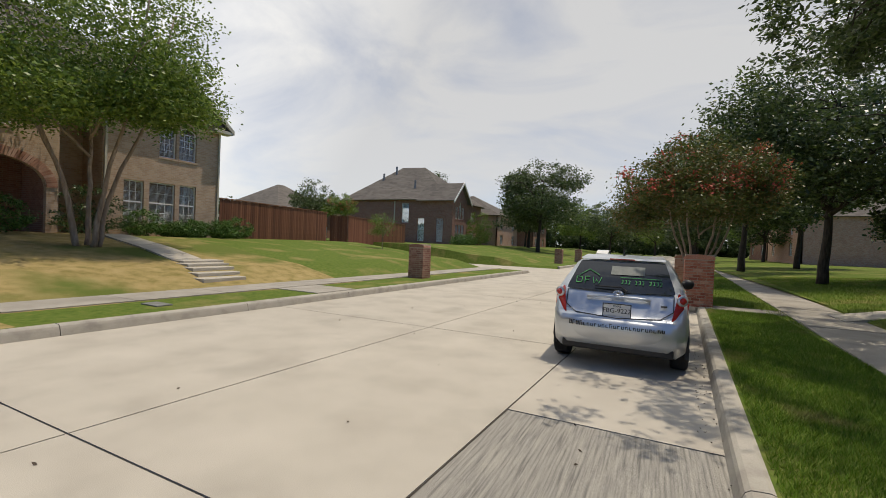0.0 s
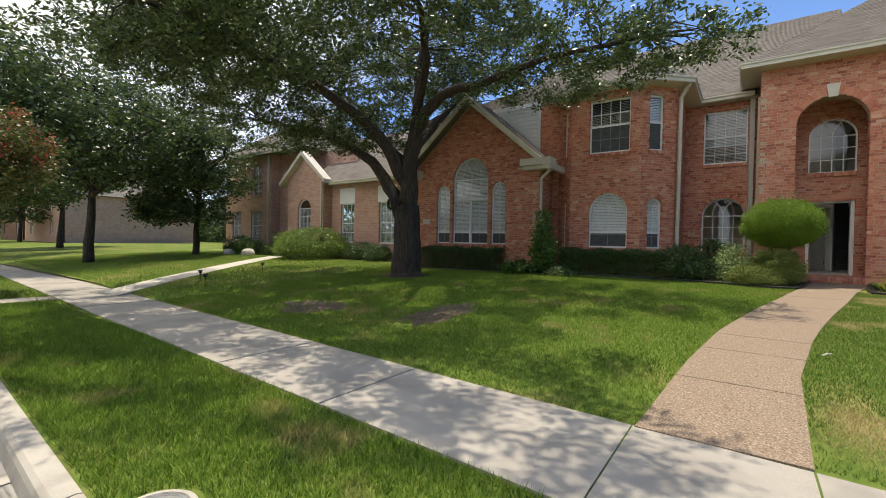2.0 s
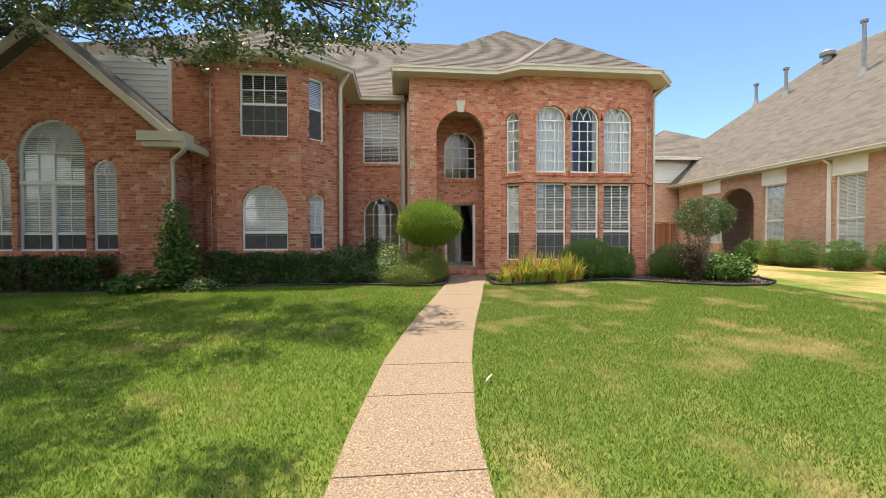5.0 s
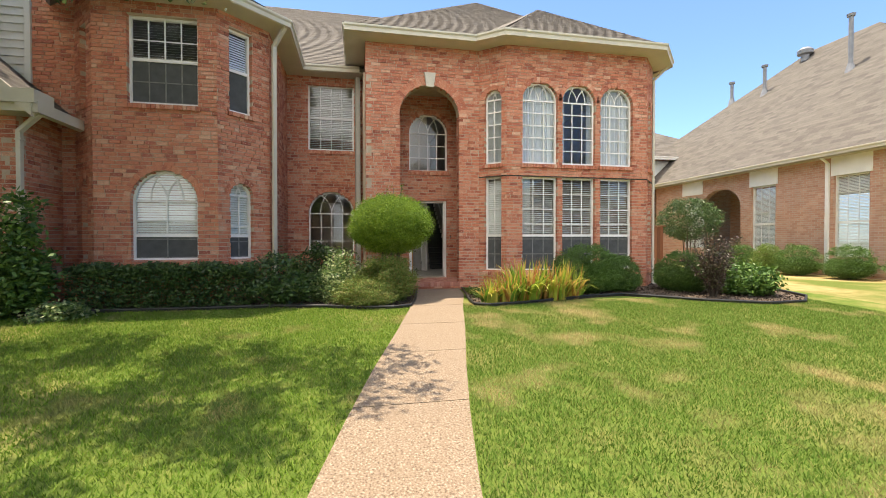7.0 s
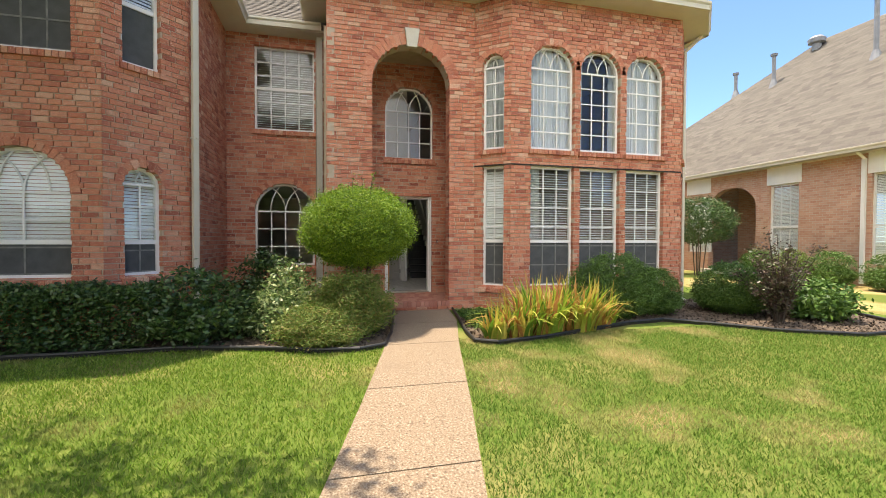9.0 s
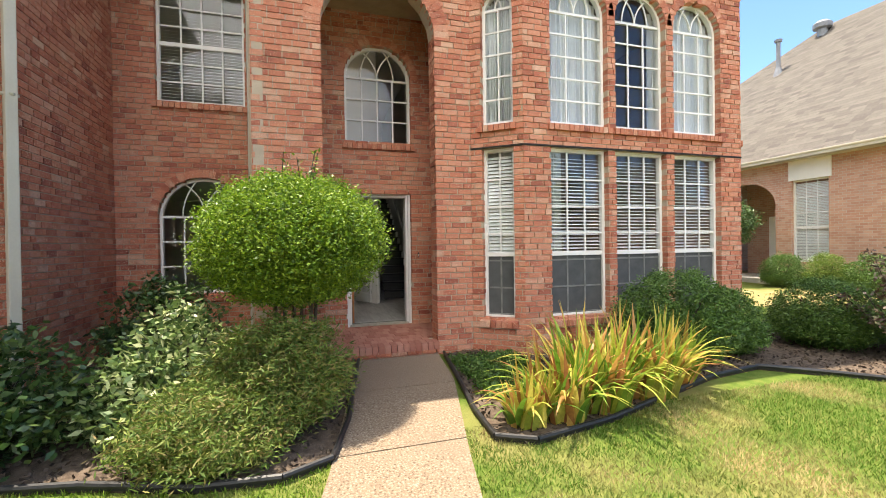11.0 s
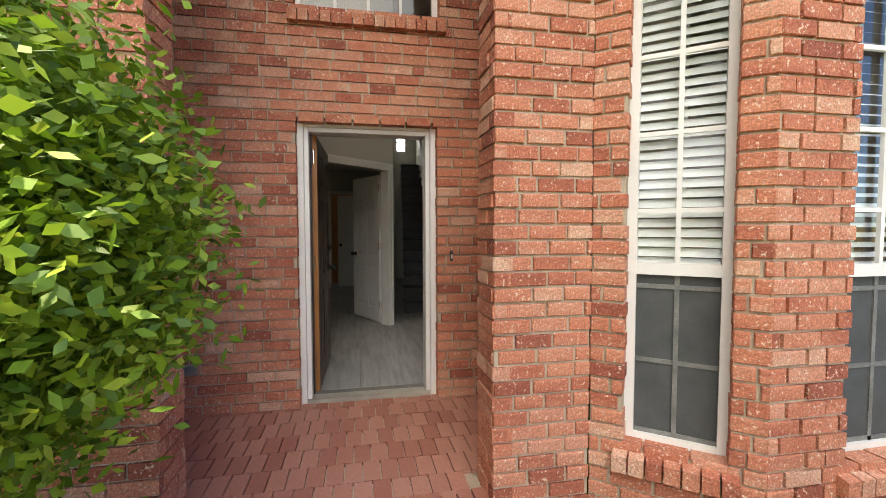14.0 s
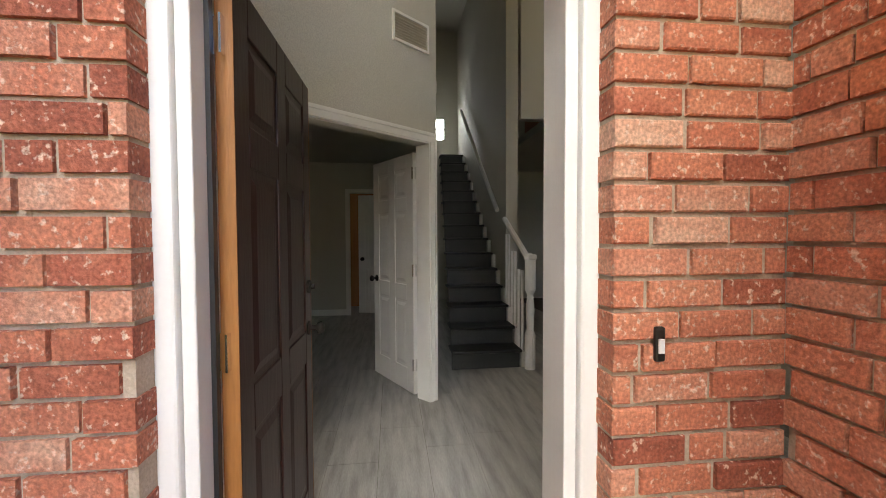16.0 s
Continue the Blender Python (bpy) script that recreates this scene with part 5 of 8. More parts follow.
structure("wall_rear_room", Shape().box(23.7, -7.3, FL, 23.8, -3.45, 3.6).box(20.0, -7.3, FL, 23.8, -7.2, 3.6), WALL_PAINT, "painted walls of the rear room", "wall")

# ceiling light of the tall hall
hl = thing("ceiling_light", "round frosted ceiling light in the tall hall, switched on", "ceiling light", at=(16.75, -0.65, HC - 0.002))
part("shade", Shape().lathe([(0.0, -0.14), (0.12, -0.12), (0.19, -0.06), (0.2, -0.02), (0.0, -0.02)], (0, 0, 0), 20), glow_material("frosted_light", (1.0, 0.93, 0.84), 9.5), hl, "glowing frosted shade", smooth=True)
part("canopy", Shape().lathe([(0.0, -0.02), (0.21, -0.02), (0.21, 0.0), (0.0, 0.0)], (0, 0, 0), 20), IRON, hl)

# ---- porch lantern, doorbell, socket ----
lan = thing("wall_lantern", "black iron wall lantern with lit amber glass", "lantern", at=(15.44, -2.412, 2.74))
lan.scale = (0.8, 0.8, 0.8)
part("wall_plate", Shape().box(-0.05, -0.187, 0.0, 0.05, -0.165, 0.26), IRON, lan, bevel=0.006)
part("scroll_arm", Shape().tube([(0, -0.17, 0.2), (0, -0.14, 0.31), (0, -0.08, 0.36), (0, -0.01, 0.34), (0, 0.0, 0.24), (0, -0.03, 0.25)], 0.011, 8), IRON, lan, smooth=True)
part("roof", Shape().lathe([(0.012, 0.25), (0.03, 0.235), (0.035, 0.2), (0.075, 0.165), (0.1, 0.13), (0.1, 0.12), (0.0, 0.12)][::-1], (0, 0, 0), 20), IRON, lan, smooth=False)
gl = part("glass", Shape().lathe([(0.07, -0.1), (0.07, 0.119)], (0, 0, 0), 20), LAMP_GLASS, lan, "amber lamp glass")
gl.visible_shadow = False
part("bulb", Shape().lathe([(0.0, -0.06), (0.02, -0.05), (0.034, -0.01), (0.03, 0.03), (0.014, 0.06), (0.0, 0.065)], (0, 0, 0), 12), BULB, lan, "glowing bulb", smooth=True)
for k in range(4):
    a = math.pi / 4 + k * math.pi / 2
    part("rib", Shape().tube([(0.073 * math.cos(a), 0.073 * math.sin(a), -0.1), (0.073 * math.cos(a), 0.073 * math.sin(a), 0.12)], 0.006, 6), IRON, lan)
part("base_ring", Shape().lathe([(0.0, -0.11), (0.085, -0.125), (0.1, -0.115), (0.095, -0.1), (0.0, -0.1)], (0, 0, 0), 20), IRON, lan)
bell = thing("doorbell", "dark bronze doorbell with a lit white button", "doorbell", at=(NOOK_X, -2.215, 2.04))
part("plate", Shape().box(-0.016, -0.013, -0.042, 0.0, 0.013, 0.042), IRON, bell, bevel=0.006)
part("button", Shape().box(-0.02, -0.007, -0.02, -0.016, 0.007, 0.014), WHITE, bell)
soc = thing("outdoor_socket", "grey metal outdoor socket cover on the brick wall", "socket", at=(NOOK_X, -0.3, 1.25))
part("box", Shape().box(-0.02, -0.06, -0.035, 0.0, 0.06, 0.035), VENT_PIPE, soc, bevel=0.006)
for y in (-0.028, 0.028):
    part("flap", Shape().box(-0.028, y - 0.022, -0.025, -0.02, y + 0.022, 0.025), CAST, soc, bevel=0.003)
num = thing("house_number", "small white plaque with a house number digit", "house number", at=(14.49, -0.35, 2.34))
part("plaque", Shape().box(-0.02, -0.18, -0.12, 0.0, 0.18, 0.12), STONE, num, bevel=0.008)
lettering("digit", "7", 0.16, Matrix.Translation((-0.021, -0.12, 0.0)) @ FACE_STREET, BLACK, num)


# ---- plants ----
rng = np.random.default_rng(7)


def leaf_quads(centres, length, width, droop=0.0, up=0.0):
    """One small pointed leaf at every centre, turned at random."""
    n = len(centres)
    a = rng.normal(size=(n, 3))
    a[:, 2] = a[:, 2] * 0.6 - droop + up
    a /= np.linalg.norm(a, axis=1, keepdims=True)
    b = rng.normal(size=(n, 3))
    b -= a * (a * b).sum(1, keepdims=True)
    b /= np.linalg.norm(b, axis=1, keepdims=True)
    ln = (length * rng.uniform(0.65, 1.3, (n, 1)))
    wd = (width * rng.uniform(0.7, 1.25, (n, 1)))
    return np.stack([centres - a * ln / 2, centres + b * wd / 2 - a * ln * 0.05, centres + a * ln / 2, centres - b * wd / 2 - a * ln * 0.05], axis=1)


def clump_points(blobs, clumps, shell=0.72, flat=0.55):
    """Centres of leaf clumps in the outer part of ellipsoids: (x, y, z, rx, ry, rz)."""
    vol = np.array([b[3] * b[4] * b[5] for b in blobs]) ** 0.67
    pick = rng.choice(len(blobs), clumps, p=vol / vol.sum())
    bl = np.array(blobs)[pick]
    d = rng.normal(size=(clumps, 3))
    d /= np.linalg.norm(d, axis=1, keepdims=True)
    d[:, 2] = np.where(d[:, 2] < 0, d[:, 2] * flat, d[:, 2])
    r = shell + (1 - shell) * rng.random((clumps, 1)) ** 0.7
    r = np.where(rng.random((clumps, 1)) < 0.2, r * rng.random((clumps, 1)) ** 0.4, r)
    return bl[:, :3] + d * r * bl[:, 3:] * rng.uniform(0.9, 1.08, (clumps, 1))


def foliage(blobs, clumps, per, size, mat, name="crown", spread=0.3, shell=0.72, aspect=0.5, droop=0.1, flat=0.55, up=0.0):
    c = clump_points(blobs, clumps, shell, flat)
    p = np.repeat(c, per, axis=0) + rng.normal(size=(clumps * per, 3)) * spread * np.array([1, 1, 0.6])
    return array_mesh(name, leaf_quads(p, size, size * aspect, droop, up), 4, mat), c


def limb(shape, pts, r0, r1, n=9, wob=0.06):
    pts = [Vector(p) for p in pts]
    out, rad = [], []
    steps = 4
    for i in range(len(pts) - 1):
        for k in range(steps):
            t = k / steps
            a, b = pts[max(i - 1, 0)], pts[min(i + 2, len(pts) - 1)]
            p, q = pts[i], pts[i + 1]
            m0, m1 = (q - a) * 0.5, (b - p) * 0.5
            h = p * (2 * t ** 3 - 3 * t ** 2 + 1) + m0 * (t ** 3 - 2 * t ** 2 + t) + q * (-2 * t ** 3 + 3 * t ** 2) + m1 * (t ** 3 - t ** 2)
            out.append(h + Vector((random.uniform(-wob, wob), random.uniform(-wob, wob), 0)) * (1 if i + k else 0))
    out.append(pts[-1])
    for i in range(len(out)):
        t = i / (len(out) - 1)
        rad.append(r0 + (r1 - r0) * t ** 0.8)
    shape.tube(out, rad, n=n)
    return out


def twigs(shape, ends, limbs, count, r=0.022):
    """Thin branches from the limbs out to some of the clumps."""
    pts = [p for l in limbs for p in l[len(l) // 4:]]
    for e in ends[rng.choice(len(ends), min(count, len(ends)), replace=False)]:
        e = Vector(e)
        p = min(pts, key=lambda q: (q - e).length + abs(q.z - e.z))
        mid = p.lerp(e, 0.5) + Vector((random.uniform(-0.2, 0.2), random.uniform(-0.2, 0.2), random.uniform(0.0, 0.3)))
        shape.tube([p, mid, e], [r * 1.6, r, r * 0.35], n=5, cap=False)


def big_oak():
    t = thing("live_oak_tree", "large live oak with dark furrowed trunk and spreading crown", "tree")
    s = Shape()
    limbs = [limb(s, [(9.35, 8.8, 0.3), (9.35, 8.82, 0.65), (9.37, 8.8, 1.5), (9.38, 8.85, 2.7)], 0.54, 0.37, 16, 0.015)]
    s.tube([(9.35, 8.8, 0.25), (9.35, 8.8, 0.42), (9.35, 8.82, 0.75)], [0.66, 0.56, 0.44], n=16)
    limbs.append(limb(s, [(9.38, 8.85, 2.5), (9.4, 8.75, 4.0), (9.45, 8.55, 5.4), (9.6, 8.6, 7.0), (9.7, 8.3, 8.8)], 0.32, 0.08, 12, 0.04))
    limbs.append(limb(s, [(9.37, 8.95, 2.3), (9.35, 9.5, 3.3), (9.2, 10.6, 4.4), (9.0, 12.6, 5.3), (8.5, 15.2, 6.0)], 0.27, 0.06, 11))
    limbs.append(limb(s, [(9.42, 8.6, 5.0), (9.35, 7.6, 5.8), (9.3, 6.2, 5.9), (9.2, 4.4, 6.1), (9.1, 2.2, 6.0)], 0.2, 0.04, 10))
    limbs.append(limb(s, [(9.4, 8.9, 3.4), (8.4, 9.3, 4.8), (6.6, 9.6, 5.6), (4.4, 9.6, 5.9), (2.4, 9.4, 5.9)], 0.22, 0.04, 10))
    limbs.append(limb(s, [(9.42, 8.7, 4.3), (10.8, 8.8, 5.6), (12.4, 9.2, 6.6), (13.8, 9.4, 7.4)], 0.18, 0.04, 9))
    limbs.append(limb(s, [(9.4, 9.0, 4.0), (8.4, 10.4, 5.6), (6.6, 12.0, 6.8), (4.6, 13.6, 7.2)], 0.18, 0.04, 9))
    limbs.append(limb(s, [(9.42, 8.6, 5.4), (8.6, 7.6, 6.6), (6.8, 6.6, 7.2), (4.8, 5.8, 7.2)], 0.15, 0.03, 9))
    limbs.append(limb(s, [(9.4, 8.9, 3.0), (9.6, 9.6, 4.4), (10.0, 11.2, 5.9), (10.4, 13.0, 7.2)], 0.15, 0.03, 9))
    part("trunk", s, BARK, t, "dark furrowed trunk and limbs", smooth=True)
    # two callus rings where limbs were cut
    for y, z in ((9.12, 2.75), (8.72, 2.72)):
        k = Shape()
        pts = [(8.96 + 0.03 * abs(math.cos(a)), y + 0.15 * math.cos(a), z + 0.15 * math.sin(a)) for a in [2 * math.pi * i / 16 for i in range(17)]]
        k.tube(pts, 0.04, 8, cap=False)
        part("burl", k, BARK, t, smooth=True)
    blobs = [(9.0, 8.8, 7.8, 5.0, 5.2, 1.9), (4.6, 9.4, 6.5, 3.6, 3.4, 1.8), (9.6, 4.4, 6.2, 2.6, 2.8, 1.1), (9.4, 1.9, 5.9, 1.5, 1.7, 0.7), (8.2, 13.4, 6.2, 3.6, 3.8, 1.9), (12.2, 9.4, 7.6, 2.4, 3.4, 1.8),
             (5.6, 13.0, 7.0, 3.4, 3.0, 1.7), (5.6, 5.4, 7.2, 2.5, 2.4, 1.1), (2.6, 9.8, 5.8, 2.2, 2.8, 1.2), (9.0, 10.6, 5.1, 2.2, 2.4, 0.9), (1.5, 6.9, 6.4, 2.3, 2.5, 0.8), (4.6, 3.9, 7.2, 2.3, 2.2, 0.8), (3.4, 2.6, 7.0, 1.5, 1.4, 0.6)]
    me, ends = foliage(blobs, 1850, 80, 0.125, OAK_LEAF, spread=0.155, shell=0.5, flat=0.8, aspect=0.42)
    part("crown", me, None, t, "dense small dark green leaves")["kind"] = "stuff"
    b = Shape()
    twigs(b, ends, limbs, 420, 0.016)
    part("branchwork", b, BARK, t, "thin branches")["kind"] = "stuff"


def tree(name, label, base, h, spread, leaf, size, bark, trunk_r, clumps, per, stems=1, crown_low=0.35, bloom=0, group="", squash=0.55):
    t = thing(name, label, "tree", group, at=base)
    s = Shape()
    limbs = []
    for k in range(stems):
        a = 2 * math.pi * k / max(stems, 1) + random.uniform(-0.4, 0.4)
        lean = (0.22 if stems > 1 else 0.04) * h
        limbs.append(limb(s, [(0.05 * math.cos(a) * stems, 0.05 * math.sin(a) * stems, -0.1), (0.3 * lean * math.cos(a), 0.3 * lean * math.sin(a), h * 0.2), (lean * 0.7 * math.cos(a), lean * 0.7 * math.sin(a), h * 0.45),
                              (lean * math.cos(a), lean * math.sin(a), h * 0.8)], trunk_r, trunk_r * 0.25, 9, 0.03))
    for k in range(5 if stems < 3 else 3):
        a = random.uniform(0, 6.28)
        z = h * random.uniform(0.28, 0.5)
        limbs.append(limb(s, [(0, 0, z), (spread * 0.3 * math.cos(a), spread * 0.3 * math.sin(a), z + h * 0.14), (spread * 0.75 * math.cos(a), spread * 0.75 * math.sin(a), z + h * 0.24)], trunk_r * 0.5, trunk_r * 0.12, 7))
    part("trunk", s, bark, t, smooth=True)
    zc = h * (1 + crown_low) / 2
    rz = h * (1 - crown_low) / 2
    blobs = [(0, 0, zc, spread * 0.8, spread * 0.8, rz)]
    for k in range(9):
        a, q = random.uniform(0, 6.28), random.uniform(0.35, 0.75)
        w = random.uniform(0.28, 0.45) * spread
        blobs.append((q * spread * math.cos(a), q * spread * math.sin(a), zc + random.uniform(-0.6, 0.55) * rz, w, w, w * squash * 1.3))
    me, ends = foliage(blobs, clumps, per, size, leaf, spread=max(0.18, spread * 0.07), shell=0.6)
    part("crown", me, None, t)["kind"] = "stuff"
    b = Shape()
    twigs(b, ends, limbs, min(60, clumps // 6), trunk_r * 0.1)
    part("branchwork", b, bark, t)["kind"] = "stuff"
    if bloom:
        top = ends[ends[:, 2] > np.quantile(ends[:, 2], 0.35)]
        c = top[rng.choice(len(top), bloom)]
        p = np.repeat(c, 40, axis=0) + rng.normal(size=(bloom * 40, 3)) * 0.11
        part("blossom", array_mesh("blossom", leaf_quads(p, size * 0.8, size * 0.6), 4, RED_BLOOM), None, t, "red flower clusters")["kind"] = "stuff"
    return t


def shrub(name, label, base, r, h, leaf, size, clumps, per, group="", round_=True, stems=4, lift=0.0, category="shrub", spread=0.05, shell=0.85, rx=None, ry=None, aspect=0.5):
    """A clipped or loose bush: woody stems inside, leaves on a rounded body."""
    t = thing(name, label, category, group, at=base)
    s = Shape()
    rx, ry = rx or r, ry or r
    for k in range(stems):
        a = 6.28 * k / stems + random.uniform(-0.5, 0.5)
        root = 0.14 if lift else 0.05
        s.tube([(root * math.cos(a), root * math.sin(a), -0.05), ((0.25 if lift else 0.12) * rx * math.cos(a), (0.25 if lift else 0.12) * ry * math.sin(a), (lift + h * 0.3)), (0.5 * rx * math.cos(a), 0.5 * ry * math.sin(a), lift + h * 0.7)], [0.022, 0.016, 0.008], n=6)
    part("stem", s, STEM_BARK if lift else BARK, t)
    if lift:
        blobs = [(0, 0, lift + h / 2, rx, ry, h / 2)]
        flat = 0.85
    else:
        blobs = [(0, 0, h * 0.42, rx, ry, h * 0.58), (0, 0, h * 0.3, rx * 0.92, ry * 0.92, h * 0.3)]
        flat = 0.7
    me, ends = foliage(blobs, clumps, per, size, leaf, spread=spread, shell=shell, flat=flat, droop=0.0, up=0.2, aspect=aspect)
    n = len(me.vertices)
    co = np.empty(n * 3, np.float32)
    me.vertices.foreach_get("co", co)
    co = co.reshape(-1, 3)
    co[:, 2] = np.maximum(co[:, 2], 0.0)
    me.vertices.foreach_set("co", co.reshape(-1))
    part("foliage", me, None, t)["kind"] = "stuff"
    return t


def hedge(label, x0, y0, x1, y1, z0, z1, leaf, size, n):
    t = thing("hedge", label, "hedge", at=((x0 + x1) / 2, (y0 + y1) / 2, z0))
    w, d, h = abs(x1 - x0), abs(y1 - y0), z1 - z0
    p = rng.random((n, 3)) * np.array([w, d, h]) - np.array([w / 2, d / 2, 0])
    face = rng.integers(0, 5, n)
    depth = rng.random(n) ** 2 * 0.14
    p[:, 0] = np.where(face <= 1, -w / 2 + depth, np.where(face == 2, w / 2 - depth, p[:, 0]))
    p[:, 2] = np.where(face >= 3, h - depth + 0.04 * np.sin(p[:, 1] * 7) + 0.03 * np.sin(p[:, 1] * 17 + p[:, 0] * 9), p[:, 2])
    p += rng.normal(size=(n, 3)) * 0.025
    p[:, 2] = np.maximum(p[:, 2], 0.03)
    part("foliage", array_mesh("foliage", leaf_quads(p, size, size * 0.55, 0.0, 0.15), 4, leaf), None, t)["kind"] = "stuff"
    s = Shape()
    for k in range(max(3, int(d / 0.35))):
        y = -d / 2 + d * (k + 0.5) / max(3, int(d / 0.35))
        s.tube([(0, y, -0.05), (0.03, y + 0.04, h * 0.4), (-0.05, y - 0.05, h * 0.8)], [0.02, 0.016, 0.008], n=5)
    part("stem", s, BARK, t)


def iris(label, x, y, n, r, length, group):
    """A tuft of long sword-shaped leaves that arch outward."""
    t = thing("iris_clump", label, "plant", group, at=(x, y, near_z(x)))
    seg = 6
    a = rng.random(n) * 6.283
    ln = length * rng.uniform(0.6, 1.15, n)
    lean = rng.uniform(0.12, 1.0, n)
    base = np.stack([r * np.sqrt(rng.random(n)) * np.cos(a), r * np.sqrt(rng.random(n)) * np.sin(a), np.zeros(n)], 1)
    a = a + rng.normal(size=n) * 0.6
    u = np.stack([np.cos(a), np.sin(a), np.zeros(n)], 1)
    side = np.stack([-np.sin(a), np.cos(a), np.zeros(n)], 1)
    verts, faces = [], []
    for i in range(n):
        pts = []
        for k in range(seg + 1):
            s = k / seg
            out = lean[i] * ln[i] * (0.35 * s + 0.45 * s ** 2.2)
            z = ln[i] * (s * (1 - 0.3 * lean[i] * s) - 0.42 * lean[i] ** 2 * s ** 3)
            w = 0.029 * (1 - s) ** 0.6 * (0.7 + 0.6 * math.sin(math.pi * min(1, s + 0.2)))
            c = base[i] + u[i] * out + np.array([0, 0, max(z, 0.01)])
            pts.append((c - side[i] * w, c + side[i] * w))
        b = len(verts)
        for p, q in pts:
            verts += [tuple(p), tuple(q)]
        faces += [(b + 2 * k, b + 2 * k + 1, b + 2 * k + 3, b + 2 * k + 2) for k in range(seg)]
    sh = Shape()
    sh.v, sh.f = verts, faces
    part("leaves", sh, IRIS_LEAF, t, "yellow-green sword leaves with dry tips")["kind"] = "stuff"


big_oak()
tree("live_oak_tree", "mature oak shading the neighbouring lawn", (5.9, 24.5, 0.5), 9.5, 5.8, OAK_LEAF, 0.2, BARK, 0.24, 800, 52, crown_low=0.24)
tree("live_oak_tree", "mature oak further along the street", (4.6, 36, 0.5), 9.5, 5.5, OAK_LEAF, 0.25, BARK, 0.26, 500, 40, crown_low=0.3)
tree("live_oak_tree", "dark dense oak beside the neighbouring house", (11.0, 25.6, 0.7), 8.6, 3.7, OAK_LEAF, 0.19, BARK, 0.2, 560, 60, crown_low=0.06)
tree("live_oak_tree", "dark dense oak in front of a distant house", (9.5, 44, 0.7), 10.0, 5.5, OAK_LEAF, 0.3, BARK, 0.25, 450, 36, crown_low=0.2)
tree("crape_myrtle", "crape myrtle with several pale stems and red blossom", (0.55, 15.6, 0.15), 5.0, 2.7, MYRTLE_LEAF, 0.1, PALE_BARK, 0.06, 700, 60, stems=6, crown_low=0.28, bloom=80)
tree("street_tree", "light green tree with pale twisted stems before the house", (-16.0, 7.2, 1.0), 9.4, 4.3, LIGHT_LEAF, 0.13, PALE_BARK, 0.09, 760, 76, stems=5, crown_low=0.24)
tree("sapling", "thin young tree with sparse leaves on the lawn", (-15.8, 22.5, 0.9), 2.4, 0.75, LIGHT_LEAF, 0.09, PALE_BARK, 0.03, 70, 24, crown_low=0.25)
tree("live_oak_tree", "broad oak at the bend of the street", (-14.5, 56, 0.8), 11.5, 6.2, OAK_LEAF, 0.28, BARK, 0.3, 620, 40, crown_low=0.18)
tree("live_oak_tree", "broad oak at the bend of the street", (-18.5, 66, 0.8), 10.5, 5.6, OAK_LEAF, 0.3, BARK, 0.3, 420, 36, crown_low=0.2)
tree("street_tree", "tree standing behind the roofs", (-36, 66, 1.2), 13.0, 5.0, OAK_LEAF, 0.3, BARK, 0.25, 320, 34, crown_low=0.4)
tree("street_tree", "dark tree behind the fence", (-36, 38, 1.2), 6.8, 3.4, OAK_LEAF, 0.22, BARK, 0.18, 240, 34, crown_low=0.3)
tree("crape_myrtle", "reddish crape myrtle behind the fence", (-31, 37, 1.2), 5.2, 2.1, LIGHT_LEAF, 0.18, PALE_BARK, 0.08, 160, 30, stems=3, crown_low=0.4, bloom=20)
for i, (x, y, h, r) in enumerate([(-9, 92, 10, 6), (-1, 104, 9, 6), (5, 88, 9, 5), (12, 70, 10, 6), (-16, 100, 11, 6), (8, 118, 11, 7), (-24, 84, 11, 5), (16, 96, 11, 7), (3.6, 62, 8, 4.4), (-5, 128, 11, 8)]):
    tree("street_tree", "distant green tree along the street", (x, y, 0.6), h, r, LIGHT_LEAF if i % 3 == 1 else OAK_LEAF, 0.36, BARK, 0.25, 240, 34, crown_low=0.12, group="distant street trees")
for i in range(22):
    tree("street_tree", "distant green tree closing the view down the street", (-48 + i * 4.4 + random.uniform(-2, 2), 128 + random.uniform(-8, 22), 0.6), random.uniform(11, 16), random.uniform(5, 7.5), LIGHT_LEAF if i % 4 == 1 else OAK_LEAF, 0.5, BARK, 0.25, 150, 34, crown_low=0.05, group="distant street trees")
shrub("woodland", "distant belt of green woodland closing the street", (-12, 122, 0.4), 40, 7.5, OAK_LEAF, 0.8, 1300, 30, spread=0.7, shell=0.8, rx=55, ry=4, category="woodland")
shrub("woodland", "distant belt of green woodland behind the houses", (-60, 70, 0.4), 40, 7.0, OAK_LEAF, 0.8, 900, 30, spread=0.7, shell=0.8, rx=5, ry=45, category="woodland")
shrub("woodland", "distant belt of green woodland behind the houses", (40, 62, 0.4), 40, 8.0, OAK_LEAF, 0.8, 1100, 30, spread=0.7, shell=0.8, rx=5, ry=60, category="woodland")
# trees across the street and behind the camera: they stand in the window reflections
for x, y, h, r in ((-15, -6, 9, 4.5), (-14.5, -20, 9, 4.5), (-17, -34, 10, 5), (5.5, -24, 8, 4)):
    tree("street_tree", "green tree on a lawn across the street", (x, y, 0.9), h, r, OAK_LEAF, 0.26, BARK, 0.22, 260, 34, crown_low=0.3, group="trees across the street")

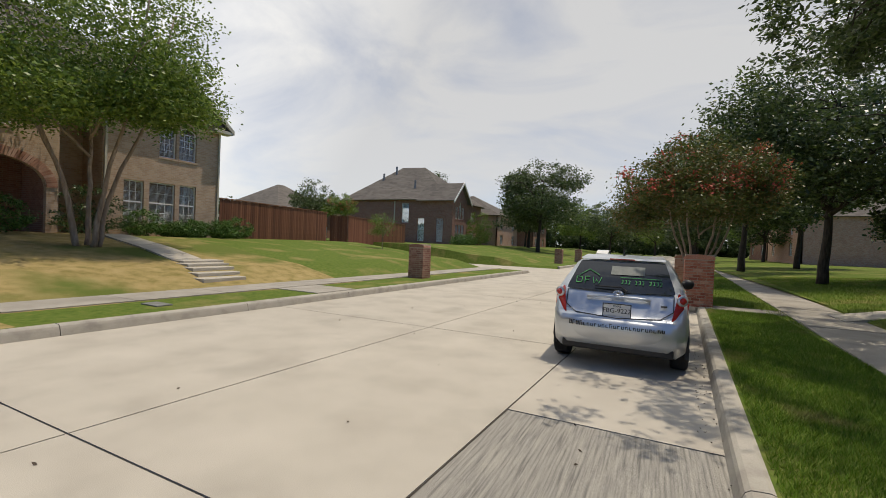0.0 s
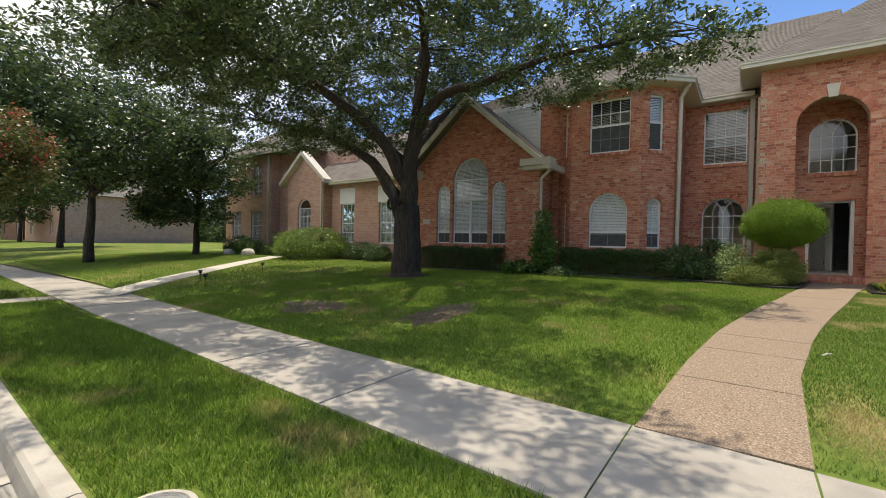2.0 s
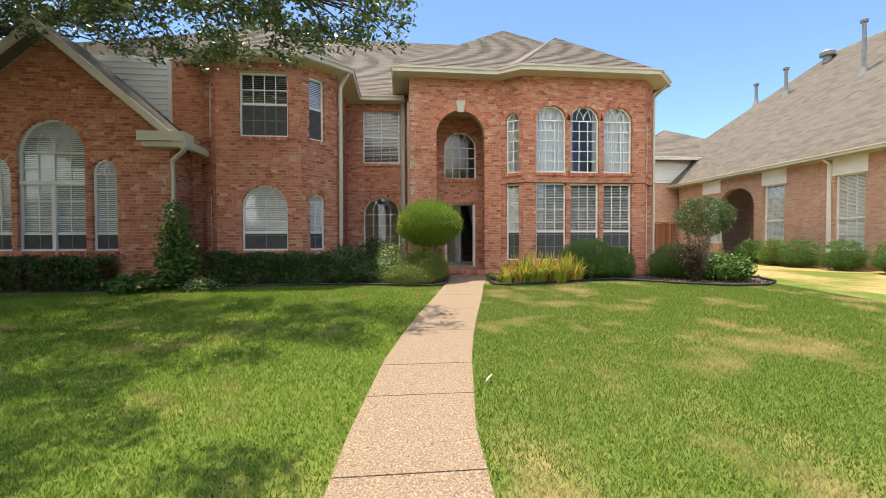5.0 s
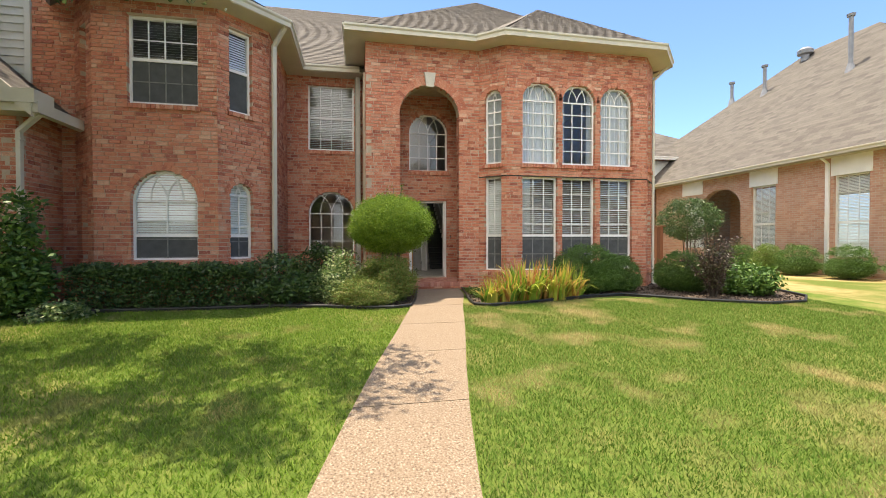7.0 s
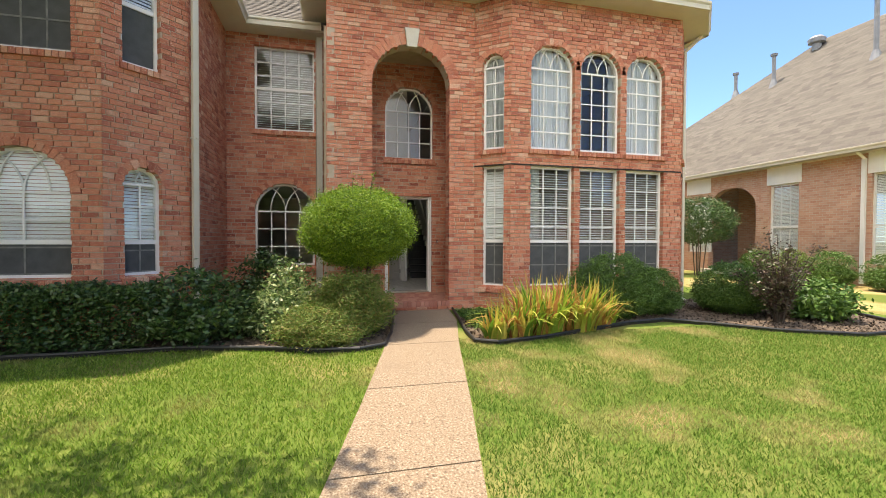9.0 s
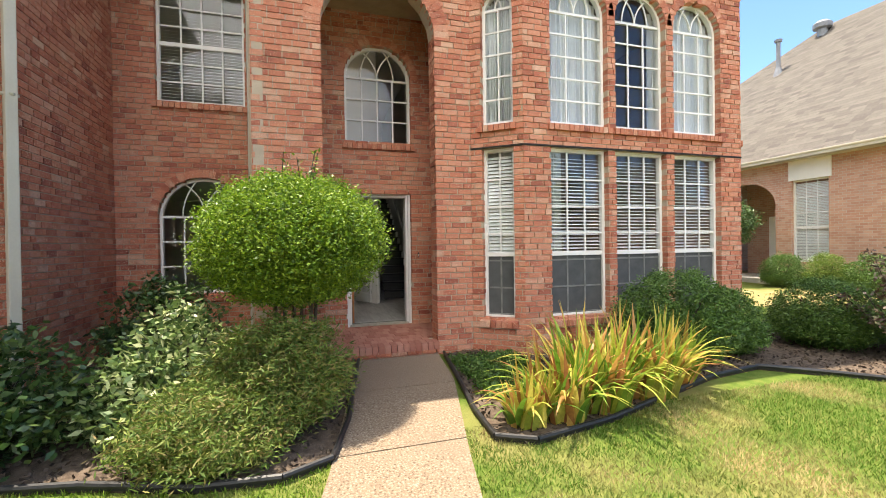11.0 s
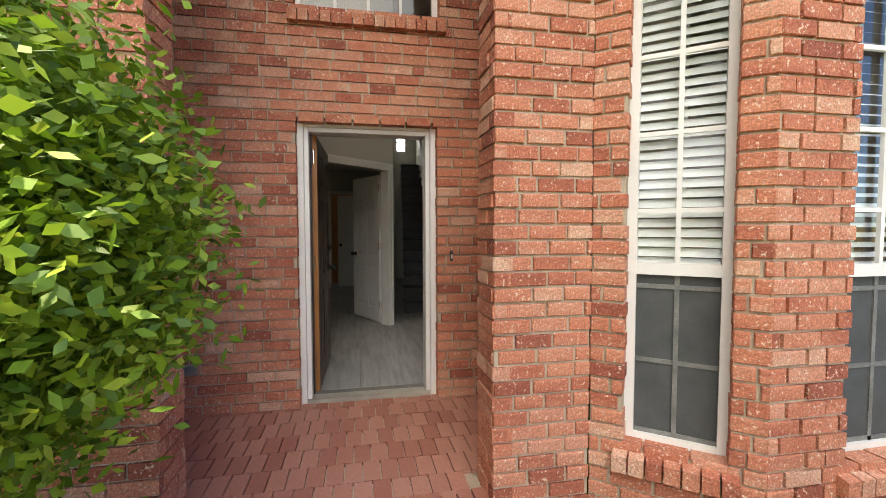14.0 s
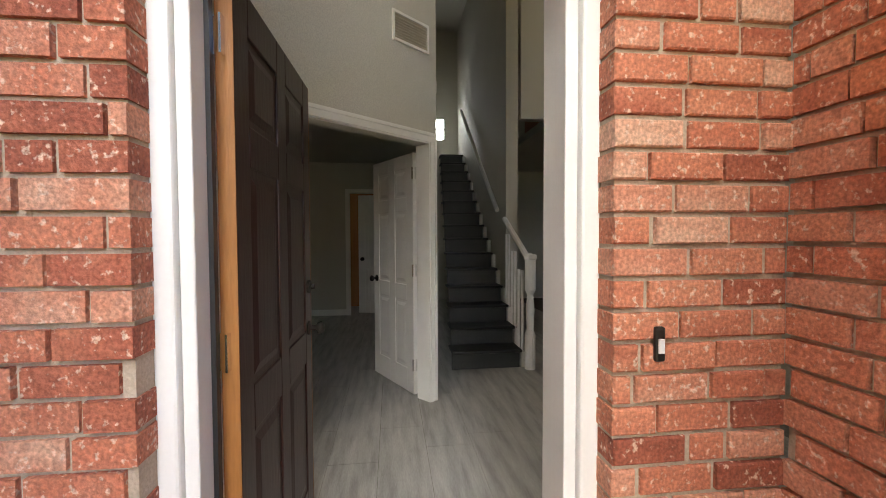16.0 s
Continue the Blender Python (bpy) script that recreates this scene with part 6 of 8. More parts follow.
# planting along the house
GZ = near_z(12.3)
hedge("dark clipped evergreen hedge under the gable windows", 11.85, 10.3, 12.5, 8.75, GZ, GZ + 0.72, HEDGE_LEAF, 0.06, 7000)
hedge("dark clipped evergreen hedge under the gable windows", 11.85, 8.6, 12.5, 7.1, GZ, GZ + 0.7, HEDGE_LEAF, 0.06, 7000)
hedge("dark clipped evergreen hedge below the bay", 12.42, 5.2, 13.05, 2.25, GZ, GZ + 0.76, HEDGE_LEAF, 0.06, 16000)
shrub("laurel_shrub", "loose dark green shrub beside the downspout", (12.85, 1.8, GZ), 0.6, 0.95, HEDGE_LEAF, 0.08, 160, 30, spread=0.1)
shrub("laurel_shrub", "tall dark green shrub in the corner", (14.9, 1.2, GZ), 0.6, 1.1, HEDGE_LEAF, 0.08, 160, 30, spread=0.1)
shrub("variegated_shrub", "variegated shrub with cream and green leaves", (12.95, 0.85, GZ), 0.36, 0.62, VARIEGATED, 0.075, 150, 28, spread=0.1)
shrub("variegated_shrub", "variegated shrub with cream and green leaves", (13.35, 0.62, GZ), 0.4, 0.95, VARIEGATED, 0.075, 120, 28, spread=0.1)
shrub("juniper", "low spreading olive-green juniper with brown patches", (12.5, 0.2, near_z(12)), 0.66, 0.5, JUNIPER_LEAF, 0.055, 560, 90, spread=0.07, shell=0.4, ry=0.62, aspect=0.22)
shrub("juniper", "feathery juniper shrub with upright sprays", (12.8, -0.22, near_z(12.8)), 0.56, 0.95, JUNIPER_LEAF, 0.055, 640, 90, spread=0.07, shell=0.4, aspect=0.22)
shrub("topiary", "ball-clipped lime green privet on several thin stems", (13.3, -0.36, GZ), 0.8, 1.25, LIME_LEAF, 0.031, 4600, 32, lift=0.9, stems=7, category="topiary", spread=0.06, shell=0.84)
sprig = thing("privet_shoots", "long pale shoots above the clipped privet", "plant", at=(13.25, -0.36, GZ + 1.98))
ss = Shape()
lv = []
for k in range(9):
    a, q = random.uniform(0, 6.28), random.uniform(0.05, 0.45)
    p0 = Vector((q * math.cos(a), q * math.sin(a), 0.0))
    p1 = p0 + Vector((random.uniform(-0.08, 0.08), random.uniform(-0.1, 0.1), random.uniform(0.15, 0.42)))
    ss.tube([p0, p0.lerp(p1, 0.5) + Vector((0.01, 0.01, 0)), p1], 0.004, 5)
    for j in range(9):
        lv.append(p0.lerp(p1, j / 8))
part("shoot", ss, BARK, sprig)
part("leaves", array_mesh("leaves", leaf_quads(np.repeat(np.array(lv), 2, axis=0) + rng.normal(size=(len(lv) * 2, 3)) * 0.015, 0.05, 0.025, 0, 0.4), 4, LIME_LEAF), None, sprig)["kind"] = "stuff"
shrub("young_laurel", "upright yellow-green shrub at the gable corner", (12.05, 5.55, GZ), 0.33, 2.0, YEW_LEAF, 0.1, 170, 26, spread=0.1, shell=0.5)
shrub("low_fern", "low green fern-like plant by the lawn", (11.8, 6.3, near_z(11.8)), 0.5, 0.35, YEW_LEAF, 0.11, 90, 26, spread=0.09)
shrub("low_plant", "low pale green plant by the lawn", (11.9, 4.95, near_z(11.8)), 0.35, 0.25, VARIEGATED, 0.08, 60, 24, spread=0.07)
for (x, y, n, r, ln) in ((12.2, -2.55, 130, 0.25, 0.72), (12.35, -3.0, 200, 0.34, 0.92), (12.45, -3.6, 180, 0.34, 0.92), (12.6, -4.1, 110, 0.28, 0.78), (12.15, -2.2, 60, 0.16, 0.55)):
    iris("clump of arching yellow-green iris leaves with brown tips", x, y, n, r, ln, "irises beside the walk")
shrub("boxwood", "large rounded clipped boxwood shrub", (13.2, -4.85, GZ), 0.8, 1.12, YEW_LEAF, 0.036, 1700, 30, spread=0.045, shell=0.93, rx=0.55)
shrub("boxwood", "rounded clipped boxwood shrub", (13.3, -5.75, GZ), 0.45, 0.86, YEW_LEAF, 0.036, 900, 30, spread=0.045, shell=0.93)
shrub("boxwood", "round clipped boxwood at the corner of the house", (13.1, -7.35, GZ), 0.62, 0.95, YEW_LEAF, 0.036, 1300, 30, spread=0.045, shell=0.93)
lor = thing("loropetalum", "loose purple-brown shrub with upright bare stems", "shrub", at=(12.1, -7.25, GZ - 0.02))
lp = []
for k in range(30):
    a, lean_ = random.uniform(0, 6.28), random.uniform(0.1, 0.75)
    hh_ = random.uniform(0.75, 1.55) * (1.1 - 0.35 * lean_)
    pts = [Vector((0.04 * math.cos(a), 0.04 * math.sin(a), -0.03)), Vector((lean_ * 0.3 * math.cos(a), lean_ * 0.3 * math.sin(a), hh_ * 0.4)), Vector((lean_ * math.cos(a + 0.2), lean_ * math.sin(a + 0.2), hh_))]
    part("stem", Shape().tube(pts, [0.014, 0.01, 0.003], n=5), BARK, lor)
    for q in range(34):
        u = random.uniform(0.25, 1.0)
        c_ = pts[0].lerp(pts[1], u * 2) if u < 0.5 else pts[1].lerp(pts[2], u * 2 - 1)
        lp += [tuple(c_ + Vector((random.gauss(0, 0.045), random.gauss(0, 0.045), random.gauss(0, 0.04)))) for _ in range(4)]
part("foliage", array_mesh("foliage", leaf_quads(np.array(lp), 0.055, 0.03, 0.0, 0.3), 4, PLUM_LEAF), None, lor)["kind"] = "stuff"
shrub("dwarf_pine", "low bushy green shrub at the end of the bed", (12.4, -8.3, GZ), 0.6, 0.72, YEW_LEAF, 0.1, 230, 28, spread=0.1, shell=0.6)
shrub("privet_tree", "small round-headed evergreen on bare stems", (20.2, -13.6, near_z(17)), 1.2, 1.9, HEDGE_LEAF, 0.08, 420, 30, lift=1.1, stems=5, category="tree", spread=0.1)
for xs_, leaf, r in ((18.6, YEW_LEAF, 0.55), (17.4, LIGHT_LEAF, 0.5), (16.3, YEW_LEAF, 0.62), (14.7, YEW_LEAF, 0.62), (13.0, YEW_LEAF, 0.62)):
    shrub("boxwood", "rounded clipped shrub along the neighbouring house", (xs_, -14.55, near_z(15)), r, 1.05, leaf, 0.045, 600, 30, group="shrubs of the neighbouring house", spread=0.06)
shrub("privet", "large loose pale green bush beside the neighbouring walk", (12.8, 17.6, near_z(12)), 1.7, 1.5, LIGHT_LEAF, 0.1, 500, 34, spread=0.14)
for x, y, r, leaf in ((13.3, 20.2, 0.7, LIGHT_LEAF), (13.6, 21.8, 0.6, LIGHT_LEAF), (13.0, 23.5, 0.8, YEW_LEAF), (13.6, 15.2, 0.7, HEDGE_LEAF), (13.4, 13.9, 0.6, HEDGE_LEAF), (13.8, 26, 0.9, HEDGE_LEAF)):
    shrub("garden_shrub", "low green shrub before the neighbouring house", (x, y, near_z(x)), r, r * 1.2, leaf, 0.09, 130, 28, group="shrubs before the neighbouring house", spread=0.12)

# beds: earth, bark chips, black edging
beds = []


def bed(name, outline, label):
    s = Shape()
    top = [(x, y, near_z(x) + 0.012) for x, y in outline]
    s.prism(top, (0, 0, -0.06))
    ob = structure(name, s, SOIL, label, "flower bed")
    beds.append(outline)
    return ob


EDGE_L = [(12.3, 6.1), (12.32, 5.2), (12.34, 4.2), (12.3, 3.0), (12.35, 1.9), (12.15, 0.9), (11.9, 0.2), (11.85, -0.3), (12.0, -0.62), (12.6, -0.78), (13.4, -0.9), (14.4, -1.06)]
EDGE_R = [(14.4, -2.18), (13.4, -2.02), (12.5, -1.86), (11.95, -1.82), (11.8, -2.1), (11.95, -2.9), (12.25, -3.8), (12.5, -4.6), (12.6, -5.4), (12.1, -6.0), (11.55, -6.6), (11.1, -7.6), (11.15, -8.5), (11.7, -9.2), (12.6, -9.5), (13.6, -9.2)]
bed("ground_bed", EDGE_L + [(16.2, -0.2), (16.2, 2.1), (13.0, 6.1)], "earth bed along the left of the front walk")
bed("ground_bed_right", EDGE_R + [(14.7, -8.6), (14.5, -2.4)], "earth bed below the bay windows")
bed("ground_bed_gable", [(11.6, 6.6), (11.6, 10.6), (12.6, 10.8), (12.6, 6.4)], "earth bed under the gable windows")
SOILS = [(4.75, 7.35, 0.65, 0.95), (5.5, 4.75, 1.25, 0.5), (9.35, 8.8, 0.85, 0.85)]
for name, pts in (("edging_left", EDGE_L), ("edging_right", EDGE_R)):
    s = Shape()
    for a, b in zip(pts[:-1], pts[1:]):
        s.tube([(a[0], a[1], near_z(a[0]) + 0.05), (b[0], b[1], near_z(b[0]) + 0.05)], 0.022, 8)
        s.prism([(a[0], a[1], near_z(a[0]) - 0.03), (b[0], b[1], near_z(b[0]) - 0.03), (b[0], b[1], near_z(b[0]) + 0.05), (a[0], a[1], near_z(a[0]) + 0.05)], (0.006, 0.006, 0))
    structure(name, s, BLACK, "black plastic lawn edging along the bed", "edging", smooth=False)


def inside(px, py, poly):
    c = np.zeros(px.shape, bool)
    n = len(poly)
    for i in range(n):
        (x0, y0), (x1, y1) = poly[i], poly[(i + 1) % n]
        hit_ = ((y0 > py) != (y1 > py)) & (px < (x1 - x0) * (py - y0) / (y1 - y0 + 1e-9) + x0)
        c ^= hit_
    return c


# bark chips and dead leaves in the beds
px, py = rng.uniform(11.2, 14.6, 30000), rng.uniform(-9.5, 6, 30000)
ok = inside(px, py, beds[0]) | inside(px, py, beds[1])
px, py = px[ok][:9000], py[ok][:9000]
pz = np.array([near_z(x) + 0.02 for x in px])
me = array_mesh("bark_chips", leaf_quads(np.stack([px, py, pz], 1) + rng.normal(size=(len(px), 3)) * [0, 0, 0.008], 0.05, 0.028), 4, MULCH)
tagged(new("bark_chips", me), "dark bark chips and dead leaves strewn over the beds", "mulch", "", "stuff")
# creeping ground cover right of the walk end
px, py = rng.uniform(12.7, 14.1, 2600), rng.uniform(-3.0, -2.12, 2600)
ok = rng.random(2600) < 0.9 - 0.35 * np.abs(py + 2.5)
c = np.stack([px, py, np.array([near_z(x) for x in px]) + 0.03 + rng.random(2600) * 0.05], 1)[ok]
tagged(new("ground_cover", array_mesh("ground_cover", leaf_quads(np.repeat(c, 4, axis=0) + rng.normal(size=(len(c) * 4, 3)) * 0.02, 0.04, 0.025), 4, YEW_LEAF)), "low creeping green ground cover in the bed", "ground cover", "", "stuff")
# bare earth under the oak
for i, (x, y, rx, ry) in enumerate(SOILS):
    s = Shape()
    n = 22
    ring = [(x + rx * math.cos(6.283 * k / n) * random.uniform(0.5, 1.15), y + ry * math.sin(6.283 * k / n) * random.uniform(0.5, 1.15)) for k in range(n)]
    s.add([(px_, py_, near_z(px_) + 0.008) for px_, py_ in ring] + [(x, y, near_z(x) + 0.02)], [(k, (k + 1) % n, n) for k in range(n)])
    structure("ground_bare" if i == 0 else f"ground_bare_{i}", s, SOIL, "bare dark earth worn into the lawn", "earth")


# grass blades, denser close to the walk
def grass(name, label, n, box, mat, h=0.06, keep=None):
    x, y = rng.uniform(box[0], box[1], n), rng.uniform(box[2], box[3], n)
    ok = np.ones(n, bool)
    sk = 0.05 * (y - 3)
    ok &= ~((x > WALK_IN + sk - 0.01) & (x < WALK_OUT + sk + 0.01)) & (x > 0.1 + sk)
    l, r = np.interp(x, PATH_X, PATH_L), np.interp(x, PATH_X, PATH_R)
    ok &= ~((x > WALK_IN) & (y < l + 0.01) & (y > r - 0.01))
    for b in beds:
        ok &= ~inside(x, y, b)
    ok &= ~((y > 12.9) & (y < 13.75) & (x < 1.8))
    ok &= ~((x > 3.1) & (y > 12.55 + (x - 3.15) * 0.75) & (y < 13.75 + (x - 3.15) * 0.75))
    for sx_, sy_, rx, ry in SOILS:
        ok &= ~((((x - sx_) / rx) ** 2 + ((y - sy_) / ry) ** 2 < 0.85) & (rng.random(n) < 0.72))
    ok &= ~((x - 0.25) ** 2 + (y - 2.88) ** 2 < 0.06)
    ok &= ~((x - 9.35) ** 2 + (y - 8.8) ** 2 < 0.3)
    if keep is not None:
        ok &= keep(x, y)
    x, y = x[ok], y[ok]
    n = len(x)
    z = np.interp(x, [0.1, 1.7, 3.15, 4.6, 6.4, 8.5, 11.5, 13.0, 40], [0.15, 0.15, 0.165, 0.29, 0.42, 0.54, 0.68, 0.72, 0.85])
    a = rng.random(n) * 6.283
    hh = h * rng.uniform(0.5, 1.25, n)
    lean = hh * rng.uniform(0.2, 1.1, n)
    w = rng.uniform(0.0035, 0.0065, n)
    b2 = a + rng.normal(size=n) * 0.8
    base = np.stack([x, y, z - 0.003], 1)
    s = np.stack([-np.sin(a) * w, np.cos(a) * w, np.zeros(n)], 1)
    tip = base + np.stack([np.cos(b2) * lean, np.sin(b2) * lean, hh], 1)
    ob = new(name, array_mesh(name, np.stack([base - s, base + s, tip], 1), 3, mat))
    return tagged(ob, label, "grass", "", "stuff")


grass("grass", "green turf with dry patches between street and house", 400000, (3.0, 13.0, -1.2, 11), BLADE, h=0.04, keep=lambda x, y: y > np.interp(x, PATH_X, PATH_L) - 0.02)
grass("grass_sunny", "paler sun-bleached turf beside the front walk", 420000, (3.0, 12.2, -9, 1.1), DRY_BLADE, h=0.036, keep=lambda x, y: y < np.interp(x, PATH_X, PATH_R) + 0.02)
grass("grass_verge", "thick green turf on the verge beside the kerb", 150000, (0.05, 1.95, -1.5, 12.8), BLADE, h=0.055)
grass("grass_far", "green turf before the neighbouring house", 120000, (0.1, 12.6, 11, 30), BLADE, h=0.07)


# ---- the parked car ----
def build_car(x, y):
    c = thing("parked_car", "silver hatchback parked at the kerb, seen from behind", "car", at=(x, y, 0))
    top = lambda s: float(np.interp(s, [0, 0.08, 0.13, 0.26, 0.45, 0.7, 0.95, 1.5, 2.0, 2.5, 3.0, 3.6, 3.9, 4.0], [0.66, 0.72, 0.8, 0.99, 1.2, 1.39, 1.44, 1.47, 1.45, 1.33, 1.03, 0.9, 0.74, 0.55]))
    wide = lambda s: float(np.interp(s, [0, 0.1, 0.3, 0.8, 3.2, 3.7, 3.95, 4.0], [0.68, 0.78, 0.825, 0.845, 0.84, 0.78, 0.62, 0.5]))
    body = Shape()
    st = [0, 0.03, 0.08, 0.13, 0.2, 0.26, 0.35, 0.45, 0.58, 0.7, 0.82, 0.95, 1.2, 1.5, 2.0, 2.5, 2.75, 3.0, 3.3, 3.6, 3.8, 3.9, 4.0]
    rings = []
    for s in st:
        zt, w = top(s), wide(s)
        zs = min(zt, 0.98)
        wr = min(w, 0.56 + 0.04 * math.sin(s)) if zt > 1.05 else w * 0.9
        zb = 0.22 if 0.15 < s < 3.8 else 0.32
        prof = [(w * 0.86, zb), (w * 0.97, zb + 0.08), (w, 0.52), (w * 0.995, 0.7 if zs > 0.8 else zs * 0.9), (w * 0.955, zs)]
        if zt > zs + 0.02:
            k = (zt - zs) / 0.46
            prof += [(w * 0.955 + (wr - w * 0.955) * 0.5 * k, zs + (zt - zs) * 0.5), (w * 0.955 + (wr - w * 0.955) * min(1, k), zt - 0.06 * k), (wr * 0.62, zt - 0.006), (0.0, zt)]
        else:
            prof += [(w * 0.85, zs + 0.004), (w * 0.7, zs + 0.006), (w * 0.4, zs + 0.008), (0, zs + 0.01)]
        rings.append([(px, s, pz) for px, pz in prof] + [(-px, s, pz) for px, pz in prof[-2::-1]])
    n = len(rings[0])
    verts = [p for r in rings for p in r]
    faces = [(i * n + k, (i + 1) * n + k, (i + 1) * n + k + 1, i * n + k + 1) for i in range(len(st) - 1) for k in range(n - 1)]
    faces += [tuple(range(n)), tuple(range((len(st) - 1) * n + n - 1, (len(st) - 1) * n - 1, -1))]
    faces += [(i * n, i * n + n - 1, (i + 1) * n + n - 1, (i + 1) * n) for i in range(len(st) - 1)]
    body.add(verts, faces)
    bd = part("body", body, CAR_PAINT, c, "silver metallic body", smooth=True)
    # bumper skin wraps the tail
    bp = Shape()
    rows = [(0.34, 0.03, 0.74), (0.42, -0.03, 0.79), (0.52, -0.055, 0.82), (0.6, -0.05, 0.825), (0.655, -0.015, 0.81), (0.67, 0.05, 0.78)]
    cols = 17
    vs = []
    for z, yo, hw in rows:
        for k in range(cols):
            a = -1 + 2 * k / (cols - 1)
            lift = 0.1 * max(0.0, abs(a) - 0.55) / 0.45 * (1 if z > 0.58 else 0)
            vs.append((hw * a, yo + 0.34 * abs(a) ** 4.5, z + lift))
    bp.add(vs, [(i * cols + k, i * cols + k + 1, (i + 1) * cols + k + 1, (i + 1) * cols + k) for i in range(len(rows) - 1) for k in range(cols - 1)])
    part("bumper", bp, CAR_PAINT, c, "silver rear bumper", smooth=True)
    part("valance", Shape().box(-0.66, 0.02, 0.24, 0.66, 0.14, 0.36), BLACK, c, "black lower bumper", bevel=0.03)

    def on_tail(u, z, off=0.014):
        """A point on the sloping tail, off its surface."""
        s = float(np.interp(z, [0.66, 0.72, 0.8, 0.99, 1.2, 1.39, 1.44], [0, 0.08, 0.13, 0.26, 0.45, 0.7, 0.95]))
        return Vector((u, s - off * 1.6 - 0.0, z + off * 0.6))

    gl = Shape()
    rows = [(1.0, 0.66), (1.08, 0.64), (1.16, 0.61), (1.24, 0.585), (1.32, 0.56), (1.375, 0.535)]
    vs = [on_tail(hw * (-1 + 2 * k / 8), z - 0.02 * (1 - abs(-1 + 2 * k / 8)), 0.012) for z, hw in rows for k in range(9)]
    gl.add(vs, [(i * 9 + k, i * 9 + k + 1, (i + 1) * 9 + k + 1, (i + 1) * 9 + k) for i in range(5) for k in range(8)])
    win = part("rear_window", gl, CAR_GLASS, c, "dark tinted rear window with green marker writing", smooth=True)
    # marker strokes: a roof-shaped doodle, letters and a row of digits as plain strokes
    for pts in ([(-0.52, 1.17), (-0.4, 1.25), (-0.26, 1.18)], [(-0.55, 1.07), (-0.55, 1.15), (-0.48, 1.14), (-0.48, 1.08), (-0.55, 1.07)], [(-0.44, 1.07), (-0.44, 1.15), (-0.38, 1.15)], [(-0.44, 1.11), (-0.39, 1.11)],
                [(-0.34, 1.15), (-0.32, 1.07), (-0.29, 1.12), (-0.26, 1.07), (-0.23, 1.15)]):
        part("marker_stroke", Shape().tube([on_tail(u, z, 0.02) for u, z in pts], 0.006, 5), GREEN_PEN, win)
    for k in range(12):
        if k in (3, 7):
            continue
        u = 0.02 + k * 0.042
        part("marker_stroke", Shape().tube([on_tail(u, 1.09, 0.02), on_tail(u + 0.02, 1.09, 0.02), on_tail(u + 0.02, 1.13, 0.02), on_tail(u, 1.13, 0.02)], 0.005, 5), GREEN_PEN, win)
    part("marker_stroke", Shape().tube([on_tail(0.0, 1.165, 0.02), on_tail(0.5, 1.165, 0.02)], 0.004, 5), GREEN_PEN, win)
    # reflection in the rear glass, painted as a flat dull grey patch
    part("glare_patch", Shape().prism([on_tail(-0.12, 1.2, 0.015), on_tail(0.3, 1.2, 0.015), on_tail(0.3, 1.31, 0.015), on_tail(-0.12, 1.31, 0.015)], (0, 0.004, 0)), GLARE_GREY, win, "dull grey patch painted as a reflection on the window")
    part("wiper", Shape().tube([on_tail(0.1, 0.985, 0.03), on_tail(0.03, 1.035, 0.035), on_tail(-0.3, 1.035, 0.03)], [0.02, 0.013, 0.008], 7), BLACK, c, "black rear wiper")
    part("spoiler", Shape().prism([(-0.55, 0.72, 1.43), (0.55, 0.72, 1.43), (0.52, 1.05, 1.468), (-0.52, 1.05, 1.468)], (0, -0.07, -0.028)), CAR_PAINT, c, bevel=0.012)
    part("brake_light", Shape().box(-0.16, 0.655, 1.405, 0.16, 0.68, 1.42), RED_LENS, c)
    for sg in (-1, 1):
        lamp = Shape()
        # the lamp cluster wraps the corner
        out = [(0.62, 0.7, 0.05), (0.79, 0.72, 0.2), (0.815, 0.88, 0.34), (0.775, 1.03, 0.42), (0.69, 1.02, 0.28), (0.655, 0.86, 0.15)]
        pts = [Vector((sg * a, s - 0.012, z)) for a, z, s in out]
        mid = Vector((sg * 0.745, 0.16, 0.88))
        lamp.add(pts + [mid], [(k, (k + 1) % 6, 6) for k in range(6)])
        la = part("tail_light", lamp, RED_LENS, c, "red tail light", smooth=True)
        m = Matrix.Translation((sg * 0.735, 0.158, 0.95)) @ Matrix.Rotation(math.pi / 2, 4, "X") @ Matrix.Rotation(sg * 0.4, 4, "Y")
        for rad, mat, dz in ((0.07, CLEAR_LENS, 0.012), (0.045, RED_LENS, 0.02)):
            r_ = Shape().lathe([(0, 0), (rad, 0), (rad * 0.85, dz), (0, dz * 1.3)], (0, 0, 0), 16)
            b = Shape().add([m @ Vector(v) for v in r_.v], r_.f)
            part("lens", b, mat, la, smooth=True)
        low = Shape()
        q = [Vector((sg * a, s - 0.018, z)) for a, z, s in ((0.66, 0.7, 0.09), (0.79, 0.725, 0.21), (0.8, 0.79, 0.25), (0.68, 0.77, 0.13))]
        low.add(q, [(0, 1, 2, 3)])
        part("lens", low, CLEAR_LENS, la, "pale lower lens")
        mm = Shape().lathe([(0, -0.09), (0.05, -0.07), (0.075, 0), (0.06, 0.06), (0, 0.08)], (0, 0, 0), 12)
        part("wing_mirror", Shape().add([(sg * 0.93 + v[0] * 1.3, 2.62 + v[1], 1.0 + v[2]) for v in mm.v], mm.f).box(min(sg * 0.8, sg * 0.9), 2.6, 0.96, max(sg * 0.8, sg * 0.9), 2.66, 1.0), BLACK, c, "black door mirror", smooth=True)
        sw_ = Shape()
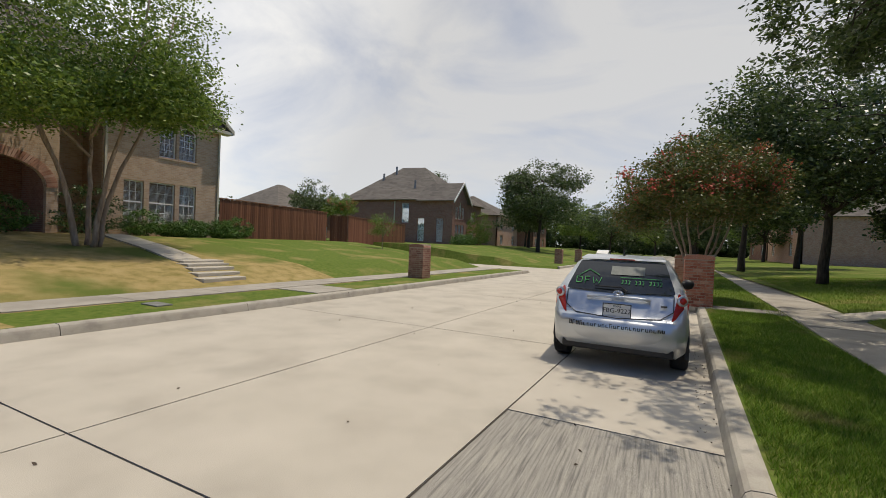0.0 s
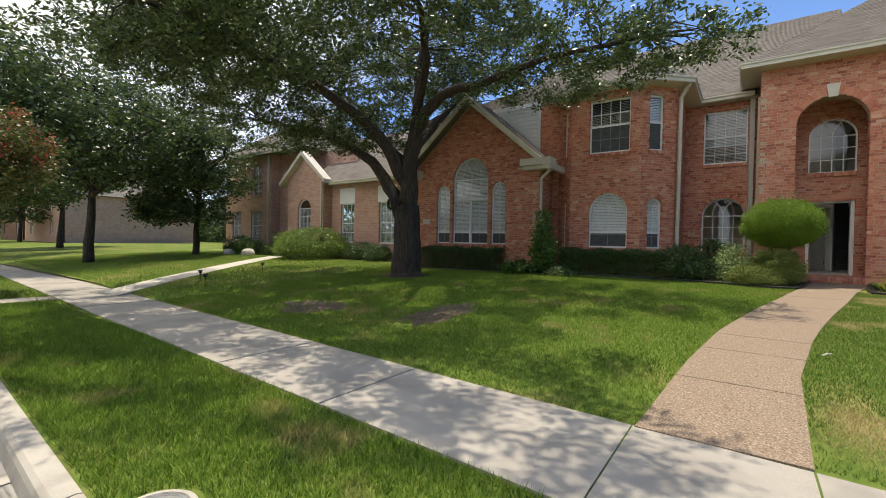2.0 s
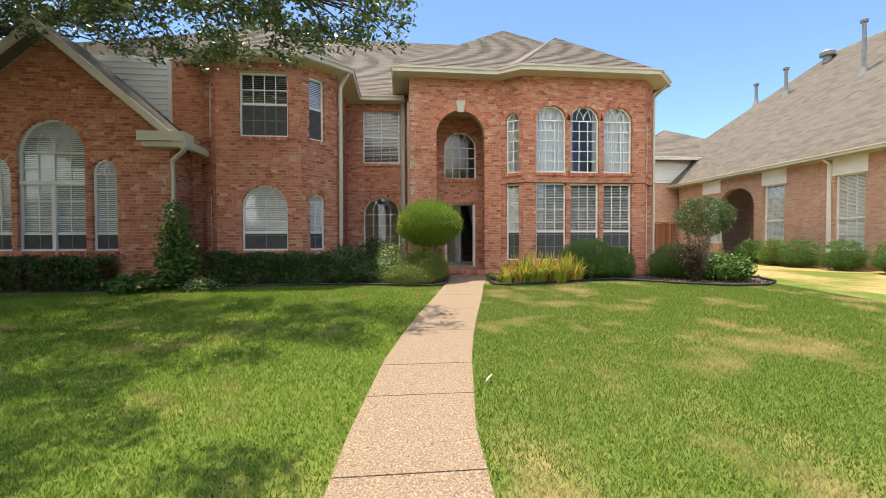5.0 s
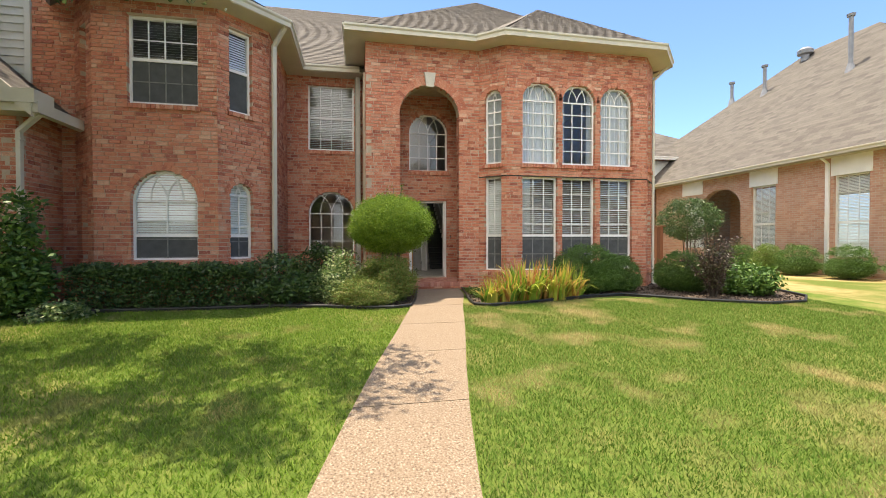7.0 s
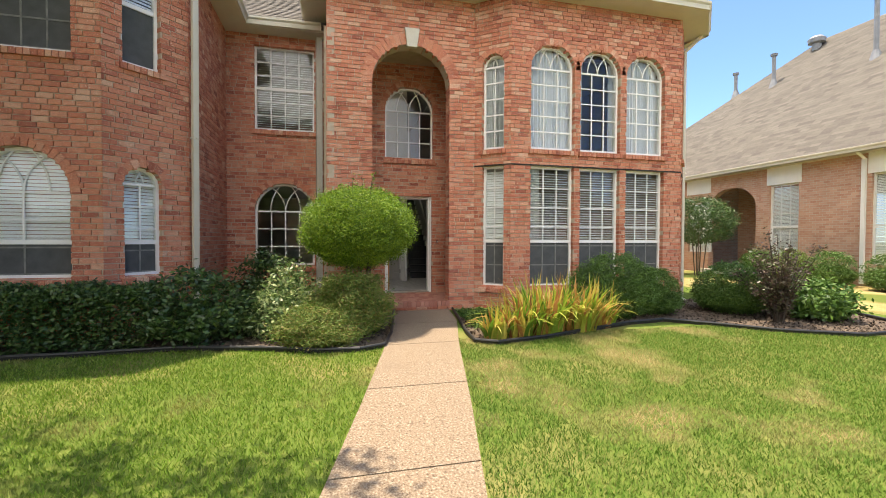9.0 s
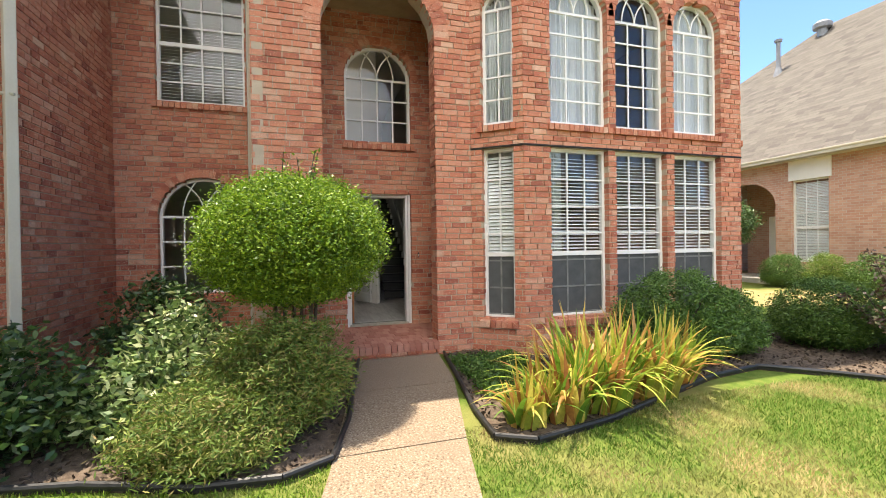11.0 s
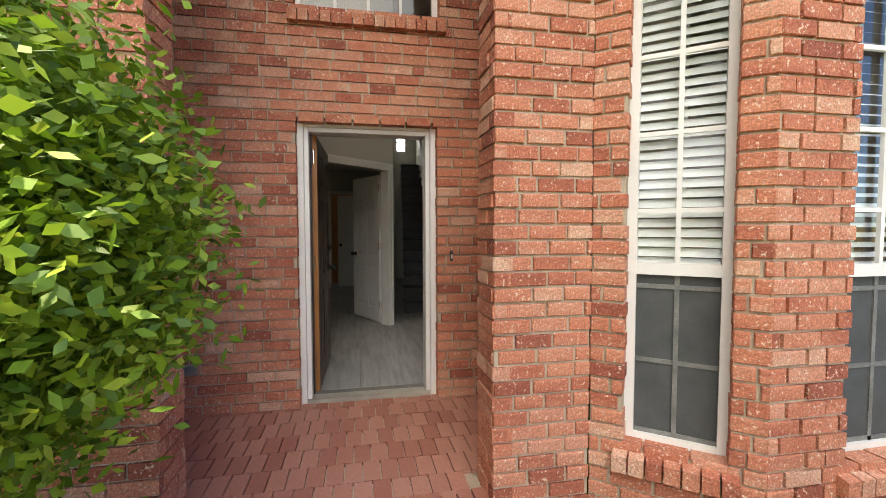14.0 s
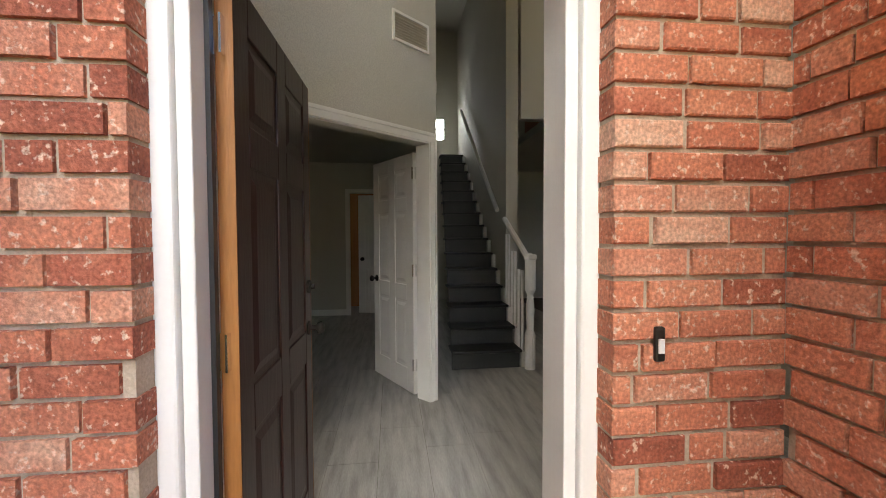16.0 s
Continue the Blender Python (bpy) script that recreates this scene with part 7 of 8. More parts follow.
        for s0, s1 in ((0.78, 1.5), (1.56, 2.5)):
            za = [1.0, 1.36]
            qs = []
            for s, z in ((s0 + 0.02, za[0]), (s1 - 0.02, za[0]), (min(s1, 2.2) - 0.05, za[1]), (s0 + 0.14, za[1])):
                w = wide(s) * 0.955
                k = (z - 0.98) / 0.46
                qs.append((sg * (w + (0.58 - w) * k + 0.012), s, z))
            sw_.add(qs, [(0, 1, 2, 3)])
        part("side_window", sw_, CAR_GLASS, c)
        for s in (0.68, 3.22):
            wh = Shape()
            pr = [(0.0, -0.09), (0.2, -0.09), (0.21, -0.1), (0.275, -0.1), (0.29, -0.08), (0.29, 0.08), (0.275, 0.1), (0.0, 0.1)]
            lt = Shape().lathe(pr, (0, 0, 0), 24)
            m = Matrix.Translation((sg * 0.745, s, 0.29)) @ Matrix.Rotation(math.pi / 2, 4, "Y")
            w_ = part("wheel", Shape().add([m @ Vector(v) for v in lt.v], lt.f), RUBBER, c, "black tyre and wheel", smooth=False)
            rim = Shape()
            for k in range(8):
                a = 2 * math.pi * k / 8
                rim.prism([m @ Vector((0.03 * math.cos(a + 1.5), 0.03 * math.sin(a + 1.5), 0.101 * sg)), m @ Vector((0.2 * math.cos(a - 0.12), 0.2 * math.sin(a - 0.12), 0.101 * sg)), m @ Vector((0.2 * math.cos(a + 0.12), 0.2 * math.sin(a + 0.12), 0.101 * sg)),
                           m @ Vector((0.03 * math.cos(a - 1.5), 0.03 * math.sin(a - 1.5), 0.101 * sg))], (sg * 0.012, 0, 0))
            part("rim", rim, CAST, w_)
            arch = Shape()
            pts = [(sg * 0.842, s + 0.34 * math.cos(a), 0.3 + 0.34 * math.sin(a)) for a in [math.pi * i / 14 for i in range(15)]]
            inn = [(sg * 0.842, s + 0.29 * math.cos(a), 0.3 + 0.29 * math.sin(a)) for a in [math.pi * i / 14 for i in range(15)]]
            arch.add(pts + inn, [(i, i + 1, 16 + i, 15 + i) for i in range(14)])
            arch.prism([(sg * 0.8, s - 0.33, 0.2), (sg * 0.8, s + 0.33, 0.2), (sg * 0.8, s + 0.33, 0.56), (sg * 0.8, s - 0.33, 0.56)], (sg * 0.036, 0, 0))
            part("wheel_arch", arch, BLACK, c)
    pl_ = part("number_plate", Shape().box(-0.16, 0.035, 0.69, 0.16, 0.05, 0.85), WHITE, c, "white number plate in a black frame")
    rot = Matrix(((1, 0, 0), (0, 0, -1), (0, 1, 0))).to_4x4()
    lettering("plate_text", "FBG-9222", 0.082, Matrix.Translation((0, 0.033, 0.768)) @ rot, BLACK, pl_)
    lettering("plate_text", "TEXAS", 0.034, Matrix.Translation((0, 0.033, 0.826)) @ rot, BLACK, pl_)
    part("plate_frame", Shape().box(-0.17, 0.03, 0.68, 0.17, 0.048, 0.69).box(-0.17, 0.03, 0.85, 0.17, 0.048, 0.86).box(-0.17, 0.03, 0.69, -0.16, 0.048, 0.85).box(0.16, 0.03, 0.69, 0.17, 0.048, 0.85), BLACK, pl_)
    part("garnish", Shape().tube([on_tail(-0.38, 0.9, 0.02), on_tail(-0.3, 0.915, 0.028), on_tail(0.3, 0.915, 0.028), on_tail(0.38, 0.9, 0.02)], 0.018, 8), CAR_PAINT, c, smooth=True)
    em = Shape()
    for rx, rz in ((0.062, 0.042), (0.02, 0.04), (0.045, 0.016)):
        pts = [on_tail(rx * math.cos(a), 0.955 + (0.012 if rz == 0.016 else 0) + rz * math.sin(a), 0.022) for a in [2 * math.pi * i / 20 for i in range(21)]]
        em.tube(pts, 0.006, 6, cap=False)
    part("emblem", em, CHROME, c, "chrome oval emblem", smooth=True)
    part("badge", Shape().prism([on_tail(0.5, 0.84, 0.02), on_tail(0.57, 0.84, 0.02), on_tail(0.57, 0.86, 0.02), on_tail(0.5, 0.86, 0.02)], (0, 0.003, 0)), IRON, c)
    # line of dark lettering on the bumper, as plain bars
    for k in range(25):
        u = -0.57 + k * 0.0455
        hgt = 0.058 if k in (0, 1, 2, 3, 11) else 0.04
        yy_ = float(np.interp(abs(u + 0.015), [0, 0.3, 0.45, 0.56, 0.62], [-0.062, -0.058, -0.046, -0.015, 0.02]))
        ink = BLACK if k < 21 else IRON
        bar = Shape().box(u, yy_ - 0.004, 0.555, u + 0.009, yy_ + 0.004, 0.555 + hgt)
        if k % 3 != 1:
            bar.box(u + 0.024, yy_ - 0.004, 0.555, u + 0.032, yy_ + 0.004, 0.555 + hgt * (0.6 if k % 2 else 0.95))
        bar.box(u + 0.009, yy_ - 0.004, 0.555 + (hgt - 0.009 if k % 2 else 0.0), u + 0.028, yy_ + 0.004, 0.555 + (hgt if k % 2 else 0.009))
        part("letter_bar", bar, ink, c)
    part("tailgate_seam", Shape().tube([on_tail(-0.645, 0.98, 0.008), on_tail(-0.64, 0.8, 0.008), on_tail(-0.5, 0.705, 0.008), on_tail(0, 0.675, 0.008), on_tail(0.5, 0.705, 0.008), on_tail(0.64, 0.8, 0.008), on_tail(0.645, 0.98, 0.008)], 0.006, 6), BLACK, c)
    part("antenna", Shape().tube([(0, 1.05, 1.45), (0, 1.0, 1.48), (0, 0.88, 1.6)], [0.025, 0.012, 0.004], 7), BLACK, c)
    return c


build_car(-1.02, 6.15)


# ---- street furniture ----
def brick_pillar(name, label, x, y, w, d, h, mat, group=""):
    t = thing(name, label, "mailbox", group, at=(x, y, 0.14))
    part("body", Shape().box(-w / 2 + 0.008, -d / 2 + 0.008, 0, w / 2 - 0.008, d / 2 - 0.008, h), MORTAR, t)
    s = Shape()
    for p0, p1 in (((-w / 2, d / 2), (-w / 2, -d / 2)), ((-w / 2, -d / 2), (w / 2, -d / 2)), ((w / 2, -d / 2), (w / 2, d / 2)), ((w / 2, d / 2), (-w / 2, d / 2))):
        brick_field(s, p0, p1, 0.0, h - 0.12, [])
    part("brickwork", s, mat, t)["kind"] = "stuff"
    cp = Shape()
    for k in range(int(d / 0.078)):
        y0 = -d / 2 + k * 0.078
        cp.prism([(-w / 2 - 0.03, y0, h - 0.12), (w / 2 + 0.03, y0, h - 0.12), (w / 2 - 0.02, y0, h - 0.03), (0, y0, h + 0.01), (-w / 2 + 0.02, y0, h - 0.03)], (0, 0.07, 0))
    part("cap", cp, mat, t, "rowlock brick cap")
    return t


brick_pillar("brick_mailbox", "red brick mailbox pillar on the verge", 0.42, 13.55, 0.66, 0.55, 1.36, BRICK)
brick_pillar("brick_mailbox", "pale brown brick mailbox pillar on the verge", 0.35, 19.0, 0.6, 0.6, 1.3, PINK_BRICK)
brick_pillar("brick_mailbox", "brown brick mailbox pillar with a curved cap across the street", -8.75, 14.8, 0.62, 0.62, 1.3, FAR_BRICK)
brick_pillar("brick_mailbox", "small distant brick mailbox pillar", -8.0, 37.5, 0.6, 0.6, 1.25, FAR_BRICK)
brick_pillar("brick_mailbox", "small distant brick mailbox pillar", -7.5, 44.5, 0.6, 0.6, 1.25, FAR_BRICK)
mh = thing("meter_cover", "round grey utility cover set in the verge", "utility cover", at=(0.25, 2.88, 0.152))
part("ring", Shape().lathe([(0.205, -0.05), (0.205, 0.012), (0.195, 0.018), (0.172, 0.018), (0.167, 0.008), (0.167, -0.05)], (0, 0, 0), 28), KERB, mh)
part("lid", Shape().lathe([(0.0, -0.03), (0.165, -0.03), (0.165, 0.01), (0.15, 0.014), (0.145, 0.01), (0.06, 0.012), (0.055, 0.018), (0.0, 0.018)], (0, 0, 0), 28), CAST, mh, "worn cast lid")
copy_thing(mh, pose(0.72, 2.0, 0.152))
lid = thing("utility_lid", "pale rectangular utility lid in the far verge", "utility cover", at=(-9.0, 5.2, 0.155))
part("lid", Shape().box(-0.25, -0.15, -0.03, 0.25, 0.15, 0.02), CAST, lid, bevel=0.01)
for i, (x, y) in enumerate(((5.0, 12.1), (5.4, 13.2), (7.6, 13.6), (9.8, 15.2), (10.8, 16.0))):
    pl2 = thing("path_light", "small dark path light on a spike", "garden light", "path lights", at=(x, y, near_z(x)))
    part("stake", Shape().tube([(0, 0, -0.1), (0, 0, 0.24)], 0.012, 7), IRON, pl2)
    part("cap", Shape().lathe([(0.0, 0.24), (0.035, 0.245), (0.045, 0.29), (0.075, 0.3), (0.06, 0.33), (0.0, 0.345)], (0, 0, 0), 14), IRON, pl2)
stick = thing("stick", "pale peeled stick lying on the lawn", "stick", at=(5.8, -0.42, near_z(5.8) + 0.05))
part("wood", Shape().tube([(-0.09, 0.05, 0), (0.0, 0.0, 0.01), (0.1, -0.05, 0.0)], [0.008, 0.011, 0.006], 7), STONE, stick)
# cast-off leaves on the street
px, py = rng.uniform(-6, -0.3, 90), rng.uniform(0.8, 14, 90)
tagged(new("fallen_leaves", array_mesh("fallen_leaves", leaf_quads(np.stack([px, py, np.full(90, 0.012)], 1)[:35], 0.04, 0.02), 4, MULCH)), "dry brown leaves scattered on the street", "leaves", "", "stuff")
px, py = rng.uniform(-0.3, -0.09, 120), rng.uniform(1.5, 9, 120)
tagged(new("gutter_leaves", array_mesh("gutter_leaves", leaf_quads(np.stack([px + 0.05 * (py - 3), py, np.full(120, 0.012)], 1), 0.025, 0.014), 4, MULCH)), "dry leaf litter along the gutter", "leaves", "", "stuff")


# ---- other houses ----
def masonry(name, c1, c2, mortar):
    """Brickwork as seen from afar."""
    m = bpy.data.materials.new(name)
    m.use_nodes = True
    nt = m.node_tree
    bs = nt.nodes["Principled BSDF"]
    bs.inputs["Roughness"].default_value = 0.9
    geo = nt.nodes.new("ShaderNodeNewGeometry")
    sp = nt.nodes.new("ShaderNodeSeparateXYZ")
    ad = nt.nodes.new("ShaderNodeMath")
    cb = nt.nodes.new("ShaderNodeCombineXYZ")
    br = nt.nodes.new("ShaderNodeTexBrick")
    br.inputs["Scale"].default_value, br.inputs["Mortar Size"].default_value = 1.0, 0.006
    br.inputs["Brick Width"].default_value, br.inputs["Row Height"].default_value = 0.2, 0.076
    br.inputs["Color1"].default_value, br.inputs["Color2"].default_value, br.inputs["Mortar"].default_value = (*c1, 1), (*c2, 1), (*mortar, 1)
    nz = nt.nodes.new("ShaderNodeTexNoise")
    nz.inputs["Scale"].default_value, nz.inputs["Detail"].default_value = 1.5, 6.0
    mr = nt.nodes.new("ShaderNodeMapRange")
    mr.inputs["To Min"].default_value, mr.inputs["To Max"].default_value = 0.75, 1.2
    mx = nt.nodes.new("ShaderNodeMix")
    mx.data_type, mx.blend_type = "RGBA", "MULTIPLY"
    mx.inputs["Factor"].default_value = 1.0
    bp = nt.nodes.new("ShaderNodeBump")
    bp.inputs["Strength"].default_value, bp.inputs["Distance"].default_value = 0.5, 0.01
    bp.invert = True
    for a, b in ((geo.outputs["Position"], sp.inputs[0]), (sp.outputs["X"], ad.inputs[0]), (sp.outputs["Y"], ad.inputs[1]), (ad.outputs[0], cb.inputs["X"]), (sp.outputs["Z"], cb.inputs["Y"]),
                 (cb.outputs[0], br.inputs["Vector"]), (geo.outputs["Position"], nz.inputs["Vector"]), (nz.outputs["Fac"], mr.inputs["Value"]), (br.outputs["Color"], mx.inputs["A"]), (mr.outputs["Result"], mx.inputs["B"]),
                 (mx.outputs["Result"], bs.inputs["Base Color"]), (br.outputs["Fac"], bp.inputs["Height"]), (bp.outputs["Normal"], bs.inputs["Normal"])):
        nt.links.new(a, b)
    return m


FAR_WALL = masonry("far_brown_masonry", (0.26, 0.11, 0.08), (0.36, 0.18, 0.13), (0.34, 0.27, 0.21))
PINK_WALL = masonry("far_pink_masonry", (0.46, 0.23, 0.16), (0.56, 0.34, 0.25), (0.5, 0.42, 0.34))
TAN_WALL = masonry("far_tan_masonry", (0.45, 0.3, 0.2), (0.55, 0.4, 0.29), (0.5, 0.42, 0.34))


def far_wall(parent, p0, p1, z0, z1, openings, mat, cols=2, rows=4, blind=True, top=None):
    s = backing(Shape(), p0, p1, z0, z1, openings, set_back=0.0, top=top)
    part("wall", s, mat, parent)
    for q in openings:
        if q.u1 - q.u0 < 1.6 or q.z0 > z0 + 0.4:
            window("window", parent, p0, p1, q, cols, rows, rail=(q.z0 + q.z1) / 2 if not q.arch else None, blind=blind, fan=False, screen=False)
            sl_ = Shape()
            o, d, nrm, _ = frame_of(p0, p1)
            sl_.prism([o + d * (q.u0 - 0.05) + nrm * k + Vector((0, 0, z)) for k, z in ((-0.1, q.z0 - 0.08), (0.04, q.z0 - 0.08), (0.04, q.z0), (-0.1, q.z0 + 0.01))], d * (q.u1 - q.u0 + 0.1))
            part("sill", sl_, mat, parent)


def hip_roof(parent, pts_eave, ridge, faces, tab=0.6, course=0.3):
    d, t = Shape(), Shape()
    allp = [Vector(p) for p in pts_eave + ridge]
    for f in faces:
        roof_face(d, t, [allp[i] for i in f], course=course, tab=tab)
    r = part("roof", d, SHINGLE, parent, "shingled hip roof")
    part("shingles", t, SHINGLE, r)["kind"] = "stuff"
    return r


# single-storey neighbour whose long front looks across the drive
nb = thing("house", "single-storey pinkish brick house with big shingle roof", "house")
NY, NX0, NX1, NZ = -15.4, 10.0, 24.6, 4.85
p0, p1 = (NX1, NY), (NX0, NY)
U = lambda x: NX1 - x
ops = [Opening(U(22.6), U(21.5), 1.6, 3.75), Opening(U(21.5), U(19.4), 0.8, 3.4, 0.8), Opening(U(18.9), U(17.85), 1.5, 4.1), Opening(U(15.8), U(14.75), 1.4, 4.1), Opening(U(13.0), U(11.9), 1.4, 4.1)]
nbody = backing(Shape(), p0, p1, 0.7, NZ, ops, set_back=0.0, thick=0.25)
part("wall", nbody, PINK_WALL, nb)
part("wall", Shape().box(NX1 - 0.2, NY - 12, 0.7, NX1, NY - 0.25, NZ).box(NX0, NY - 12, 0.7, NX0 + 0.2, NY - 0.25, NZ).box(19.0, NY - 2.2, 0.7, 21.9, NY - 2.0, NZ), PINK_WALL, nb)
for i, q in enumerate(ops):
    if i == 1:
        continue
    window("window", nb, p0, p1, q, 3, 5, rail=(q.z0 + q.z1) / 2 - 0.2, screen=False, label="white sash window with blinds")
    o, d, nrm, _ = frame_of(p0, p1)
    bx = Shape()
    bx.prism([o + d * (q.u0 - 0.08) + nrm * 0.02 + Vector((0, 0, z)) for z in (4.1, 4.72)] + [o + d * (q.u1 + 0.08) + nrm * 0.02 + Vector((0, 0, z)) for z in (4.72, 4.1)], -nrm * 0.06)
    part("head_board", bx, WHITE, nb, "white board above the window", bevel=0.01)
part("porch_door", Shape().box(19.5, NY - 1.98, 0.9, 20.4, NY - 1.92, 3.1), DOOR_WOOD, nb, "dark panelled door in the arched porch")
part("porch_window", Shape().box(20.5, NY - 1.98, 1.0, 21.0, NY - 1.94, 3.1), BLIND, nb, "pale side light")
part("porch_floor", Shape().box(19.3, NY - 2.0, 0.7, 21.6, NY + 0.4, 0.92), CONCRETE, nb)
e = [(NX0 - 0.5, NY + 0.5, NZ), (NX1 + 5.5, NY + 0.5, NZ), (NX1 + 5.5, NY - 14, NZ), (NX0 - 0.5, NY - 14, NZ)]
hip_roof(nb, e, [(18.9, NY - 6.5, 11.4), (21.7, NY - 6.5, 11.4)], [(0, 1, 5, 4), (1, 2, 5), (2, 3, 4, 5), (3, 0, 4)], tab=0.35, course=0.16)
nt_ = Shape()
eave_trim(nt_, [(NX1 + 0.5, NY + 0.5, NZ), (NX0 - 0.5, NY + 0.5, NZ)])
nt_.prism([(NX1 + 0.4, NY + 0.48, NZ - 0.13), (NX0 - 0.4, NY + 0.48, NZ - 0.13), (NX0 - 0.4, NY - 0.2, NZ - 0.13), (NX1 + 0.4, NY - 0.2, NZ - 0.13)], (0, 0, 0.03))
part("eave_trim", nt_, CREAM, nb)
part("downspout", Shape().box(15.9, NY + 0.02, 0.8, 16.0, NY + 0.1, NZ - 0.3).tube([(15.95, NY + 0.06, NZ - 0.3), (15.95, NY + 0.45, NZ - 0.06)], 0.045, 6), WHITE, nb)
for x, y, h in ((24.41, -19.92, 1.0), (22.21, -19.64, 1.3), (18.03, -19.16, 2.1)):
    z = NZ + (NY + 0.5 - y) * 0.936
    part("vent_pipe", Shape().tube([(x, y, z - 0.2), (x, y, z + h)], 0.08, 10).lathe([(0.13, 0), (0.15, 0.1), (0.0, 0.15)], (x, y, z + h), 10), VENT_PIPE, nb, "grey roof vent pipe")
    part("flashing", Shape().lathe([(0.24, -0.3), (0.1, 0.22), (0.085, 0.22)], (x, y, z), 12), VENT_PIPE, nb)
part("roof_turbine", Shape().lathe([(0.16, -0.1), (0.18, 0.2), (0.32, 0.25), (0.34, 0.42), (0.2, 0.55), (0, 0.58)], (21.57, -21.3, 10.85), 14), VENT_PIPE, nb, "round roof ventilator")
# its sided upper part and a fence further back
upn = thing("house", "brick and white siding upper storey behind the neighbour", "house")
part("wall", Shape().box(24.9, -22, 0.7, 33, -13.2, 6.4), PINK_WALL, upn)
lapn = Shape()
for i in range(8):
    z = 5.0 + i * 0.16
    lapn.prism([(24.87, -13.6, z), (24.83, -13.6, z), (24.87, -13.6, z + 0.16)], (0, -4.0, 0))
part("siding", lapn, SIDING, upn, "white lap siding")
hip_roof(upn, [(24.4, -12.7, 6.4), (33.5, -12.7, 6.4), (33.5, -22.5, 6.4), (24.4, -22.5, 6.4)], [(28.5, -17, 9.0), (29.5, -17.2, 9.0)], [(0, 1, 5, 4), (1, 2, 5), (2, 3, 4, 5), (3, 0, 4)], tab=0.5, course=0.2)
et = Shape()
eave_trim(et, [(33.5, -12.7, 6.4), (24.4, -12.7, 6.4), (24.4, -22.5, 6.4)])
part("eave_trim", et, WHITE, upn)
gar = thing("garden_shed", "low pale sided garage at the back of the drive", "shed")
part("wall", Shape().box(27.0, -12.4, 0.8, 31, -8.4, 3.2), SIDING, gar)
part("window", Shape().box(26.97, -11.4, 1.6, 27.0, -9.8, 2.7), CAR_GLASS, gar)
part("roof", Shape().prism([(26.6, -12.7, 3.2), (31.3, -12.7, 3.2), (31.3, -12.7, 3.35), (29, -12.7, 4.2), (26.6, -12.7, 3.35)], (0, 4.6, 0)), WHITE, gar, bevel=0.02)


def board_fence(label, pts, z0, z1, step=0.15):
    """A board-on-post fence along points; boards are pieces of their own."""
    f = thing("fence", label, "fence", at=(0, 0, 0))
    for a, b in zip(pts[:-1], pts[1:]):
        a, b = Vector(a), Vector(b)
        L = (b - a).length
        d = (b - a).normalized()
        n = int(L / step)
        rz = math.degrees(math.atan2(d.y, d.x))
        me = Shape().box(0, -0.012, 0, step - 0.012, 0.012, 1.0).mesh("board", FENCE_WOOD)
        for i in range(n):
            p = a + d * (i * step)
            ob = part("board", me, None, f)
            ob.matrix_basis = pose(p.x, p.y, z0, 0, 0, rz) @ Matrix.Diagonal((1, 1, z1 - z0 + random.uniform(-0.015, 0.015), 1))
        part("rail", Shape().box(0, -0.05, 0, L, 0.05, 0.04), FENCE_WOOD, f, at=pose(a.x, a.y, z1 + 0.01, 0, 0, rz))
    return f


board_fence("tall red-brown stained cedar fence beside the lawn", [(-20.7, 15.0, 0), (-21.8, 24.3, 0)], 1.2, 3.32)
board_fence("dark stained cedar fence along the side street", [(-23.0, 26.0, 0), (-21.6, 26.4, 0), (-24.8, 40.0, 0)], 1.1, 3.2, step=0.2)
board_fence("dark stained cedar fence beside the drive", [(19.5, -8.0, 0), (19.6, -12.0, 0)], 0.75, 2.5)

# pale brick house across the street
h1 = thing("house", "tall tan brick house with arched porch across the street", "house")
HX = -20.6
HB = 1.0
far_wall(h1, (HX, 9.7), (HX, 14.85), HB, 6.75, [Opening(0.8, 1.6, 1.85, 3.65), Opening(1.82, 2.95, 1.85, 3.68), Opening(3.15, 3.95, 1.85, 3.7), Opening(2.2, 2.95, 4.85, 6.1, 0.3), Opening(3.08, 3.92, 4.85, 6.1, 0.3)], TAN_WALL, 3, 4)
far_wall(h1, (HX + 0.3, 3.0), (HX + 0.3, 8.2), HB, 6.75, [Opening(1.9, 4.85, HB, 2.95, 0.95), Opening(2.6, 3.9, 4.9, 6.1, 0.3)], TAN_WALL, 4, 4)
arch_ring(ring_ := Shape(), (HX + 0.3, 3.0), (HX + 0.3, 8.2), Opening(1.9, 4.85, HB, 2.95, 0.95), depth=0.2, proud=0.03, width=0.32)
part("porch_arch", ring_, PINK_BRICK, h1, "brick arch over the porch")
part("wall", Shape().box(HX - 1.7, 8.2, HB, HX - 1.5, 9.7, 6.75), TAN_WALL, h1)
part("wall", Shape().box(HX - 1.5, 9.7, HB, HX - 0.2, 9.85, 6.75), TAN_WALL, h1)
# wall behind the porch arch: the recess's shade is put into darker brown brick
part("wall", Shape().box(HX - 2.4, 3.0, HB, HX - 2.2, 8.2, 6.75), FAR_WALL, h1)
part("wall", Shape().box(HX - 9, 14.65, HB, HX - 0.2, 14.85, 6.75), TAN_WALL, h1)
# side of the porch recess, its shade likewise put into the brick colour
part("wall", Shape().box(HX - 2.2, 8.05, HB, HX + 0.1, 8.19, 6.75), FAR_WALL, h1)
part("porch_door", Shape().box(HX - 2.19, 6.0, HB + 0.3, HX - 2.13, 7.0, HB + 2.4), DOOR_WOOD, h1, "dark porch door")
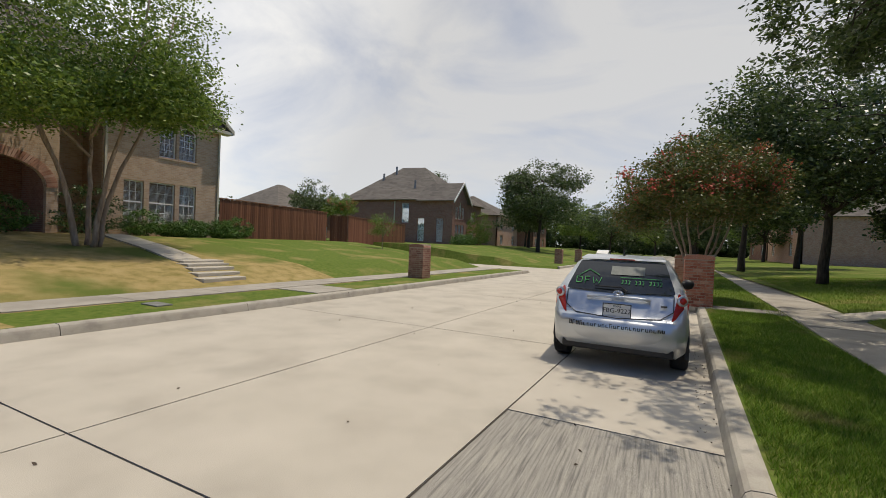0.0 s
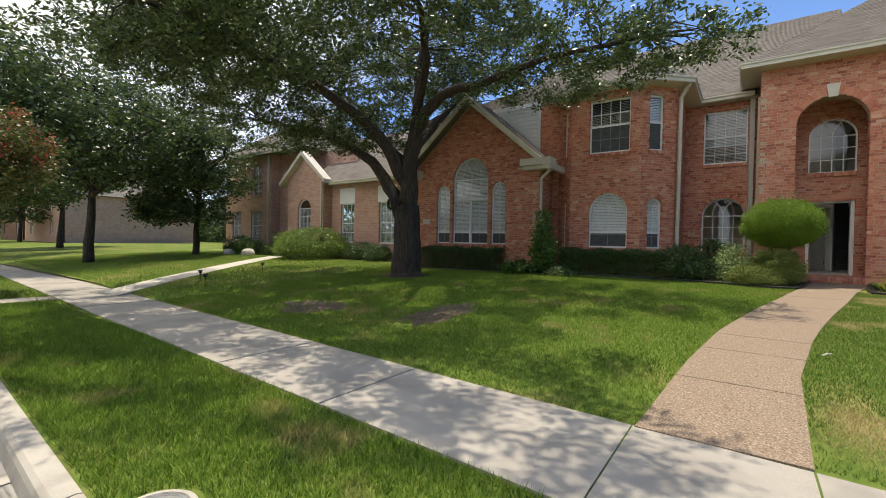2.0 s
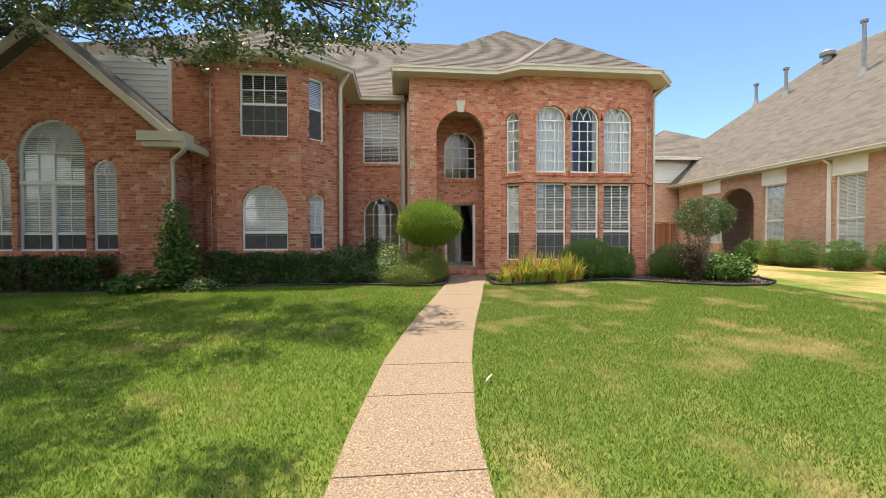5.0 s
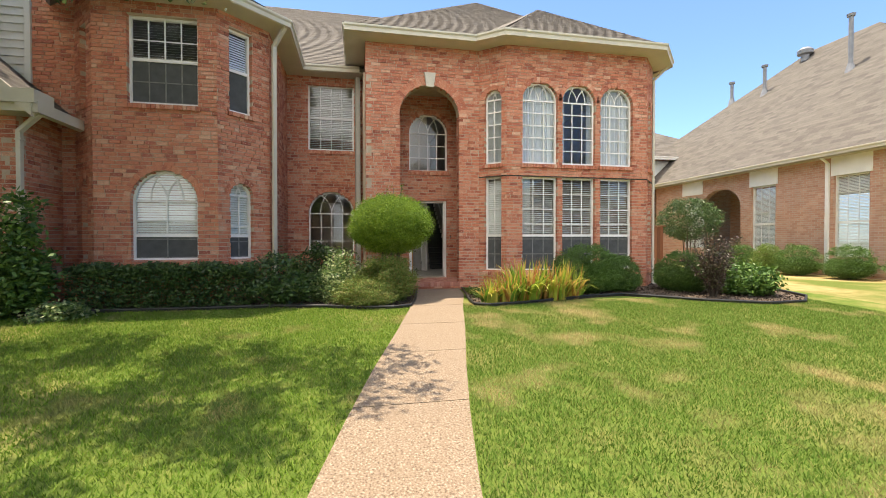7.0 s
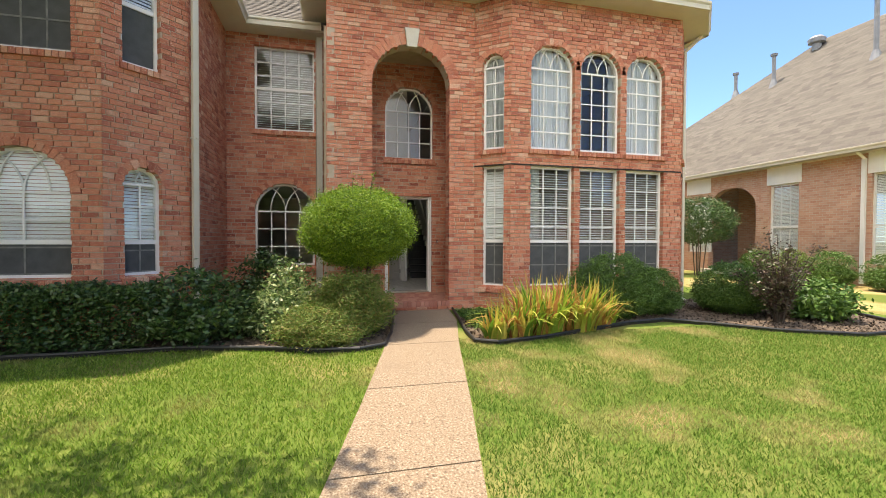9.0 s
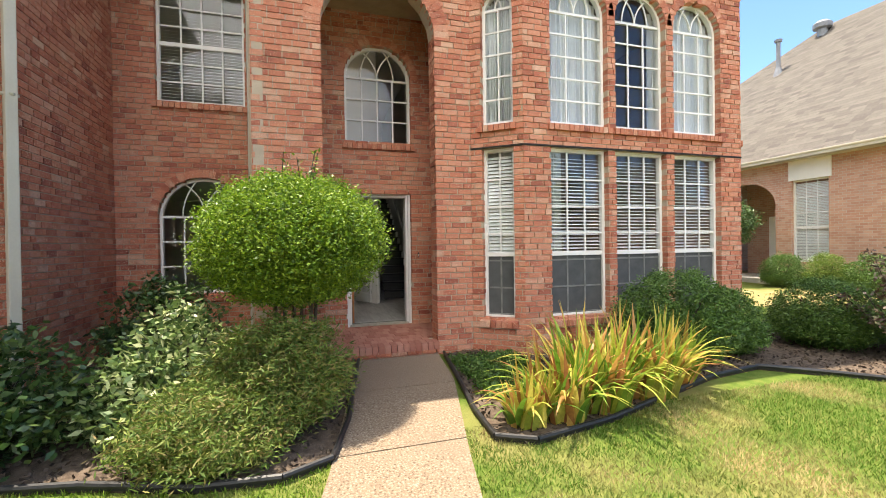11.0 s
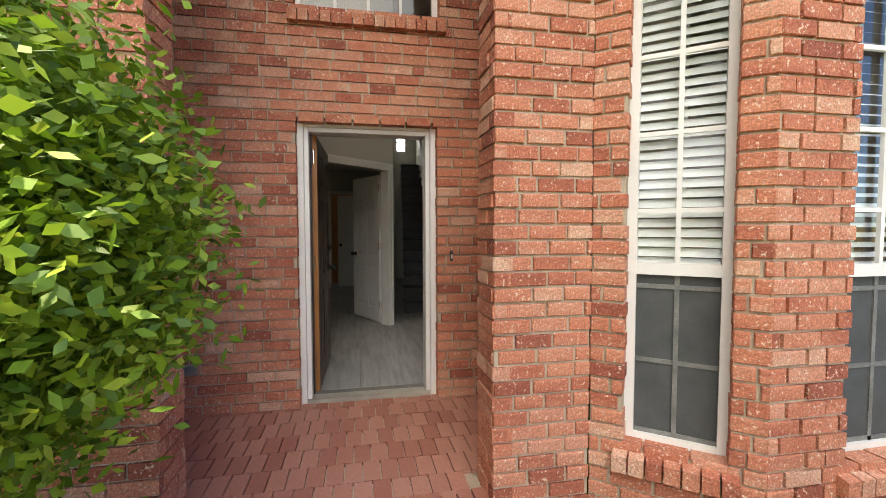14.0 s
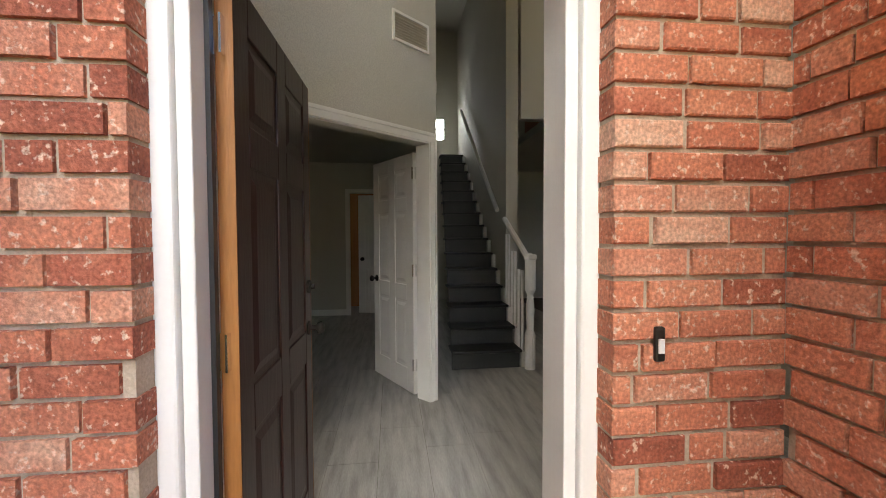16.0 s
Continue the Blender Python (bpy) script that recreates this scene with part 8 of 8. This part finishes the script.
part("downspout", Shape().box(HX + 0.01, 14.72, HB + 0.2, HX + 0.09, 14.8, 6.6), CREAM, h1)
part("downspout", Shape().box(HX + 0.01, 9.75, HB + 0.2, HX + 0.09, 9.83, 6.6), CREAM, h1)
hip_roof(h1, [(HX + 0.4, 2.6, 6.85), (HX + 0.4, 15.1, 6.85), (HX - 9.5, 15.1, 6.85), (HX - 9.5, 2.6, 6.85)], [(HX - 4.5, 8.0, 11.0), (HX - 4.5, 9.2, 11.0)], [(0, 1, 5, 4), (1, 2, 5), (2, 3, 4, 5), (3, 0, 4)], tab=0.5, course=0.25)
gx = Shape()
backing(gx, (HX, 9.7), (HX, 14.85), 6.75, 6.76, [], set_back=0, top=lambda u: 6.76 + max(0.0, 2.575 - abs(u - 2.575)) * 0.82)
part("gable", gx, TAN_WALL, h1)
hip_roof(h1, [(HX + 0.45, 9.35, 6.72), (HX + 0.45, 15.2, 6.72), (HX - 4.5, 15.2, 6.72), (HX - 4.5, 9.35, 6.72)], [(HX + 0.45, 12.275, 9.15), (HX - 4.5, 12.275, 9.15)], [(0, 4, 5, 3), (1, 2, 5, 4)], tab=0.5, course=0.25)
for ya in (9.3, 15.25):
    a, b = Vector((HX + 0.52, 12.275, 9.2)), Vector((HX + 0.52, ya, 6.74))
    part("rake_board", Shape().prism([a, b, b + Vector((0, 0, -0.2)), a + Vector((0, 0, -0.24))], (-0.1, 0, 0)), CREAM, h1)
part("eave_return", Shape().box(HX + 0.02, 14.2, 6.5, HX + 0.5, 15.2, 6.66), CREAM, h1, bevel=0.02)
st = thing("garden_steps", "broad pale steps up the dry lawn across the street", "steps")
for i in range(5):
    xa = -11.05 - i * 0.46
    part("step", Shape().box(xa - 0.62, 7.55 + i * 0.16, 0.0, xa, 8.85 + i * 0.16, far_z(xa - 0.46) + 0.05), CONCRETE, st, bevel=0.015)
wk = Shape()
for i in range(7):
    xa, xb = -13.5 - i * 0.9, -14.37 - i * 0.9
    ya, yb = 8.2 + i * 0.12, 8.32 + i * 0.12
    wk.prism([(xa, ya, far_z(xa) + 0.05), (xb, yb, far_z(xb) + 0.05), (xb, yb + 0.95, far_z(xb) + 0.05), (xa, ya + 0.95, far_z(xa) + 0.05)], (0, 0, -0.2))
structure("pavement_across", wk, CONCRETE, "pale concrete walk up to the house across the street", "pavement")
for x, y, r, leaf in ((-19.9, 11.0, 0.75, YEW_LEAF), (-19.7, 12.0, 0.45, YEW_LEAF), (-19.4, 12.6, 0.55, YEW_LEAF), (-20.0, 13.3, 0.55, YEW_LEAF), (-19.3, 14.1, 0.6, YEW_LEAF), (-20.2, 15.7, 0.75, YEW_LEAF), (-20.0, 9.0, 1.25, HEDGE_LEAF), (-19.2, 6.2, 0.8, YEW_LEAF)):
    shrub("boxwood", "rounded clipped shrub before the house across the street", (x, y, far_z(x) - 0.02), r, r * 1.5, leaf, 0.09, 130, 26, group="shrubs across the street", spread=0.08)

# further houses along the far side
h2 = thing("house", "two-storey dark red brick house with hip roof", "house")
far_wall(h2, (-24.9, 50.0), (-24.9, 62.0), 1.0, 7.0, [Opening(5.6, 7.0, 1.8, 3.4), Opening(8, 9.4, 4.5, 6.0), Opening(8, 9.4, 1.8, 3.4)], FAR_WALL, 3, 3)
far_wall(h2, (-41.2, 50.0), (-24.9, 50.0), 1.0, 7.0, [Opening(9.6, 10.7, 4.0, 6.6), Opening(12.1, 13.1, 1.6, 4.6), Opening(14.9, 16.0, 1.6, 4.6)], FAR_WALL, 2, 4)
for x in (-32.8, -25.2):
    part("downspout", Shape().box(x, 49.9, 1.2, x + 0.14, 49.99, 6.9), CREAM, h2)
hip_roof(h2, [(-24.4, 49.4, 7.05), (-24.4, 62.5, 7.05), (-41.6, 62.5, 7.05), (-41.6, 49.4, 7.05)], [(-31.6, 56, 12.4), (-35.4, 56, 12.5)], [(0, 1, 4), (1, 2, 5, 4), (2, 3, 5), (3, 0, 4, 5)])
for x, y, h in ((-35.6, 54.6, 1.9), (-37.0, 53.4, 1.6), (-30.6, 51.6, 1.7)):
    zz = 7.05 + (y - 49.4) * 0.82
    part("vent_pipe", Shape().tube([(x, y, zz - 0.3), (x, y, zz + h * 0.6)], 0.14, 8), VENT_PIPE, h2)
GH = (-23.9, 49.7), (-23.9, 54.3)
far_wall(h2, *GH, 1.0, 7.0, [Opening(0.9, 1.7, 1.6, 3.9), Opening(1.85, 2.75, 1.6, 3.9), Opening(2.9, 3.7, 1.6, 3.9), Opening(0.9, 1.7, 4.6, 6.2), Opening(1.85, 2.75, 4.6, 6.4, 0.5), Opening(2.9, 3.7, 4.6, 6.2)], FAR_WALL, 2, 3, top=lambda u: 7.0 + max(0.0, 2.3 - abs(u - 2.3)) * 0.95)
part("wall", Shape().box(-25.2, 49.72, 1.0, -24.1, 49.9, 7.0), FAR_WALL, h2)
hip_roof(h2, [(-23.4, 49.2, 6.85), (-23.4, 54.8, 6.85), (-29, 54.8, 6.85), (-29, 49.2, 6.85)], [(-23.4, 52.0, 9.4), (-29, 52.0, 9.4)], [(0, 4, 5, 3), (1, 2, 5, 4)])
for ya in (49.1, 54.9):
    a, b = Vector((-23.35, 52.0, 9.48)), Vector((-23.35, ya, 6.8))
    part("rake_board", Shape().prism([a, b, b + Vector((0, 0, -0.25)), a + Vector((0, 0, -0.3))], (-0.1, 0, 0)), WHITE, h2)
for k in range(4):
    shrub("boxwood", "clipped shrub before a distant house", (-22.6, 48.6 + k * 1.4, 1.2), 0.95, 1.5, YEW_LEAF, 0.16, 70, 24, group="distant shrubs", spread=0.14)
shrub("cypress", "tall rounded green shrub before a distant house", (-22.6, 55.4, 1.2), 1.7, 4.8, LIGHT_LEAF, 0.2, 160, 26, spread=0.2)
for (x, y, w, d, z, mat) in ((-25, 70, 14, 12, 6.5, PINK_WALL), (-46, 42, 12, 12, 5.2, FAR_WALL), (-24, 90, 14, 12, 6.2, FAR_WALL), (14, 62, 14, 16, 6.2, PINK_WALL), (15, 84, 14, 14, 6.0, FAR_WALL), (-24, -12, 12, 14, 6.5, TAN_WALL), (-24, -32, 12, 14, 6.2, FAR_WALL), (-24, -54, 12, 16, 6.2, PINK_WALL)):
    hh = thing("house", "brick house further along the street", "house", "houses along the street")
    fx = x if x < 0 else x
    if x < 0:
        far_wall(hh, (fx, y), (fx, y + d), 0.8, z, [Opening(d * 0.15, d * 0.15 + 1.4, 1.6, 3.2), Opening(d * 0.7, d * 0.7 + 1.4, 1.6, 3.2), Opening(d * 0.15, d * 0.15 + 1.3, 4.2, 5.6), Opening(d * 0.7, d * 0.7 + 1.3, 4.2, 5.6)], mat, 2, 3)
        far_wall(hh, (fx - w, y), (fx, y), 0.8, z, [Opening(w * 0.5, w * 0.5 + 1.2, 4.2, 5.6)], mat, 2, 3)
        hip_roof(hh, [(fx + 0.5, y - 0.5, z), (fx + 0.5, y + d + 0.5, z), (fx - w, y + d + 0.5, z), (fx - w, y - 0.5, z)], [(fx - w / 2, y + d * 0.45, z + 4), (fx - w / 2, y + d * 0.55, z + 4)], [(0, 1, 5, 4), (1, 2, 5), (2, 3, 4, 5), (3, 0, 4)])
        part("wall", Shape().box(fx - w, y + d - 0.2, 0.8, fx - 0.2, y + d, z), mat, hh)
    else:
        far_wall(hh, (fx, y + d), (fx, y), 0.6, z, [Opening(d * 0.15, d * 0.15 + 1.4, 1.6, 3.2), Opening(d * 0.7, d * 0.7 + 1.4, 1.6, 3.2), Opening(d * 0.15, d * 0.15 + 1.3, 4.2, 5.6), Opening(d * 0.7, d * 0.7 + 1.3, 4.2, 5.6)], mat, 2, 3)
        far_wall(hh, (fx, y), (fx + w, y), 0.6, z, [Opening(w * 0.5, w * 0.5 + 1.2, 4.2, 5.6)], mat, 2, 3)
        hip_roof(hh, [(fx - 0.5, y - 0.5, z), (fx - 0.5, y + d + 0.5, z), (fx + w, y + d + 0.5, z), (fx + w, y - 0.5, z)], [(fx + w / 2, y + d * 0.45, z + 4), (fx + w / 2, y + d * 0.55, z + 4)], [(0, 1, 5, 4), (1, 2, 5), (2, 3, 4, 5), (3, 0, 4)])
chim = thing("chimney", "brick chimney with metal cap behind the fence", "chimney")
part("stack", Shape().box(-41, 47.0, 1, -40.2, 47.8, 6.4), PINK_WALL, chim)
part("cap", Shape().box(-41.05, 46.95, 6.4, -40.15, 47.85, 6.5), VENT_PIPE, chim)

# brown brick neighbour beyond the oak
h3 = thing("house", "two-storey brown brick house with stone-trimmed gables", "house")
far_wall(h3, (14.6, 18.4), (14.6, 12.6), 0.6, 4.6, [Opening(0.7, 1.7, 1.5, 3.5), Opening(3.4, 4.5, 1.5, 3.5)], PINK_WALL, 3, 4)
far_wall(h3, (14.0, 21.4), (14.0, 18.4), 0.6, 4.9, [Opening(0.9, 2.0, 1.6, 3.3, 0.5)], PINK_WALL, 3, 4, top=lambda u: 4.9 + max(0.0, 1.5 - abs(u - 1.5)) * 0.8)
far_wall(h3, (15.4, 24.2), (15.4, 21.4), 0.6, 6.8, [Opening(1.2, 2.2, 4.4, 5.8), Opening(1.0, 2.3, 0.7, 3.0)], PINK_WALL, 2, 3)
far_wall(h3, (14.8, 29.4), (14.8, 24.2), 0.6, 6.8, [Opening(3.0, 4.2, 1.5, 3.4), Opening(3.0, 4.2, 4.3, 6.2), Opening(0.8, 1.9, 1.5, 3.4)], PINK_WALL, 2, 3)
far_wall(h3, (14.6, 12.6), (22.6, 12.6), 0.6, 4.6, [], PINK_WALL)
part("wall", Shape().box(14.21, 18.41, 0.6, 14.59, 18.6, 4.9).box(14.21, 21.2, 0.6, 15.39, 21.39, 4.9).box(15.01, 24.21, 0.6, 15.39, 24.35, 6.8).box(16, 18.0, 4.0, 16.2, 29.4, 6.8).box(15.01, 29.2, 0.6, 24, 29.39, 6.8), PINK_WALL, h3)
hip_roof(h3, [(14.1, 29.9, 6.8), (14.1, 20.5, 6.8), (24, 20.5, 6.8), (24, 29.9, 6.8)], [(19, 24.6, 10.4), (19, 25.6, 10.4)], [(0, 1, 4, 5), (1, 2, 4), (2, 3, 5, 4), (3, 0, 5)], tab=0.4, course=0.2)
hip_roof(h3, [(14.1, 20.4, 4.6), (14.1, 12.1, 4.6), (24, 12.1, 4.6), (24, 20.4, 4.6)], [(19, 15.8, 8.2), (19, 20.0, 8.2)], [(0, 1, 4, 5), (1, 2, 4), (2, 3, 5, 4)], tab=0.4, course=0.2)
tr3 = Shape()
for ya in (21.8, 18.0):
    a, b = Vector((13.7, 19.9, 6.35)), Vector((13.7, ya, 4.75))
    tr3.prism([a, b, b + Vector((0, 0, -0.2)), a + Vector((0, 0, -0.24))], (0.5, 0, 0))
eave_trim(tr3, [(14.1, 18.0, 4.6), (14.1, 12.1, 4.6)])
eave_trim(tr3, [(14.1, 29.9, 6.8), (14.1, 20.6, 6.8)])
part("eave_trim", tr3, CREAM, h3)
part("downspout", Shape().box(14.5, 24.1, 0.7, 14.58, 24.2, 6.7).box(13.92, 18.45, 0.7, 13.99, 18.53, 4.7), CREAM, h3)
for q in ((14.57, 16.7, 17.7), (14.57, 13.9, 15.0)):
    part("head_board", Shape().box(q[0], q[1] - 0.05, 3.5, q[0] + 0.04, q[2] + 0.05, 4.3), WHITE, h3)
# rocks in the neighbouring bed
for i, (x, y, r) in enumerate(((12.4, 22.6, 0.35), (12.2, 24.2, 0.3))):
    rk = thing("garden_rock", "pale rough boulder in the neighbouring bed", "rock", "boulders", at=(x, y, near_z(x)))
    t = Shape().lathe([(r * 0.9, -0.05), (r, r * 0.3), (r * 0.85, r * 0.7), (r * 0.5, r), (0.0, r * 1.05)], (0, 0, 0), 10)
    part("stone", Shape().add([(v[0] * random.uniform(0.85, 1.15), v[1] * random.uniform(0.85, 1.15), v[2]) for v in t.v], t.f), STONE, rk, smooth=True)
# a distant parked car down the street
dc = thing("parked_car", "distant white saloon car parked along the street", "car", at=(-8.0, 72, 0))
part("body", Shape().prism([(-0.85, -2.2, 0.3), (-0.85, 2.2, 0.3), (-0.85, 2.15, 0.75), (-0.85, 1.2, 0.9), (-0.8, 0.6, 1.35), (-0.8, -0.9, 1.38), (-0.85, -1.7, 0.95), (-0.85, -2.2, 0.85)], (1.7, 0, 0)), WHITE, dc, bevel=0.08)
part("side_window", Shape().prism([(-0.87, -1.3, 0.95), (-0.87, 0.9, 0.93), (-0.84, 0.5, 1.27), (-0.84, -0.85, 1.3)], (1.74, 0, 0)), CAR_GLASS, dc)
for sx_ in (-0.8, 0.8):
    for sy_ in (-1.35, 1.35):
        t = Shape().lathe([(0, -0.1), (0.3, -0.1), (0.3, 0.1), (0, 0.1)], (0, 0, 0), 14)
        m = Matrix.Translation((sx_, sy_, 0.3)) @ Matrix.Rotation(math.pi / 2, 4, "Y")
        part("wheel", Shape().add([m @ Vector(v) for v in t.v], t.f), RUBBER, dc)

# ---- single bricks close to the walk ----
brick_meshes = {}
for i, (p, d, ln) in enumerate(NEAR_BRICKS):
    key = round(ln / 0.01)
    if key not in brick_meshes:
        w = ln / 2
        hz = (COURSE - GAP) / 2
        s = Shape()
        b = 0.004
        s.add([(-w + b, 0, -hz + b), (w - b, 0, -hz + b), (w - b, 0, hz - b), (-w + b, 0, hz - b), (-w, b, -hz), (w, b, -hz), (w, b, hz), (-w, b, hz), (-w, 0.1, -hz), (w, 0.1, -hz), (w, 0.1, hz), (-w, 0.1, hz)],
              [(0, 1, 2, 3), (0, 4, 5, 1), (1, 5, 6, 2), (2, 6, 7, 3), (3, 7, 4, 0), (4, 8, 9, 5), (5, 9, 10, 6), (6, 10, 11, 7), (7, 11, 8, 4)])
        brick_meshes[key] = s.mesh("brick", BRICK)
    part("brick", brick_meshes[key], None, house, at=Matrix.Translation(p) @ Matrix((d, Vector((-d.y, d.x, 0)), Vector((0, 0, 1)))).transposed().to_4x4() @ pose(0, 0, 0, 0, random.uniform(-0.3, 0.3), random.uniform(-0.5, 0.5)))
